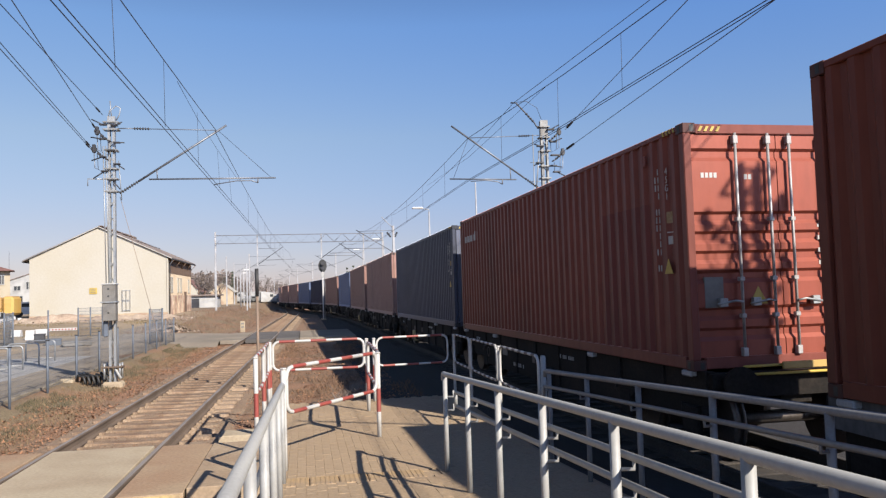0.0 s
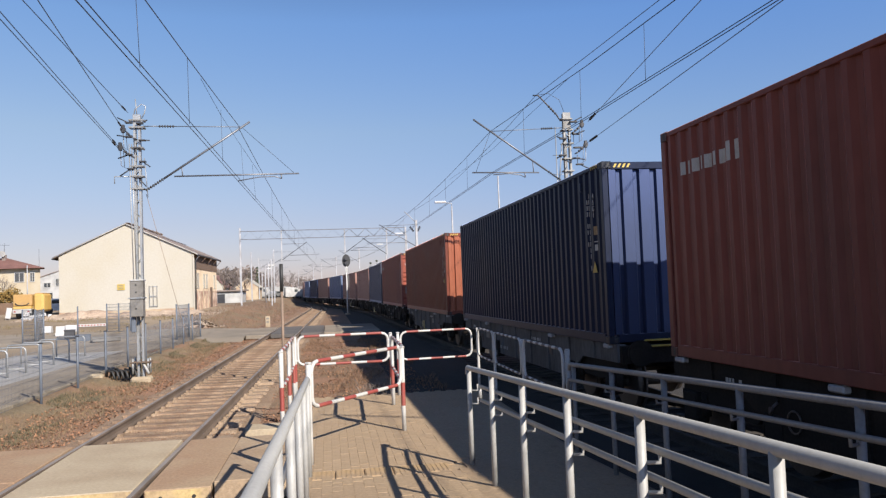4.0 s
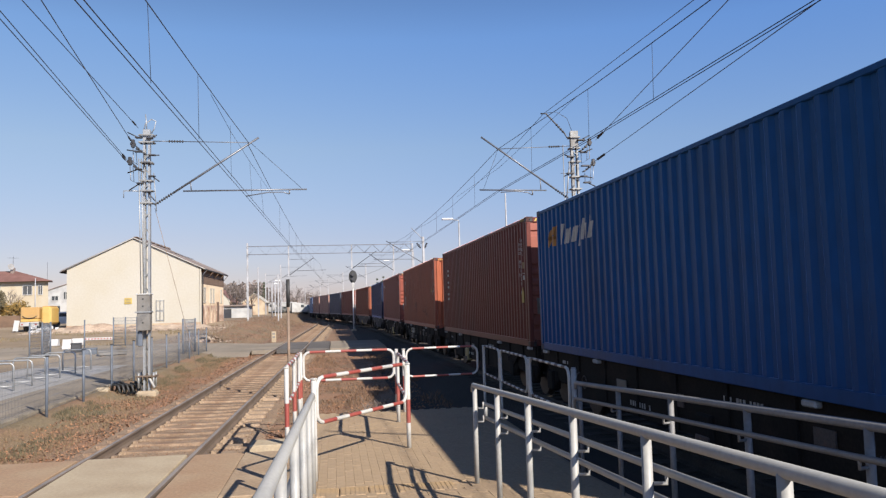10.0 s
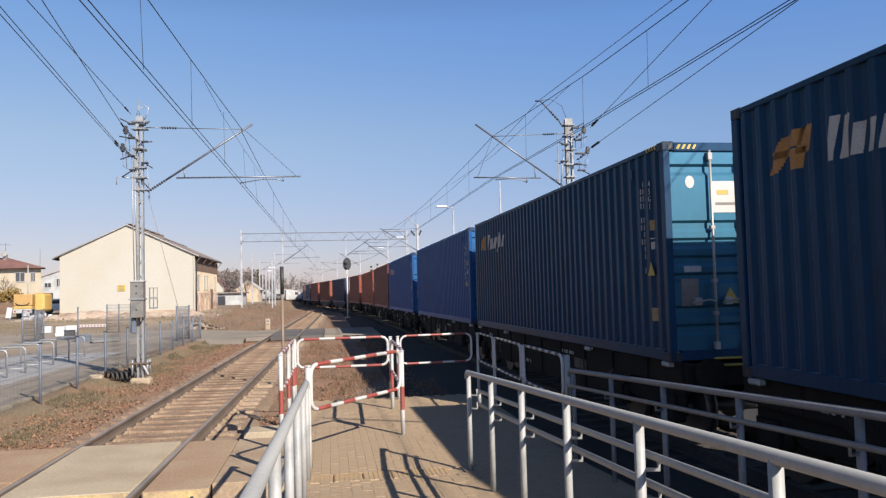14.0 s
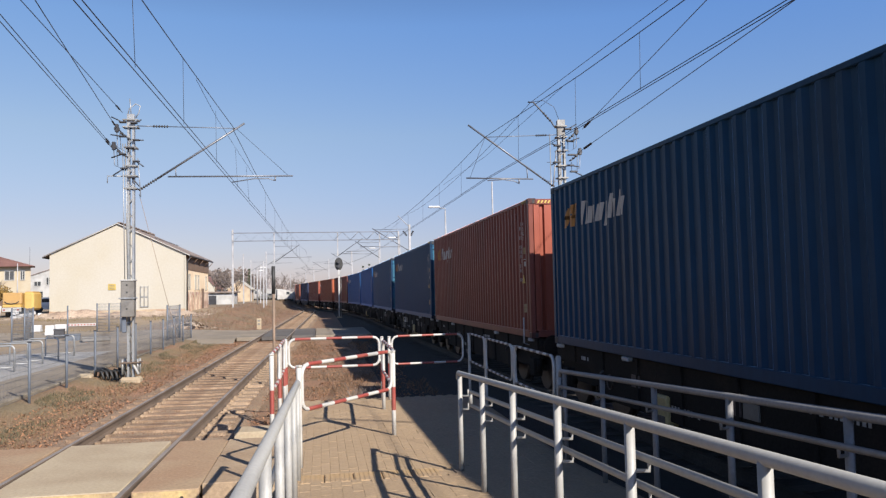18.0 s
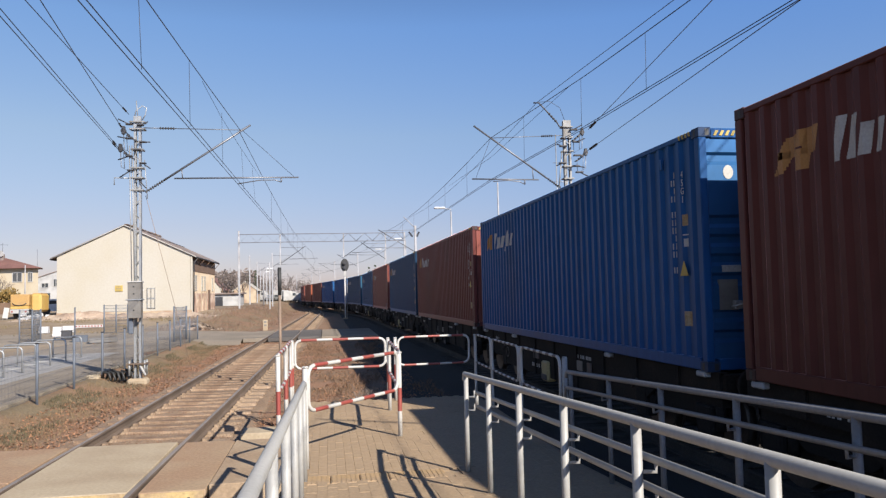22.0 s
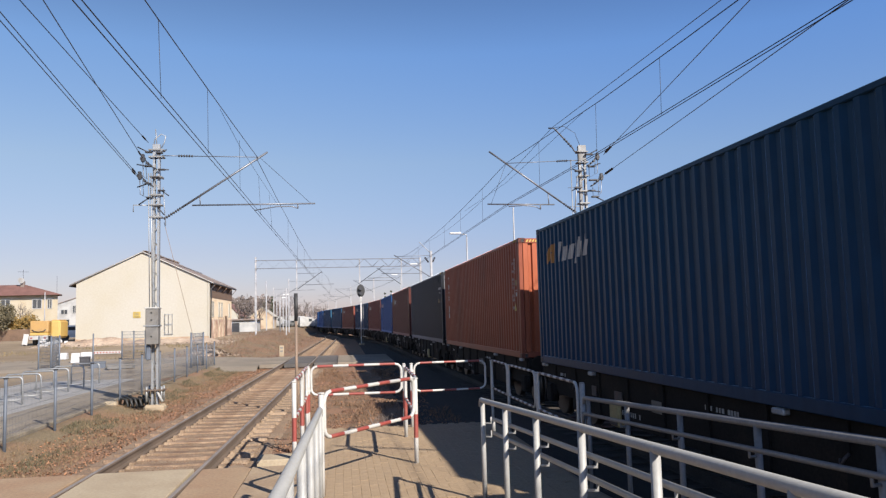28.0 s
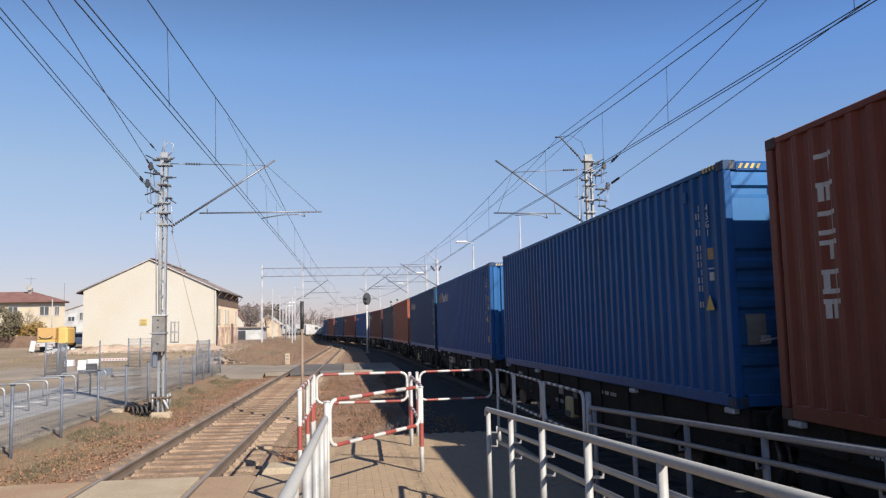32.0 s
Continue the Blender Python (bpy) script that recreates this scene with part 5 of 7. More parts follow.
def build_masts():
    L = lattice_mast(-5.2, 22.56, 7.25, "grey lattice catenary mast with a grey cabinet beside the track", 0.19)
    for z in (5.15, 5.5, 5.78, 6.30, 6.88, 7.08):
        clamp(L, z, 0.30 + 0.08 * (z > 6.8), 0.26, "old_galv")
    cantilever(L, [(0.2, 0, 5.10), (3.10, 0, 7.04), (0.15, 0, 6.93), (2.86, 0, 6.89), (0.98, 0, 5.49), (4.45, 0, 5.52), (3.95, 0, 5.38), (2.72, 0, 5.33)], 0.16)
    part("top_plate", boxm(-0.10, 0.10, -0.085, -0.075, 6.9, 7.25, 0.003), M["galv"], L, "galvanised plate")
    pulley(L, (-0.36, -0.1, 6.82), -1)
    pulley(L, (-0.44, -0.1, 6.32), -1)
    part("horn_wire", tubem([(-0.1, 0, 7.2), (-0.05, 0, 7.42), (0.12, 0, 7.56), (0.24, 0, 7.5), (0.2, 0, 7.3), (0.12, 0, 7.15)], 0.014, 6), M["galv"], L)
    part("spike", tubem([(0.0, 0, 7.2), (-0.04, 0, 7.7)], 0.014, 6), M["galv"], L)
    part("side_arm", tubem([(-0.15, 0, 5.5), (-0.62, -0.05, 5.5), (-0.62, -0.05, 5.3)], 0.016, 6), M["galv"], L)
    part("ladder_rod", tubem([(0.2, -0.1, 6.0), (0.28, -0.12, 4.9)], 0.012, 6), M["galv"], L)
    for k in (-0.2, -0.13):
        part("tension_rod", tubem([(k, -0.12, 6.4), (k + 0.06, -0.12, 2.5)], 0.014, 6), M["galv"], L)
    cb = part("cabinet", boxm(-0.18, 0.16, -0.42, -0.12, 1.58, 2.56, 0.015), M["box_grey"], L, "weathered grey metal cabinet")
    part("lid", boxm(-0.20, 0.18, -0.44, -0.10, 2.56, 2.60, 0.01), M["white_paint"], cb)
    part("strap", boxm(-0.23, 0.19, -0.45, -0.11, 2.07, 2.11, 0.005), M["galv"], cb)
    for z in (1.8, 2.25, 2.45):
        part("latch", boxm(-0.04, 0.0, -0.43, -0.415, z - 0.02, z + 0.02), M["black"], cb)
    part("conduit", boxm(-0.19, -0.07, -0.3, -0.18, 1.15, 1.58, 0.02), M["blue_fence"], L, "dark blue conduit")
    part("stay_wire", tubem([(0.22, -0.05, 5.0), (1.55, -0.5, 0.0)], 0.007, 5), M["rust_steel"], L)

    for k, (x, z) in enumerate(((-0.2, 7.0), (0.1, 6.98), (-0.22, 6.6), (0.16, 6.5), (0.02, 6.28), (-0.2, 6.1), (0.16, 5.9), (-0.16, 5.7), (0.04, 5.45))):
        part("bracket", boxm(x - 0.09, x + 0.09, -0.2, -0.06, z - 0.018, z + 0.018, 0.006), M["dark_steel"], L, "dark steel bracket plate")
        part("rod", tubem([(x, -0.14, z), (x + (0.2 if x > 0 else -0.3), -0.12, z + 0.15 - 0.05 * k)], 0.018, 6), M["dark_steel"], L)

    R = lattice_mast(7.85, 24.14, 7.6, "grey lattice catenary mast behind the train", 0.24, z0=-0.2, steel="old_galv")
    for z in (5.35, 5.7, 6.1, 6.6, 7.05, 7.4):
        clamp(R, z, 0.32, 0.28, "old_galv")
    cantilever(R, [(-0.2, 0, 5.36), (-3.09, 0, 7.42), (-0.15, 0, 7.13), (-2.54, 0, 7.03), (-0.98, 0, 5.67), (-3.19, 0, 5.70), (-1.45, 0, 5.52), (-2.5, 0, 5.62)], 0.14)
    part("top_bracket", tubem([(-0.1, 0, 7.42), (-0.23, 0, 7.42), (-0.3, 0, 7.55), (-0.9, 0, 8.2), (-1.08, 0, 8.2)], 0.025, 8), M["dark_steel"], R)
    insulator(R, (-0.33, 0, 7.58), (-0.6, 0, 7.88), 0.045, 4)
    part("jumper", tubem([(-0.9, 0, 8.22), (-0.55, 0, 8.26), (-0.2, 0, 8.05), (-0.02, 0, 7.55)], 0.008, 5), M["wire"], R)
    part("top_plate", boxm(-0.13, 0.13, -0.085, -0.075, 7.1, 7.62, 0.003), M["old_galv"], R, "weathered steel plate")
    pulley(R, (0.5, -0.1, 7.22), 1)
    pulley(R, (0.6, -0.1, 6.55), 1)
    part("tension_rod", tubem([(-0.2, -0.1, 6.6), (-0.36, -0.1, 5.2)], 0.02, 6), M["galv"], R)

    for k, (x, z) in enumerate(((0.2, 7.3), (0.28, 6.9), (-0.16, 6.75), (0.3, 6.45), (0.24, 6.1), (-0.2, 6.2), (0.36, 5.9))):
        part("bracket", boxm(x - 0.12, x + 0.12, -0.2, -0.06, z - 0.022, z + 0.022, 0.006), M["dark_steel"], R, "dark steel bracket plate")
        part("rod", tubem([(x, -0.14, z), (x + (0.3 if x > 0 else -0.2), -0.12, z + 0.16 - 0.05 * k)], 0.02, 6), M["dark_steel"], R)

    B = lattice_mast(8.6, 2.8, 7.6, "grey lattice catenary mast with tensioning gear behind the train", z0=-0.2)
    for z in (5.6, 6.0, 6.5, 7.0, 7.4):
        clamp(B, z, 0.5, 0.4)
    for z in (7.2, 6.5):
        pulley(B, (0.5, -0.1, z), 1)
        pulley(B, (-0.5, -0.1, z - 0.2), -1)
    part("strut", tubem([(-0.2, 0, 5.4), (-3.0, 0, 7.2)], 0.03, 8), M["galv"], B)

    # two thin guyed antenna rods seen behind the mast
    a = thing("antenna_mast", "thin grey antenna mast behind the train", "mast", pose(9.6, 31, 0))
    part("rod", tubem([(0, 0, -0.2), (0, 0, 8.6)], 0.02, 6), M["galv"], a)
    part("rod", tubem([(0.45, 0, -0.2), (0.45, 0, 8.3)], 0.02, 6), M["galv"], a)
    for z in (5.5, 6.6, 7.4):
        part("rung", tubem([(-0.15, 0, z), (0.55, 0, z)], 0.012, 5), M["galv"], a)


def build_wires():
    cl = thing("overhead_wires", "dark overhead contact wires and carrier with droppers above the track", "wires")
    def mess(y):
        u = (y - 22.56) / 62.0
        k = math.floor(u)
        u -= k
        return 6.86 - 4 * (0.62 if y < 22.5 else 0.5) * u * (1 - u)
    def cx(y):
        return -2.555 + 0.0095 * (y - 8.5) if y < 60 else left_line(y) + 0.1
    ys = [-40 + 2.5 * i for i in range(26)] + [22.56, 30, 40, 50, 60, 70, 77, 84.56, 100, 115, 130, 146.5]
    ys = sorted(set(ys))
    for d in (-0.045, 0.045):
        part("contact_wire", tubem([(cx(y) + d, y, 5.32) for y in ys], 0.0075, 5), M["wire"], cl)
    def mx(y):
        return -2.37 - 0.018 * (22.56 - y) if y < 22.56 else cx(y)
    part("carrier_wire", tubem([(mx(y), y, mess(y)) for y in ys], 0.009, 5), M["wire"], cl)
    part("stitch_wire", tubem([(-2.5, 16.4, 6.60), (-2.5, 19.5, 6.52), (-2.45, 23.6, 6.5), (-2.4, 30.3, 6.58)], 0.005, 5), M["wire"], cl)
    for y in (-8, -3, 2.5, 7.2, 11.2, 14.9, 34, 40, 46, 52, 58, 64, 70):
        part("dropper", tubem([(mx(y), y, mess(y)), (cx(y), y, 5.32)], 0.0045, 5), M["wire"], cl)
    for y, z in ((19.2, 6.6), (23.6, 6.5), (27, 6.52)):
        part("dropper", tubem([(-2.47, y, z), (cx(y), y, 5.32)], 0.004, 5), M["wire"], cl)
    anc = thing("anchor_wires", "dark tensioned anchor wires leading to the mast", "wires")
    for (x, z, k, r) in ((-5.4, 7.27, 0.045, 0.009), (-5.56, 6.84, 0.1225, 0.009), (-5.7, 6.36, 0.104, 0.008), (-5.7, 6.30, 0.100, 0.008)):
        wire(anc, (x, 22.4, z), (x + k * 50, -27.6, z - 0.2), r)
        insulator(anc, (x + k * 0.35, 22.05, z), (x + k * 0.85, 21.55, z), 0.026, 4)
    rc = thing("overhead_wires", "dark overhead contact wires and carrier above the train", "wires")
    def rmess(y):
        u = (y - 24.14) / 36.0 if y > 24.14 else (y - 24.14) / 60.0
        u -= math.floor(u)
        return 7.03 - (4 * 0.35 * u * (1 - u) if y > 24.14 else 4 * 0.555 * u * (1 - u))
    def tcx(y):
        return train_line(y)[0]
    def rcx(y):
        return 5.67 - 0.026 * (y - 16) if y < 16 else (5.67 - 0.0516 * (y - 16) if y < 24.14 else (5.25 - (y - 24.14) * 0.012 if y < 60 else tcx(y)))
    ry = sorted(set([-40 + 4 * i for i in range(16)] + [24.14, 18, 14, 28, 33, 38, 42, 46, 50, 55, 60.14, 66, 72, 78, 84, 90, 96.14, 110, 130]))
    for d in (-0.04, 0.04):
        part("contact_wire", tubem([(rcx(y) + d, y, 5.64) for y in ry], 0.0075, 5), M["wire"], rc)
    part("carrier_wire", tubem([(rcx(y) + 0.02 if y < 24.14 else 5.31 - (y - 24.14) * 0.014 if y < 60 else tcx(y), y, rmess(y)) for y in ry], 0.009, 5), M["wire"], rc)
    for y in (-4, 2, 8, 13.0, 16.3, 20.5, 28, 33, 38, 44, 50):
        xc = rcx(y)
        part("dropper", tubem([(xc + 0.02, y, rmess(y)), (xc, y, 5.64)], 0.0045, 5), M["wire"], rc)
    part("stitch_wire", tubem([(5.62, 17.0, 6.78), (5.3, 24.1, 6.4), (5.2, 32, 6.6)], 0.005, 5), M["wire"], rc)
    ra = thing("anchor_wires", "dark anchor and feeder wires leading to the mast behind the train", "wires")
    for p, k in (((6.87, 24.14, 8.2), -0.058), ((8.55, 24.0, 7.3), 0.138), ((8.5, 24.0, 6.6), 0.078)):
        wire(ra, p, (p[0] - k * 52, p[1] - 52, p[2] - 0.1), 0.009)
    wire(ra, (6.87, 24.14, 8.2), (6.6, 60.1, 8.1), 0.008, 0.5, 10)
    wire(ra, (6.6, 60.1, 8.1), (5.6, 96, 8.3), 0.008, 0.5, 10)
    for p, k in (((8.55, 24.0, 7.3), 0.138), ((8.5, 24.0, 6.6), 0.078)):
        insulator(ra, (p[0] - k * 0.3, p[1] - 0.3, p[2]), (p[0] - k * 1.2, p[1] - 1.2, p[2]), 0.042, 5)


def portal():
    """The lattice portal over both tracks."""
    Y = 85.0
    ob = thing("catenary_portal", "grey lattice steel catenary portal spanning the tracks", "portal", pose(0, Y, 0))
    for x, z0, h in ((-9.25, 0.4, 9.2), (8.6, -0.2, 8.9)):
        part("post", boxm(x - 0.09, x + 0.09, -0.1, 0.1, z0, h, 0.02), M["pale_steel"], ob)
    zt, zb = 8.82, 7.95
    for z in (zt, zb):
        for d in (-0.3, 0.3):
            part("chord", boxm(-9.25, 8.6, d - 0.022, d + 0.022, z - 0.022, z + 0.022), M["tube"], ob)
    for k in range(20):
        x = -9.1 + k * 0.885
        part("diagonal", tubem([(x, -0.3, zt if k % 2 else zb), (x + 0.885, -0.3, zb if k % 2 else zt)], 0.03 if x > 1 else 0.009, 5), M["tube"], ob)
    for x, z in ((-4.9, 5.5), (1.9, 6.2), (6.5, 5.7)):
        part("hanger", boxm(x - 0.06, x + 0.06, -0.06, 0.06, z, zt, 0.01), M["pale_steel"], ob)
    for x, s in ((-4.9, 1), (1.9, 1), (6.5, -1)):
        z0 = {-4.9: 5.6, 1.9: 6.2, 6.5: 5.9}[x]
        part("strut", tubem([(x, 0, z0), (x + 2.7 * s, 0, z0 + 1.9)], 0.035, 6), M["dark_steel"], ob)
        part("tie_rod", tubem([(x, 0, z0 + 1.75), (x + 2.5 * s, 0, z0 + 1.75)], 0.02, 5), M["tube"], ob)
        part("registration_tube", tubem([(x + 0.9 * s, 0, z0 + 0.5), (x + 4.0 * s, 0, z0 + 0.55)], 0.03, 6), M["tube"], ob)


def far_mast(x, y, h, arm, hw=False):
    z0 = ground_z(x, y) - 0.1
    ob = thing("catenary_mast", "distant grey catenary mast beside the tracks", "mast", pose(x, y, 0), group="catenary masts")
    part("post", boxm(-0.085, 0.085, -0.085, 0.085, z0, h, 0.02), M["pale_steel"], ob)
    if arm:
        part("strut", tubem([(0, 0, h - 2.1), (arm * 2.9, 0, h - 0.3)], 0.035, 6), M["tube"], ob)
        part("tie_rod", tubem([(0, 0, h - 0.35), (arm * 2.7, 0, h - 0.4)], 0.02, 5), M["tube"], ob)
        part("registration_tube", tubem([(arm * 0.7, 0, h - 1.75), (arm * 3.9, 0, h - 1.7)], 0.025, 5), M["tube"], ob)
    if hw:
        part("top_bracket", tubem([(0, 0, h - 0.2), (-0.9, 0, h + 0.7)], 0.03, 6), M["pale_steel"], ob)
        insulator(ob, (0.3, 0, h - 0.5), (0.1, 0, h - 0.9), 0.1, 4)
        insulator(ob, (-0.5, 0, h - 0.5), (-0.2, 0, h - 0.9), 0.1, 4)
    return ob


def lamp(x, y, h, s, label="tall grey street lamp behind the train"):
    ob = thing("street_lamp", label, "street lamp", pose(x, y, 0), group="street lamps")
    z0 = ground_z(x, y) - 0.1
    part("pole", tube(bmesh.new(), [(0, 0, z0), (0, 0, h - 0.2)], [0.075, 0.045], 8), M["pale_steel"], ob)
    if s:
        part("arm", tubem([(0, 0, h - 0.25), (0, 0, h - 0.05), (s * 0.6, 0, h + 0.05)], 0.03, 6), M["pale_steel"], ob)
        bm = boxm(min(s * 0.4, s * 1.15), max(s * 0.4, s * 1.15), -0.16, 0.16, h, h + 0.12, 0.04)
        part("lamp_head", bm, M["car_white"], ob, "white lamp head")
    return ob


def build_distance_line():
    portal()
    far_mast(6.95, 60.1, 7.4, -1, True)
    for x, y, h, a in ((-8.0, 118, 8.6, 1), (-7.4, 104, 6.6, 0), (-11.5, 120, 8.4, 0), (-13.0, 150, 8.8, 1), (-14.5, 175, 8.5, 1), (-9.6, 128, 7.0, 0), (-16.5, 150, 8.0, 0), (-12.5, 190, 8.6, 1), (-15.5, 220, 8.6, 1), (4.5, 112, 8.2, -1), (1.5, 142, 8.3, -1), (3.5, 150, 8.6, 0), (-1.5, 178, 8.5, -1), (-4.0, 215, 8.6, -1), (-9.0, 240, 8.6, 1)):
        far_mast(x, y, h, a)
    lamp(8.35, 51, 7.7, -1)
    lamp(11.5, 50.5, 9.6, 0, "tall bare grey pole behind the train")
    lamp(8.0, 78, 7.6, -1)
    lamp(7.2, 96, 7.6, -1)
    lamp(-30.7, 85, 6.1, 0, "grey concrete utility pole by the houses")
    lamp(-8.8, 112, 6.0, 1, "grey street lamp beside the station road")
    lamp(-10.0, 126, 6.0, 1, "grey street lamp beside the station road")
    sg = thing("railway_signal", "railway light signal with a black head on a white post", "signal", pose(1.75, 75, 0))
    part("post", tubem([(0, 0, -0.4), (0, 0, 4.4)], 0.075, 10), M["block_white"], sg)
    part("board", boxm(-0.13, 0.13, -0.11, -0.09, 3.85, 4.28, 0.01), M["white_paint"], sg, "white number board below the head")
    part("base", boxm(-0.25, 0.25, -0.25, 0.25, -0.45, -0.1, 0.03), M["slab"], sg)
    pts = [(0.40 * math.cos(a), 0.62 * math.sin(a)) for a in [2 * math.pi * k / 24 for k in range(24)]]
    bm = bmesh.new()
    prism(bm, [(a, b + 4.95) for a, b in pts], -0.04, 0.0)
    hd = part("head", bm, M["black"], sg, "black oval signal head")
    for z in (4.7, 5.15):
        part("hood", tubem([(0, -0.3, z), (0, -0.04, z)], 0.16, 12), M["dark_steel"], hd)
    part("ladder", tubem([(0.2, 0.1, -0.2), (0.2, 0.1, 4.2)], 0.02, 5), M["galv"], sg)
    mp = thing("marker_post", "thin grey post with a black upper length beside the track", "post", pose(-1.18, 20, 0))
    part("post", tubem([(0, 0, -0.4), (0, 0, 2.12)], 0.035, 8), M["rust_steel"], mp)
    part("black_top", tubem([(0, 0, 2.12), (0, 0, 2.82)], 0.046, 8), M["black"], mp, "black painted top")
    km = thing("distance_post", "small white concrete distance post beside the track", "post", pose(-4.25, 55, 0))
    part("block", boxm(-0.16, 0.16, -0.08, 0.08, -0.3, 0.5, 0.02), M["slab"], km)
    for z in (0.28, 0.05):
        part("mark", boxm(-0.09, 0.09, -0.086, -0.079, z, z + 0.12), M["box_grey"], km)


# ---- left side: cycle stands, fence, buildings ----
def build_left_path():
    ob = thing("pavement", "grey paved footpath with a pale kerb beside the fence", "pavement", kind="structure")
    part("surface", boxm(-12.5, -6.62, 2, 41, -0.3, -0.03), M["path"], ob)
    part("stand_pad", boxm(-12.4, -8.35, 18, 33, -0.29, -0.022), M["stand_paving"], ob, "pale grey paving below the cycle stands")
    km = finish(boxm(-0.06, 0.06, -0.49, 0.49, -0.3, 0.01, 0.012), "kerb", M["kerb"])
    for i in range(34):
        y = 8.5 + i
        part("kerb", km, None, ob, at=pose(-6.38 - 0.008 * y, y, 0.0, 0, 0, 0.5))
    part("surface", boxm(-30, -12.5, 25, 41, -0.3, -0.02), M["dirt"], ob, "dusty dirt yard")


def wire_panel(w, h, gap=0.11, r=0.0012):
    bm = bmesh.new()
    x = 0.06
    while x < w - 0.03:
        tube(bm, [(x, 0, 0.06), (x, 0, h)], r, 4)
        x += gap
    z = 0.08
    while z <= h + 0.01:
        tube(bm, [(0, 0, z), (w, 0, z)], r * 1.4, 4)
        z += gap * 2
    return finish(bm, "mesh_panel", M["blue_fence"])


def build_fence():
    ob = thing("fence", "blue-grey steel mesh fence with round posts beside the footpath", "fence")
    pm = finish(tubem([(0, 0, -0.3), (0, 0, 1.22)], 0.032, 8), "post", M["blue_fence"])
    cap = finish(boxm(-0.04, 0.04, -0.04, 0.04, 1.22, 1.25, 0.01), "cap", M["dark_steel"])
    pan = wire_panel(2.55, 1.15, 0.07, 0.0020)
    for i in range(13):
        y = 9.9 + 2.6 * i
        x = -6.13 - 0.018 * (y - 17)
        p = part("post", pm, None, ob, at=pose(x, y, -0.03))
        part("cap", cap, None, p)
        if i < 12:
            tagged(part("mesh_panel", pan, None, ob, "thin blue-grey wire mesh", at=pose(x, y, -0.03, 0, 0, 91.0)), kind="stuff")
    f2 = thing("fence", "taller blue steel mesh fence panels round the yard", "fence")
    pm2 = finish(tubem([(0, 0, -0.3), (0, 0, 1.75)], 0.04, 8), "post", M["blue_fence"])
    pan2 = wire_panel(2.5, 1.7, 0.09, 0.0065)
    line = [(-15.2, 41.4), (-14.75, 41.8), (-14.55, 42.4), (-13.5, 44.4), (-13.0, 48.1), (-12.33, 48.1), (-11.7, 48.2), (-7.5, 39.9), (-7.15, 41.3)]
    for i, (x, y) in enumerate(line):
        z = max(ground_z(x, y), -0.05)
        part("post", pm2, None, f2, at=pose(x, y, z))
        if i in (0, 1, 4, 5, 7):
            part("mesh_panel", pan2, None, f2, "blue wire mesh", at=pose(x, y, z, 0, 0, math.degrees(math.atan2(line[i + 1][1] - y, line[i + 1][0] - x))) @ Matrix.Diagonal((math.hypot(line[i + 1][0] - x, line[i + 1][1] - y) / 2.5, 1, 1, 1)))


def build_cycle_stands():
    def hoop():
        pts = [(-1.0, 0, -0.05), (-1.0, 0, 0.62)]
        for a in (30, 60, 90):
            pts.append((-0.88 - 0.12 * math.cos(radians(a)), 0, 0.66 + 0.12 * math.sin(radians(a))))
        for a in (90, 60, 30):
            pts.append((-0.12 + 0.12 * math.cos(radians(a)), 0, 0.66 + 0.12 * math.sin(radians(a))))
        return pts + [(0, 0, 0.62), (0, 0, -0.05)]
    first = thing("cycle_stand", "bent stainless steel tube cycle stand on the pavement", "cycle stand", pose(-9.0, 21.8, -0.03), group="cycle stands")
    part("hoop", tubem(hoop(), 0.028, 8), M["galv"], first)
    part("cross_bar", tubem([(-1.0, 0, 0.14), (0, 0, 0.14)], 0.016, 6), M["galv"], first)
    for x in (-1.0, 0.0):
        part("foot", tubem([(x, 0, 0.0), (x, 0, 0.012)], 0.07, 10), M["galv"], first)
    for i, (x, y) in enumerate(((-9.0, 23.4), (-9.02, 24.8), (-9.1, 26.2), (-9.1, 27.4), (-9.12, 29.0), (-9.13, 30.8))):
        copy_thing(first, pose(x, y, -0.03, 0, 0, 2 - i % 3))
    for x, y, w, h, mt, lab in ((-12.4, 41.6, 0.7, 0.36, "blue_fence", "blue-grey plastic crate in the dirt yard"), (-13.6, 43.4, 0.5, 0.55, "dark_steel", "dark metal box in the dirt yard"), (-11.0, 40.6, 1.3, 0.25, "box_grey", "low grey pallet in the dirt yard")):
        cr = thing("crate", lab, "crate", pose(x, y, max(ground_z(x, y), -0.02), 0, 0, 15))
        part("body", boxm(-w / 2, w / 2, -0.35, 0.35, 0.03, h, 0.03), M[mt], cr)
        for e in (-1, 1):
            part("skid", boxm(e * w * 0.35 - 0.05, e * w * 0.35 + 0.05, -0.33, 0.33, -0.08, 0.03), M["wood"], cr)
        part("rim", boxm(-w / 2 - 0.02, w / 2 + 0.02, -0.37, 0.37, h - 0.06, h + 0.01, 0.01), M[mt], cr)
    dp = thing("cable_heap", "heap of black ribbed cable ducts by the mast foot", "cable", pose(-5.75, 22.7, -0.12))
    for k in range(7):
        x = -0.45 + 0.12 * k
        part("duct", tubem([(x, 0.1, 0.0), (x + 0.05, 0.0, 0.22 + 0.03 * (k % 3)), (x + 0.22, -0.12, 0.2), (x + 0.3, -0.2, 0.0)], 0.035, 7), M["black"], dp)
    part("stone", boxm(-0.85, -0.5, -0.15, 0.15, -0.1, 0.16, 0.05), M["slab"], dp, "pale concrete lump")


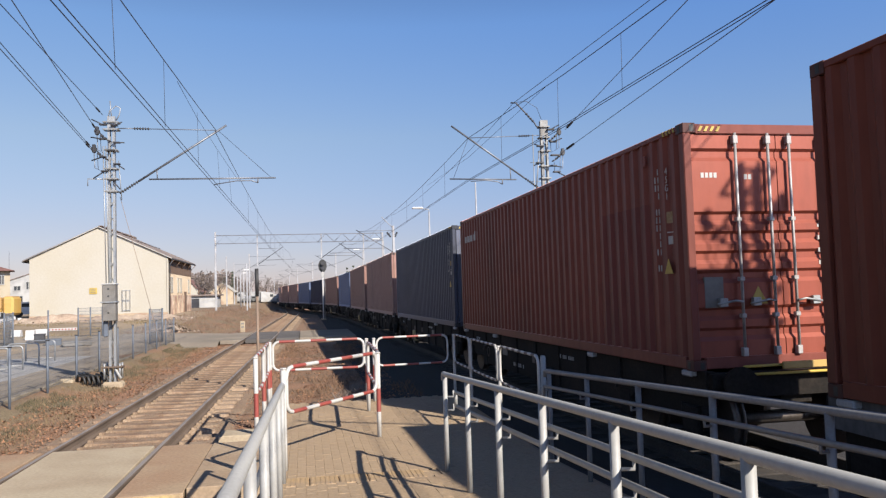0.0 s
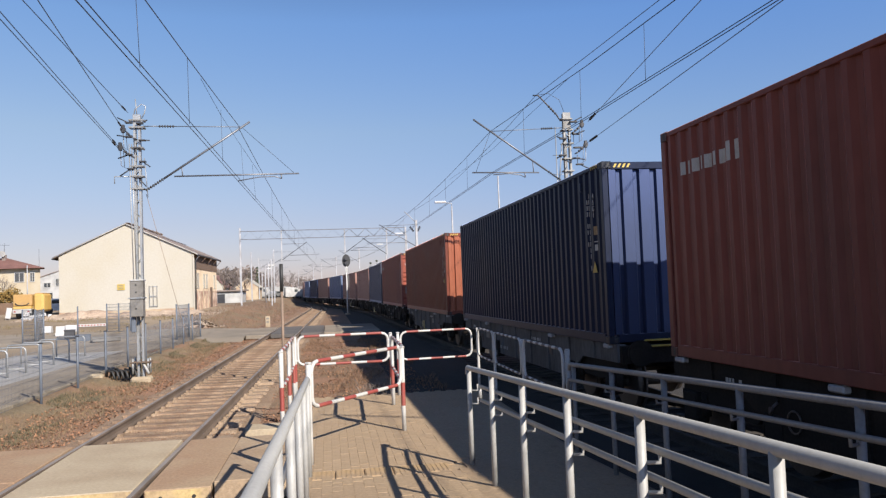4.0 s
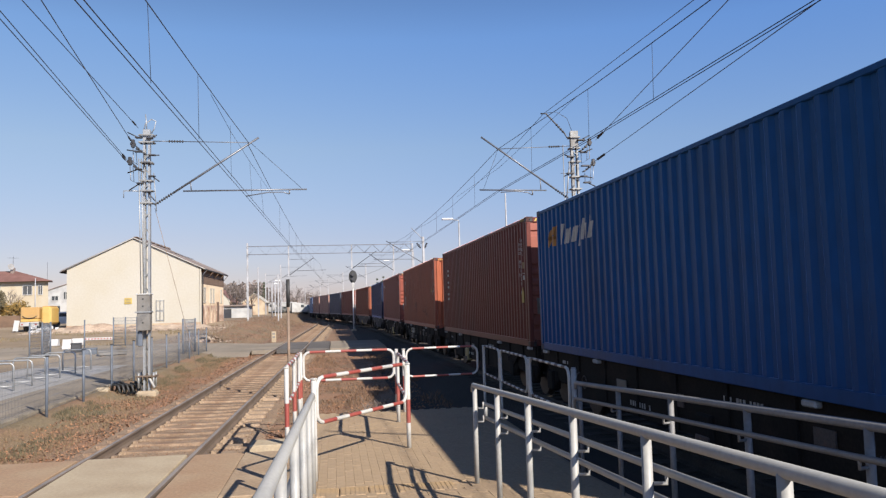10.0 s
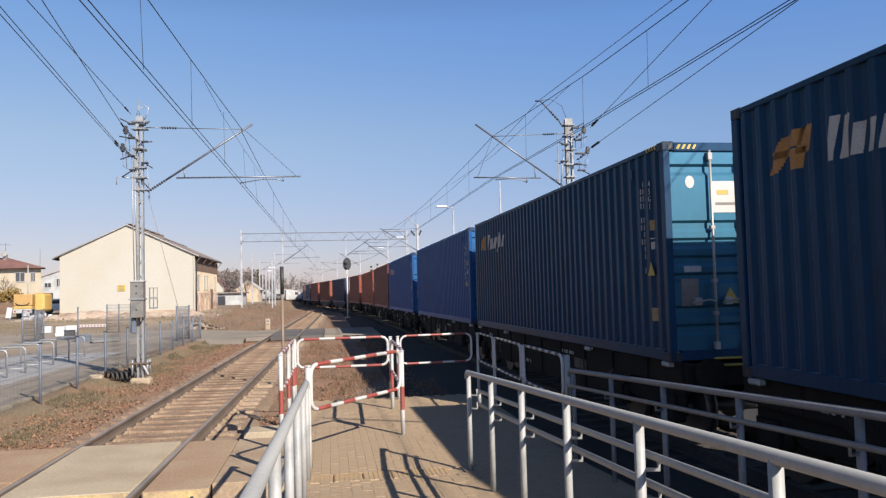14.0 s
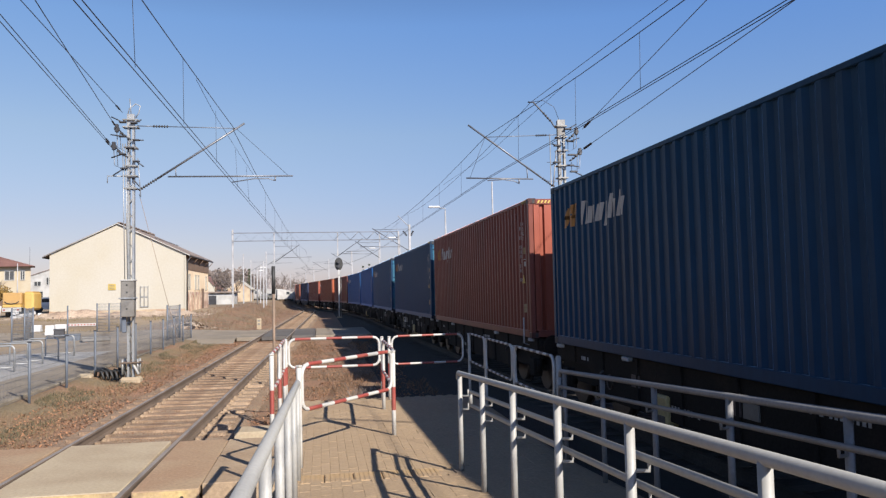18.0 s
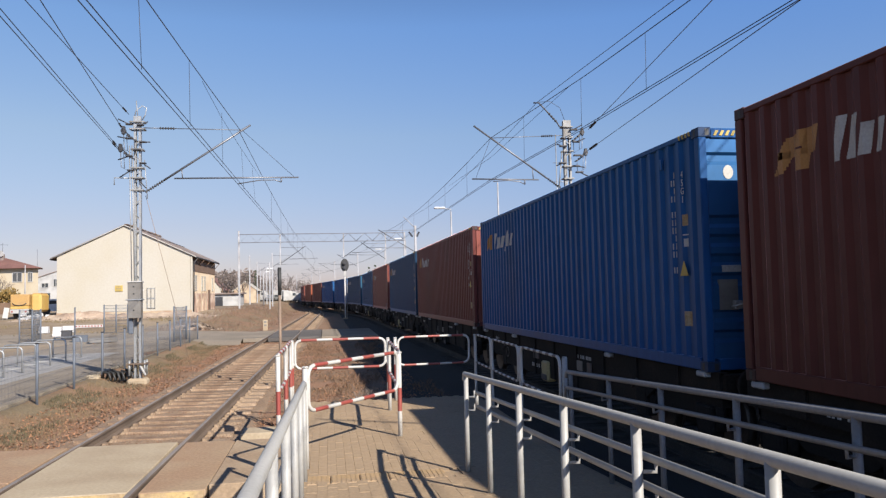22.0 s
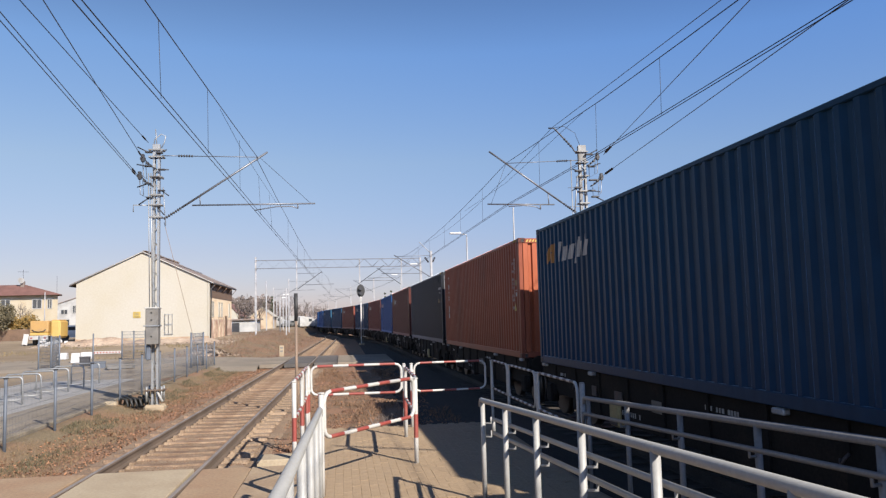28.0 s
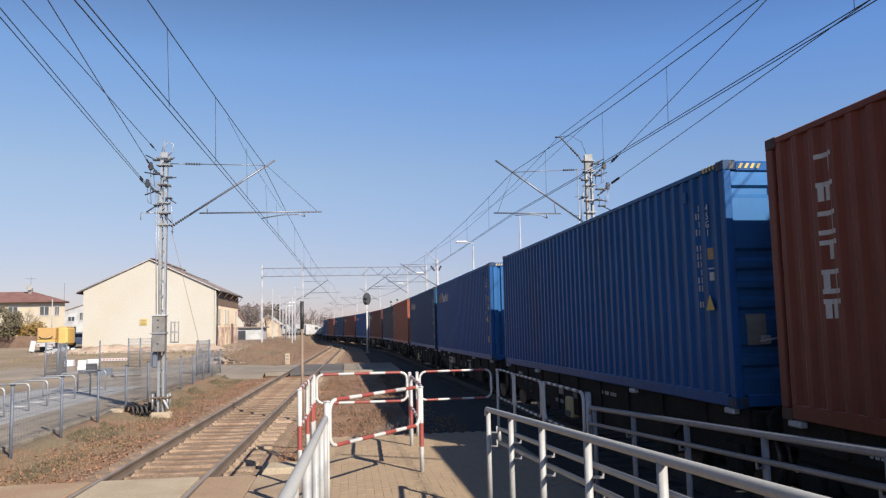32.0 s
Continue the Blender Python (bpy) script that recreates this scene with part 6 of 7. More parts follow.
def window(parent, x, y, z, w, h, face, frame="white_paint"):
    """A window in a wall that looks along face: '-y' or '+x'."""
    rot = 0 if face == "-y" else 90
    m = pose(x, y, z, 0, 0, rot)
    win = part("window", boxm(-w / 2, w / 2, -0.02, 0.10, 0, h), M["glass"], parent, "dark window", at=m)
    for a, b, c, d in ((-w / 2 - 0.06, w / 2 + 0.06, -0.08, 0.0), (-w / 2 - 0.06, w / 2 + 0.06, h, h + 0.08)):
        part("frame", boxm(a, b, -0.05, 0.1, c, d), M[frame], win)
    for a in (-w / 2 - 0.06, -0.03, w / 2):
        part("frame", boxm(a, a + 0.06, -0.05, 0.1, 0, h), M[frame], win)
    return win


def gable_house(name, label, x0, x1, y0, y1, zb, ze, zr, wall, roof, over=0.45, verge=0.12):
    ob = thing(name, label, "building")
    xm = (x0 + x1) / 2
    bm = bmesh.new()
    prism(bm, [(x0, zb - 0.6), (x1, zb - 0.6), (x1, ze), (xm, zr), (x0, ze)], y0, y1)
    part("wall", bm, M[wall], ob)
    k = (zr - ze) / (xm - x0)
    for s in (-1, 1):
        e = x0 - over if s < 0 else x1 + over
        ez = ze - k * over
        bm = bmesh.new()
        t = 0.11
        prism(bm, [(e, ez + 0.02), (xm, zr + 0.02), (xm, zr + 0.02 + t), (e, ez + 0.02 + t)], y0 - verge, y1 + 0.4)
        part("roof_slope", bm, M[roof], ob)
        part("gutter", tubem([(e, y0 - 0.1, ez), (e, y1 + 0.4, ez)], 0.07, 8), M["dark_steel"], ob)
    return ob


def build_buildings():
    b = gable_house("goods_shed", "long cream plastered railway building with a grey gable roof", -22.75, -11.75, 70, 84, 0.9, 5.92, 8.5, "plaster", "roof_grey", 0.5)
    part("bargeboard", tubem([(-23.25, 69.85, 5.72), (-17.25, 69.85, 8.56), (-11.25, 69.85, 5.72)], 0.045, 6), M["white_paint"], b, "thin pale verge board")
    part("plinth", boxm(-22.75, -11.65, 69.92, 70.0, 0.2, 1.1), M["plaster_worn"], b, "stained plinth")
    sg = part("sign", boxm(-18.0, -17.4, 69.93, 69.99, 2.85, 3.35), M["hazard_yellow"], b, "small yellow notice")
    for i in range(3):
        part("notice_bar", boxm(-17.92, -17.48, 69.92, 69.93, 2.95 + 0.13 * i, 3.0 + 0.13 * i), M["box_grey"], sg)
    v = part("shutter", boxm(-15.4, -14.7, 69.94, 70.0, 1.3, 3.1), M["plaster"], b, "pale boarded shutter with grey bars")
    for z in (1.33, 2.12, 2.2, 3.02):
        part("bar", boxm(-15.36, -14.74, 69.91, 69.95, z, z + 0.05), M["galv"], v)
    for x in (-15.38, -15.08, -14.76):
        part("bar", boxm(x, x + 0.05, 69.90, 69.95, 1.3, 3.1), M["old_galv"], v)
    part("side_wall", boxm(-11.7, -11.66, 70.02, 83.96, 2.55, 4.5), M["ochre_plaster"], b, "warm ochre plaster along the track side")
    part("side_base", boxm(-11.7, -11.64, 70.02, 83.96, 0.3, 2.55), M["bare_brick"], b, "worn lower wall showing brick")
    # dark strip laid where the eave's shade falls on the wall
    part("frieze", boxm(-11.7, -11.62, 70.02, 84.1, 4.5, 5.8), M["wood"], b, "dark band standing in for the eave's shade")
    part("corner_strip", boxm(-11.72, -11.6, 69.96, 70.35, 0.3, 5.8), M["plaster"], b)
    for y, w in ((72.0, 1.1), (75.6, 0.9), (77.2, 0.9), (82.2, 0.9)):
        window(b, -11.66, y, 2.85, w, 1.25, "+x", "plaster")
    part("side_door", boxm(-11.68, -11.58, 79.2, 80.4, 0.8, 2.9), M["wood"], b, "dark wooden door")
    for k in range(9):
        part("loose_board", boxm(-11.64, -11.6, 72.6 + 0.75 * k, 72.95 + 0.75 * k, 0.5 + 0.2 * (k % 3), 2.0 + 0.25 * (k % 4), 0.01), M["plaster_worn" if k % 2 else "bare_brick"], b)
    part("downpipe", tubem([(-11.25, 70.3, 5.6), (-11.5, 70.3, 5.2), (-11.55, 70.3, 0.6)], 0.06, 6), M["dark_steel"], b)
    for y in (70.5, 74, 77.5, 81, 83.9):
        part("eave_bracket", tubem([(-11.64, y, 5.1), (-11.2, y, 5.6)], 0.03, 6), M["wood"], b)
    rng = random.Random(15)
    for k in range(26):
        if k in (5, 6, 13, 19):
            continue
        y = 70.3 + k * 0.54
        part("ridge_tile", boxm(-17.36, -17.04, y, y + 0.5, 8.6 + rng.uniform(-0.03, 0.03), 8.73 + rng.uniform(-0.02, 0.04), 0.03), M["roof_grey" if k % 3 else "wood"], b)
    for k in range(7):
        y = 72 + 1.7 * k
        part("snow_guard", tubem([(-14.6, y, 7.46), (-14.6, y + 1.2, 7.46)], 0.03, 5), M["dark_steel"], b)

    h = thing("house", "yellow plastered house with a red hipped roof", "house")
    part("wall", prism(bmesh.new(), [(-48, 95), (-32.9, 95), (-34.3, 98.5), (-48, 98.5)], 0.4, 6.05, "z"), M["plaster_yellow"], h)
    bm = bmesh.new()
    A = [bm.verts.new(p) for p in ((-48.7, 94.3, 6.0), (-32.2, 94.3, 6.0), (-33.7, 98.8, 6.0), (-48.7, 98.8, 6.0))]
    Bq = [bm.verts.new(p) for p in ((-43, 97, 7.35), (-37.2, 97, 7.35))]
    for f in ((A[0], A[1], Bq[1], Bq[0]), (A[1], A[2], Bq[1]), (A[2], A[3], Bq[0], Bq[1]), (A[3], A[0], Bq[0]), (A[3], A[2], A[1], A[0])):
        bm.faces.new(f)
    rf = part("roof", bm, M["roof_red"], h, "red tiled hipped roof")
    part("chimney", boxm(-37.6, -37.2, 96.4, 96.9, 6.9, 7.75, 0.03), M["roof_grey"], rf, "short dark chimney")
    part("aerial", tubem([(-37.4, 96.7, 7.7), (-37.4, 96.7, 9.1)], 0.02, 5), M["dark_steel"], rf)
    part("aerial_bar", tubem([(-38.0, 96.7, 8.9), (-36.8, 96.7, 8.85)], 0.015, 5), M["dark_steel"], rf)
    part("aerial", tubem([(-33.6, 96.7, 6.2), (-33.6, 96.7, 8.3)], 0.016, 5), M["dark_steel"], rf)
    for x, w in ((-35.15, 0.95), (-33.75, 0.4), (-38.6, 0.95), (-41.5, 0.95)):
        window(h, x, 94.98, 4.5, w, 1.0, "-y")
    g = gable_house("house", "white plastered house with a low grey roof", -41.5, -31.0, 112, 122, 0.8, 4.5, 6.2, "white_paint", "roof_grey", 0.3)
    for x, z, w, hh in ((-37.65, 2.3, 0.83, 0.95), (-37.9, 4.05, 0.8, 0.55), (-36.5, 4.2, 0.5, 0.95)):
        window(g, x, 111.98, z, w, hh, "-y", "white_paint")
    hut = thing("shed", "low white flat-roofed shed beyond the railway building", "shed")
    part("wall", boxm(-15.4, -11.8, 110, 114, 0.5, 2.55), M["white_paint"], hut)
    part("roof", boxm(-15.9, -11.4, 109.6, 114.4, 2.55, 2.75, 0.02), M["roof_grey"], hut)
    part("door", boxm(-15.2, -14.2, 109.95, 110.0, 0.6, 2.2), M["dark_steel"], hut)
    gable_house("house", "distant orange plastered house with a pale roof", -17.3, -13.2, 150, 158, 1.2, 3.4, 5.0, "plaster_worn", "plaster", 0.3)
    part("dish", tube(bmesh.new(), [(-37.4, 96.1, 7.82), (-37.4, 96.3, 7.87)], [0.36, 0.16], 14), M["white_paint"], rf, "white satellite dish")
    for (x0, x1, y, z) in ((-60, -52, 120, 5), (-75, -64, 140, 6), (-27, -22, 170, 4)):
        gable_house("house", "distant pale house with a dark roof", x0, x1, y, y + 10, 1.0, z, z + 2.4, "plaster", "roof_red")


def build_vehicles():
    t = thing("tipper_truck", "yellow and ochre lorry with a hopper parked by the houses", "lorry", pose(-24.76, 68.5, 0.68) @ Matrix.Scale(0.913, 4))
    part("body", boxm(-1.25, 0.35, 0, 4.5, 1.2, 2.28, 0.08), M["ochre_paint"], t, "dusty ochre box body")
    part("lower_panel", boxm(-1.22, 0.32, -0.02, 0.6, 0.95, 1.2, 0.03), M["yellow_paint"], t)
    part("trim", tubem([(-1.05, -0.02, 1.48), (-0.85, -0.03, 1.33), (-0.45, -0.035, 1.26), (-0.05, -0.03, 1.33), (0.15, -0.02, 1.48)], 0.045, 6), M["black"], t, "curved black trim")
    hp = part("hopper", boxm(0.40, 1.32, 0.2, 2.4, 0.65, 2.32, 0.18), M["yellow_paint"], t, "rounded yellow hopper")
    part("rim", boxm(0.52, 1.2, 0.35, 2.2, 2.28, 2.36, 0.03), M["ochre_paint"], hp)
    part("bumper", boxm(-1.25, 0.35, -0.08, 0.1, 0.55, 0.93, 0.03), M["white_paint"], t, "white bumper")
    for x in (-1.05, 0.12):
        part("lamp", boxm(x - 0.08, x + 0.08, -0.1, -0.07, 0.66, 0.8), M["barrier_red"], t, "red rear lamp")
    for x in (-1.0, 0.1, 1.0):
        w = part("wheel", tubem([(x - 0.14, 0.9, 0.45), (x + 0.14, 0.9, 0.45)], 0.45, 16), M["black"], t)
        part("rim", tubem([(x - 0.15, 0.9, 0.45), (x + 0.15, 0.9, 0.45)], 0.22, 12), M["box_grey"], w)

    def car(x, y, rz, mat, label, van=False):
        c = thing("van" if van else "car", label, "van" if van else "car", pose(x, y, ground_z(x, y), 0, 0, rz), group="parked cars")
        bm = bmesh.new()
        if van:
            prism(bm, [(-2.4, 0.35), (2.3, 0.35), (2.4, 1.0), (1.9, 1.25), (1.35, 2.2), (1.1, 2.35), (-2.35, 2.4)], -0.95, 0.95)
            part("side_glass", boxm(0.75, 1.45, -0.96, 0.96, 1.35, 1.95, 0.02), M["glass"], c, "dark windows")
        else:
            prism(bm, [(-2.1, 0.3), (2.1, 0.3), (2.15, 0.75), (1.2, 0.9), (0.6, 1.4), (-1.2, 1.42), (-1.9, 0.95), (-2.15, 0.8)], -0.85, 0.85)
            part("side_glass", boxm(-1.1, 0.6, -0.86, 0.86, 0.95, 1.3, 0.02), M["glass"], c, "dark windows")
        part("body", bm, mat, c)
        for wx in (-1.3, 1.3):
            for wy in (-0.8, 0.8):
                part("wheel", tubem([(wx, wy - 0.1, 0.32), (wx, wy + 0.1, 0.32)], 0.32, 14), M["black"], c)
        return c
    rng = random.Random(8)
    cols = [M["white_paint"], M["white_paint"], M["box_grey"], M["white_paint"], M["galv"], M["white_paint"], M["white_paint"], M["roof_red"]]
    names = ["white", "white", "grey", "white", "silver", "white", "white", "red"]
    for i in range(12):
        k = i % 8
        van = i % 3 != 1
        car(-14.5 + i * 0.68 + (i % 3) * 0.25, 172 + (i % 4) * 7.0, rng.uniform(-25, 25) + (90 if i % 3 else 0), cols[k], "%s %s parked beyond the tracks" % (names[k], "van" if van else "car"), van)
    car(-24.9, 78, 20, M["car_white"], "white car parked beside the railway building")
    for i, (x, y, w, h) in enumerate(((-16.95, 50, 0.52, 0.46), (-15.05, 46.5, 0.46, 0.62), (-15.56, 50, 0.66, 0.47))):
        bb = thing("road_block", "white plastic road works block on the dirt", "block", pose(x, y, ground_z(x, y)), group="road works blocks")
        bm = bmesh.new()
        prism(bm, [(-0.25, 0), (0.25, 0), (0.16, 0.3), (0.1, h), (-0.1, h), (-0.16, 0.3)], -w / 2, w / 2, "x")
        part("body", bm, M["block_white"], bb)
        part("base", boxm(-w / 2 - 0.05, w / 2 + 0.05, -0.28, 0.28, -0.05, 0.08, 0.02), M["box_grey"], bb, "grey rubber base")
    sb = thing("sign_board", "small white sign board leaning in the dirt yard", "sign", pose(-26.3, 68.5, ground_z(-26.3, 68.5), -12, 8, 15))
    part("board", boxm(-0.2, 0.2, -0.02, 0.02, 0.1, 1.0, 0.01), M["white_paint"], sb)
    for x in (-0.14, 0.14):
        part("leg", boxm(x - 0.02, x + 0.02, 0.02, 0.06, -0.1, 0.9), M["box_grey"], sb)
    tp = thing("road_works_barrier", "low white board with red squares on the dirt", "barrier", pose(-15.84, 55, ground_z(-15.8, 55)))
    bd = part("board", boxm(-0.9, 0.9, -0.03, 0.03, 0.02, 0.2, 0.01), M["barrier_white"], tp)
    for k in range(9):
        part("red_square", boxm(-0.84 + k * 0.2, -0.75 + k * 0.2, -0.035, -0.03, 0.06, 0.16), M["barrier_red"], bd)
    for x in (-0.8, 0.8):
        part("foot", boxm(x - 0.05, x + 0.05, -0.2, 0.2, -0.1, 0.03), M["box_grey"], tp)
    rng = random.Random(33)
    rh = thing("rubble_heap", "heap of broken white concrete beside the lorry", "rubble", pose(-23.2, 66.3, ground_z(-23.2, 66.3)))
    for k in range(16):
        w, d, hh = rng.uniform(0.2, 0.5), rng.uniform(0.15, 0.4), rng.uniform(0.12, 0.3)
        part("lump", boxm(-w / 2, w / 2, -d / 2, d / 2, -0.05, hh, 0.04), M["block_white"], rh, at=pose(rng.uniform(-1.1, 1.0), rng.uniform(-0.4, 0.4), 0.18 * (k % 3), rng.uniform(-15, 15), rng.uniform(-15, 15), rng.uniform(0, 180)))
    yw = thing("garden_wall", "dark brown garden wall below a clipped hedge", "wall")
    part("wall", boxm(-48, -29.8, 82, 82.3, 0.2, 2.1), M["wood"], yw)


# ---- plants ----
def leaf_mat(name, c1, c2):
    m = bpy.data.materials.new(name)
    m.use_nodes = True
    nt = m.node_tree
    b = nt.nodes["Principled BSDF"]
    gi, rp = nt.nodes.new("ShaderNodeNewGeometry"), nt.nodes.new("ShaderNodeValToRGB")
    rp.color_ramp.elements[0].color, rp.color_ramp.elements[1].color = (*c1, 1), (*c2, 1)
    nt.links.new(gi.outputs["Random Per Island"], rp.inputs["Fac"])
    nt.links.new(rp.outputs["Color"], b.inputs["Base Color"])
    b.inputs["Roughness"].default_value = 0.9
    return m


def blades(n, place, size, mat, name, label, seed, lean=0.6, thick=1.0):
    """Many thin blades; place(rng) gives a foot or None."""
    rng = random.Random(seed)
    vs, fs = [], []
    while len(fs) < n:
        p = place(rng)
        if p is None:
            continue
        x, y, z = p
        h = size * rng.uniform(0.5, 1.4)
        a = rng.uniform(0, 2 * math.pi)
        w = thick * h * rng.uniform(0.025, 0.06) + 0.002
        dx, dy = math.cos(a) * w, math.sin(a) * w
        lx, ly = rng.uniform(-lean, lean) * h, rng.uniform(-lean, lean) * h
        i = len(vs)
        vs += [(x - dx, y - dy, z - 0.02), (x + dx, y + dy, z - 0.02), (x + lx * 0.5 + dx * 0.6, y + ly * 0.5 + dy * 0.6, z + h * 0.6), (x + lx, y + ly, z + h)]
        fs += [(i, i + 1, i + 2), (i, i + 2, i + 3)]
    me = bpy.data.meshes.new(name)
    me.from_pydata(vs, [], fs)
    me.materials.append(mat)
    return tagged(new(name, me), label, "grass", kind="stuff")


def bare_tree(x, y, h, seed, label, mat, twigs=True):
    rng = random.Random(seed)
    z0 = ground_z(x, y)
    ob = thing("tree", label, "tree", pose(x, y, z0), group="trees in the distance")
    bm = bmesh.new()
    tube(bm, [(0, 0, -0.2), (0.1, 0, h * 0.25), (0, 0.1, h * 0.45)], [h * 0.03, h * 0.022, h * 0.016], 7)
    part("trunk", bm, M["wood"], ob)
    bm = bmesh.new()

    def grow(p, d, l, r, k):
        q = p + d * l
        tube(bm, [p, p.lerp(q, 0.5) + Vector((rng.uniform(-1, 1), rng.uniform(-1, 1), 0)) * l * 0.08, q], [r, r * 0.8, r * 0.6], 4)
        if k == 0:
            return
        for _ in range(3 if k > 1 else 4):
            e = (d + Vector((rng.uniform(-1, 1), rng.uniform(-1, 1), rng.uniform(-0.3, 0.7))) * 0.75).normalized()
            grow(p.lerp(q, rng.uniform(0.5, 1.0)), e, l * rng.uniform(0.55, 0.8), r * 0.6, k - 1)
    for _ in range(5):
        grow(Vector((0, 0, h * rng.uniform(0.2, 0.45))), Vector((rng.uniform(-0.7, 0.7), rng.uniform(-0.7, 0.7), 1)).normalized(), h * 0.26, h * 0.009, 3)
    part("crown", bm, mat, ob, "bare grey-brown branches")
    return ob


def clump(rng, vs, fs, c, r, n, s):
    for _ in range(n):
        d = Vector((rng.gauss(0, 1), rng.gauss(0, 1), rng.gauss(0, 0.7)))
        d = d.normalized() * r * rng.uniform(0.4, 1.05)
        p = Vector(c) + d
        a = Vector((rng.uniform(-1, 1), rng.uniform(-1, 1), rng.uniform(-1, 1))).normalized() * s
        b = a.orthogonal().normalized() * s * 0.5
        i = len(vs)
        vs += [tuple(p - a), tuple(p + b), tuple(p + a), tuple(p - b)]
        fs += [(i, i + 1, i + 2, i + 3)]


def leafy(name, label, cat, spots, seed, mat, s, n, kind="stuff"):
    rng = random.Random(seed)
    vs, fs = [], []
    for c, r in spots:
        clump(rng, vs, fs, c, r, n, s)
    me = bpy.data.meshes.new(name)
    me.from_pydata(vs, [], fs)
    me.materials.append(mat)
    return tagged(new(name, me), label, cat, kind=kind)


def dirt_bank(x0, x1, y, half, top, seed):
    """A low uneven heap of pale dirt."""
    bm = bmesh.new()
    nx, ny = 70, 10
    g = []
    for i in range(nx + 1):
        row = []
        for k in range(ny + 1):
            x, v = x0 + (x1 - x0) * i / nx, 2 * k / ny - 1
            e = min(1, 6 * min(i, nx - i) / nx)
            hh = top * e * (1 - v * v) * max(0.1, 0.65 + 0.9 * noise.noise((x * 0.5, v, seed)) + 0.4 * noise.noise((x * 1.9, v * 2, seed)))
            row.append(bm.verts.new((x, y + v * half + 0.3 * noise.noise((x * 0.3, seed, 0)), ground_z(x, y + v * half) - 0.03 + hh)))
        g.append(row)
    for i in range(nx):
        for k in range(ny):
            bm.faces.new((g[i][k], g[i + 1][k], g[i + 1][k + 1], g[i][k + 1])).smooth = True
    return solid("dirt_heap", bm, M["pale_dirt"], "low heap of pale dirt before the railway building", "dirt", kind="structure")


def build_plants():
    dirt_bank(-25, -9.5, 66.6, 1.9, 0.55, 3)
    dirt_bank(-10.0, -7.4, 51.5, 0.9, 0.4, 5)
    dry = leaf_mat("dry_grass_blades", (0.202, 0.147, 0.076), (0.101, 0.084, 0.042))
    rust = leaf_mat("dead_stalks", (0.19, 0.108, 0.063), (0.105, 0.066, 0.041))
    bankg = leaf_mat("bank_grass", (0.20, 0.138, 0.078), (0.11, 0.080, 0.046))
    weedy = leaf_mat("dead_weeds_bank", (0.178, 0.108, 0.073), (0.10, 0.066, 0.047))
    twig = leaf_mat("grey_twigs", (0.155, 0.125, 0.11), (0.09, 0.073, 0.066))
    hedge = leaf_mat("autumn_hedge_leaves", (0.22, 0.125, 0.03), (0.11, 0.085, 0.028))
    pine = leaf_mat("dark_conifer", (0.029, 0.042, 0.025), (0.050, 0.059, 0.034))

    def bank(r):
        y = r.uniform(8, 44)
        x = r.uniform(-6.15, -4.6)
        return (x, y, ground_z(x, y)) if noise.noise((x * 0.8, y * 0.5, 1)) > -0.25 else None
    blades(30000, bank, 0.06, bankg, "dry_grass", "short dry grass on the bank beside the track", 1)

    olive = leaf_mat("olive_grass", (0.095, 0.082, 0.045), (0.055, 0.048, 0.028))

    def tufts(r):
        y = r.uniform(8, 44)
        x = -6.1 + 1.1 * r.random() ** 1.6
        return (x, y, ground_z(x, y)) if noise.noise((x * 1.1, y * 0.45, 12)) > 0.05 else None
    blades(16000, tufts, 0.075, olive, "dry_grass", "darker tufts of grass below the fence", 8)

    def weeds(r):
        y = r.uniform(14.4, 38)
        x = r.uniform(-1.2, 2.6)
        return (x, y, ground_z(x, y)) if noise.noise((x * 0.9, y * 0.4, 5)) > 0.12 else None
    blades(9000, weeds, 0.10, rust, "dead_weeds", "dead brown weeds between the tracks", 2, 0.9, 0.35)

    litter = leaf_mat("fallen_leaves", (0.33, 0.165, 0.088), (0.085, 0.054, 0.036))

    def fallen(r):
        if r.random() < 0.62:
            y = 8 + 34 * r.random() ** 1.3
            x = left_line(y) - r.uniform(1.35, 3.1)
        else:
            y = 14.3 + 22 * r.random() ** 1.3
            x = r.uniform(left_line(y) + 1.4, 2.3)
        return (x, y, ground_z(x, y)) if noise.noise((x * 1.3, y * 0.6, 21)) > -0.3 else None
    rng = random.Random(77)
    vs, fs = [], []
    while len(fs) < 15000:
        p = fallen(rng)
        if p is None:
            continue
        x, y, z = p
        q, a, i = rng.uniform(0.014, 0.040), rng.uniform(0, 2 * math.pi), len(vs)
        cx, cy = math.cos(a) * q, math.sin(a) * q
        vs += [(x - cx, y - cy, z + 0.012), (x + 0.6 * cy, y - 0.6 * cx, z + rng.uniform(0.012, 0.04)), (x + cx, y + cy, z + rng.uniform(0.012, 0.05)), (x - 0.6 * cy, y + 0.6 * cx, z + rng.uniform(0.012, 0.035))]
        fs.append((i, i + 1, i + 2, i + 3))
    me = bpy.data.meshes.new("leaf_litter")
    me.from_pydata(vs, [], fs)
    me.materials.append(litter)
    tagged(new("leaf_litter", me), "curled rusty-brown fallen leaves on the track banks", "leaves", kind="stuff")

    def thicket(r):
        x, y = r.gauss(1.0, 0.22), r.gauss(17.2, 0.8)
        return (x, y, ground_z(x, y))
    blades(220, thicket, 0.2, twig, "dead_bush", "dead twiggy bush at the platform end", 3, 0.8, 0.25)

    def slope(r):
        y = r.uniform(49, 118)
        x = left_line(y) - r.uniform(2.0, 8.5)
        return (x, y, ground_z(x, y)) if noise.noise((x * 0.35, y * 0.2, 3)) > -0.3 else None
    blades(12000, slope, 0.2, weedy, "dead_weeds", "tall dead brown weeds on the bank", 4, 0.7)

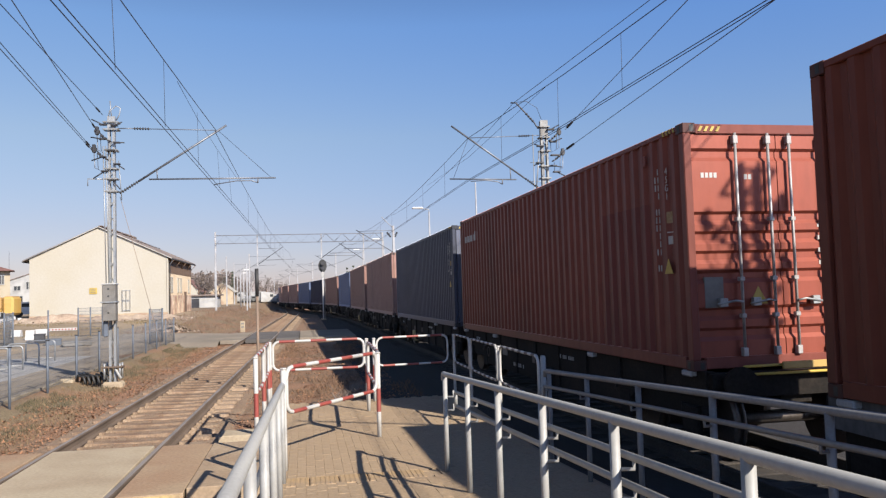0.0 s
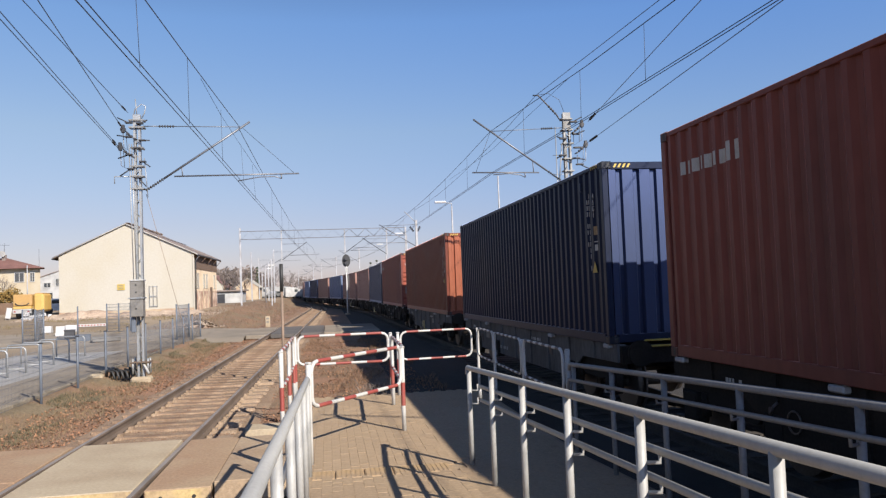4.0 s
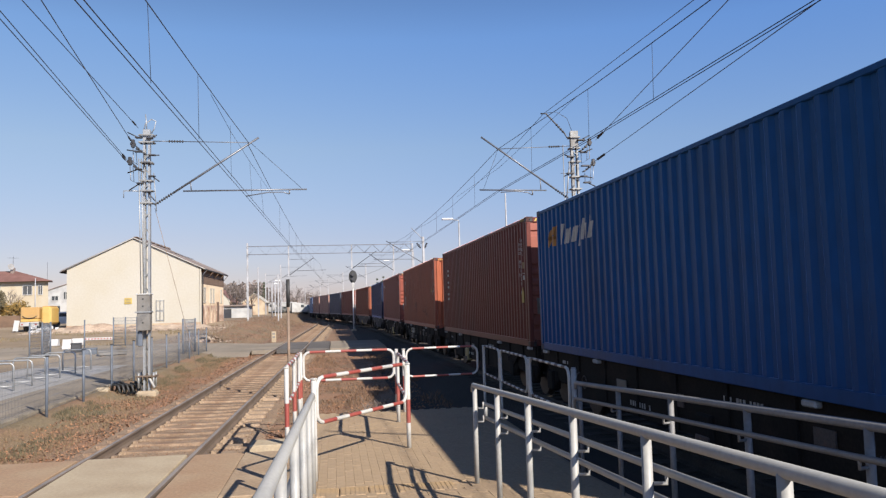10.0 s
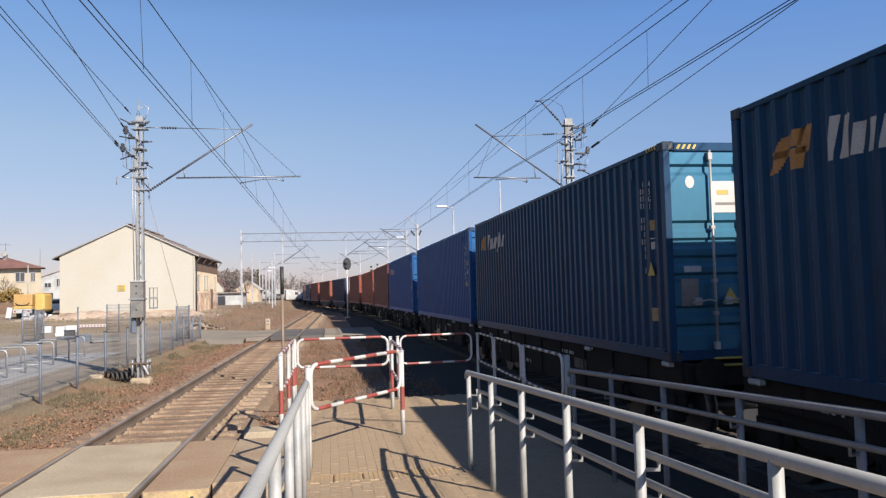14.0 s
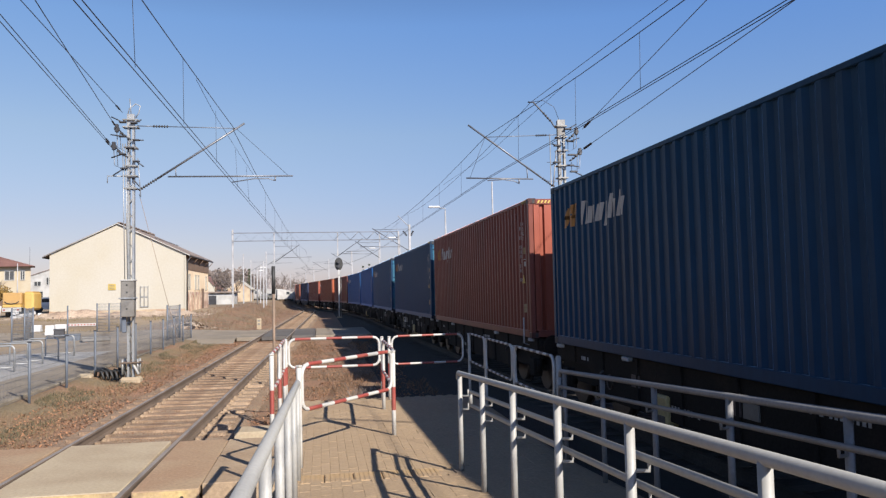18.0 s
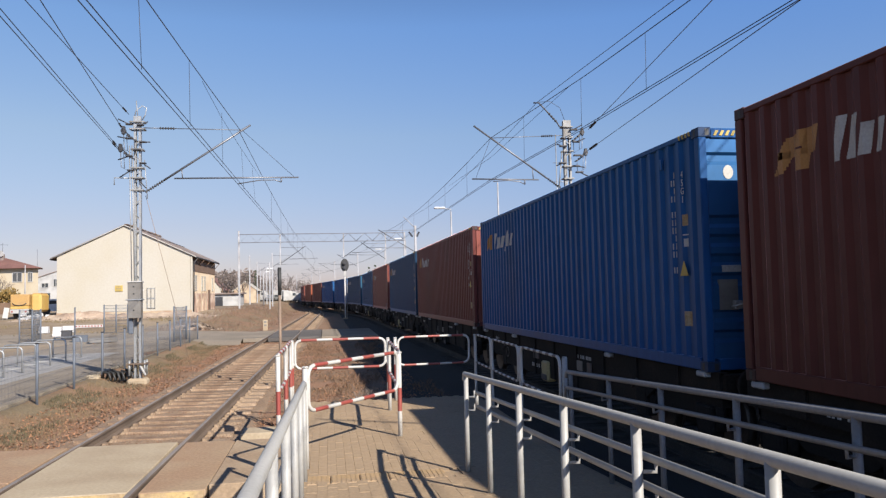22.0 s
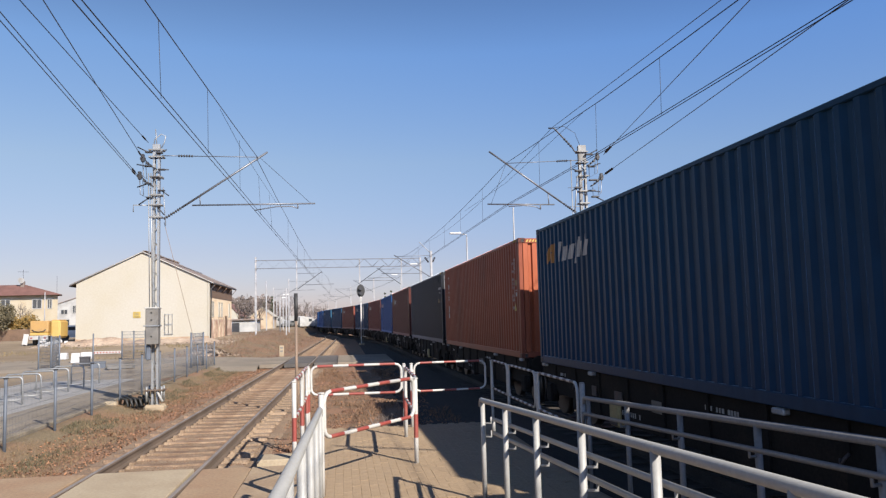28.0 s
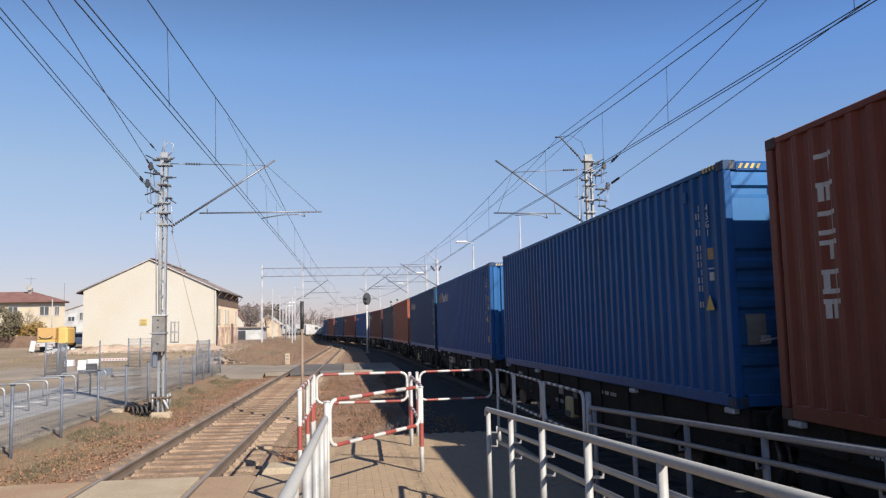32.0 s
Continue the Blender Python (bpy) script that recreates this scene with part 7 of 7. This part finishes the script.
    def yard(r):
        x, y = r.uniform(-24, -8), r.uniform(46, 69)
        return (x, y, ground_z(x, y)) if noise.noise((x * 0.3, y * 0.3, 8)) > 0.15 else None
    blades(5000, yard, 0.16, dry, "dry_grass", "patches of dry grass in the dirt yard", 5, 0.8)
    rng = random.Random(21)
    leafy("hedge", "clipped autumn-coloured garden hedge above the wall", "hedge", [((-31.2 - 1.0 * i, 82.6 + 0.3 * rng.random(), 2.5 + 0.35 * rng.random()), 0.9) for i in range(17)], 6, hedge, 0.12, 620, "")
    leafy("garden_bush", "dark olive evergreen bush before the yellow house", "bush", [((-33.2 + rng.uniform(-0.8, 0.6), 81.0 + rng.uniform(-0.4, 0.4), 2.6 + 0.2 * k + rng.uniform(0, 0.3)), 0.95 - 0.05 * k) for k in range(10)], 12, leaf_mat("olive_evergreen", (0.13, 0.105, 0.06), (0.06, 0.055, 0.032)), 0.11, 190, "")
    bare_tree(-33.5, 86, 4.5, 31, "small round garden tree with dry leaves", twig)
    for i, (x, y, h) in enumerate(((-13.8, 132, 6.2), (-15.0, 138, 6.6), (-17.2, 140, 7.0), (-19, 146, 6.2), (-12.0, 176, 7.0), (-9.5, 200, 7.0), (-7, 215, 6.2), (-5, 222, 7.0), (-34, 128, 7.0), (-16, 205, 7.0))):
        bare_tree(x, y, h, 40 + i, "bare grey-brown tree in the distance", twig)
    for x, y, h in ((-16.3, 165, 6.0), (-14.9, 168, 7.5), (9.0, 165, 9.0), (10.5, 168, 9.5), (11.8, 170, 8.0)):
        z = ground_z(x, y)
        t = thing("conifer", "dark narrow conifer in the distance", "tree", pose(x, y, z), group="distant conifers")
        part("trunk", tube(bmesh.new(), [(0, 0, -0.2), (0, 0, h * 0.8)], [0.16, 0.04], 6), M["wood"], t)
        vs, fs = [], []
        rr = random.Random(int(h * 10))
        for k in range(9):
            clump(rr, vs, fs, (0, 0, h * (0.15 + 0.09 * k)), 0.9 * (1 - k / 10), 70, 0.16)
        me = bpy.data.meshes.new("foliage")
        me.from_pydata(vs, [], fs)
        me.materials.append(pine)
        part("foliage", me, None, t)
    spots = []
    for i in range(150):
        x = -150 + i * 2.2 + rng.uniform(-1, 1)
        y = 255 + rng.uniform(-15, 25)
        if -3 < x < 10:
            continue
        z = ground_z(x, y)
        for k in range(3):
            spots.append(((x + rng.uniform(-1.5, 1.5), y, z + rng.uniform(0.5, 5.5)), rng.uniform(1.2, 2.4)))
    leafy("distant_woods", "far line of bare grey-brown woods along the horizon", "trees", spots, 7, twig, 0.3, 90)
    spots = [((-60 + rng.uniform(-60, 30), 330 + rng.uniform(0, 40), rng.uniform(1, 12)), 4.0) for _ in range(170)]
    leafy("distant_woods", "hazy wooded rise behind the houses", "trees", spots, 9, twig, 1.3, 30)


def build_stones():
    """Ballast stones along the near track and rubble by the crossing."""
    rng = random.Random(17)
    vs, fs = [], []

    def stone(x, y, z, s):
        i = len(vs)
        for a in range(5):
            t = 2 * math.pi * a / 5 + rng.uniform(-0.4, 0.4)
            vs.append((x + math.cos(t) * s * rng.uniform(0.7, 1.2), y + math.sin(t) * s * rng.uniform(0.7, 1.2), z - 0.01))
        vs.append((x + rng.uniform(-0.3, 0.3) * s, y + rng.uniform(-0.3, 0.3) * s, z + s * rng.uniform(0.5, 1.0)))
        vs.append((x + rng.uniform(-0.6, 0.6) * s, y + rng.uniform(-0.6, 0.6) * s, z + s * rng.uniform(0.3, 0.8)))
        for a in range(5):
            fs.append((i + a, i + (a + 1) % 5, i + 5 if a < 3 else i + 6))
    for _ in range(15000):
        y = 12 + 30 * rng.random() ** 1.4
        x = left_line(y) + rng.uniform(-2.6, 1.9)
        if abs(abs(x - left_line(y)) - 0.75) < 0.08:
            continue
        if abs(x - left_line(y)) < 1.35:
            stone(x, y, bed_z(x, y) - 0.004, rng.uniform(0.012, 0.026))
        elif rng.random() < 0.7:
            stone(x, y, ground_z(x, y) + 0.012, rng.uniform(0.010, 0.022))
    for _ in range(1500):
        x, y = rng.uniform(-1.4, -0.35), rng.uniform(6.0, 8.9)
        stone(x, y, ground_z(x, y) + 0.02, rng.uniform(0.02, 0.05))
    keep_v, keep_f = list(vs), list(fs)
    vs.clear()
    fs.clear()
    for _ in range(600):
        x, y = rng.uniform(-24, -9), rng.gauss(66.0, 1.6)
        stone(x, y, ground_z(x, y) + 0.05, rng.uniform(0.04, 0.13))
    for _ in range(160):
        x, y = rng.gauss(-8.3, 0.6), rng.gauss(51.5, 0.5)
        stone(x, y, ground_z(x, y) + 0.02 + max(0, 0.35 - 0.35 * abs(x + 8.3)), rng.uniform(0.08, 0.2))
    me = bpy.data.meshes.new("rubble")
    me.from_pydata(list(vs), [], list(fs))
    me.materials.append(leaf_mat("pale_rubble", (0.30, 0.245, 0.195), (0.23, 0.175, 0.13)))
    tagged(new("rubble", me), "pale rubble and dirt heaps before the railway building", "rubble", kind="stuff")
    vs, fs = keep_v, keep_f
    me = bpy.data.meshes.new("ballast_stones")
    me.from_pydata(vs, [], fs)
    me.materials.append(leaf_mat("ballast_stone", (0.22, 0.13, 0.082), (0.125, 0.076, 0.052)))
    tagged(new("ballast_stones", me), "rusty brown ballast stones between the sleepers", "stones", kind="stuff")


build_ground()
build_tracks()
build_train()
platform = build_platform()
build_rails()
build_crossings()
build_masts()
build_wires()
build_distance_line()
build_left_path()
build_fence()
build_cycle_stands()
build_buildings()
build_vehicles()
build_plants()
build_stones()
build_pavers(platform)
motions()
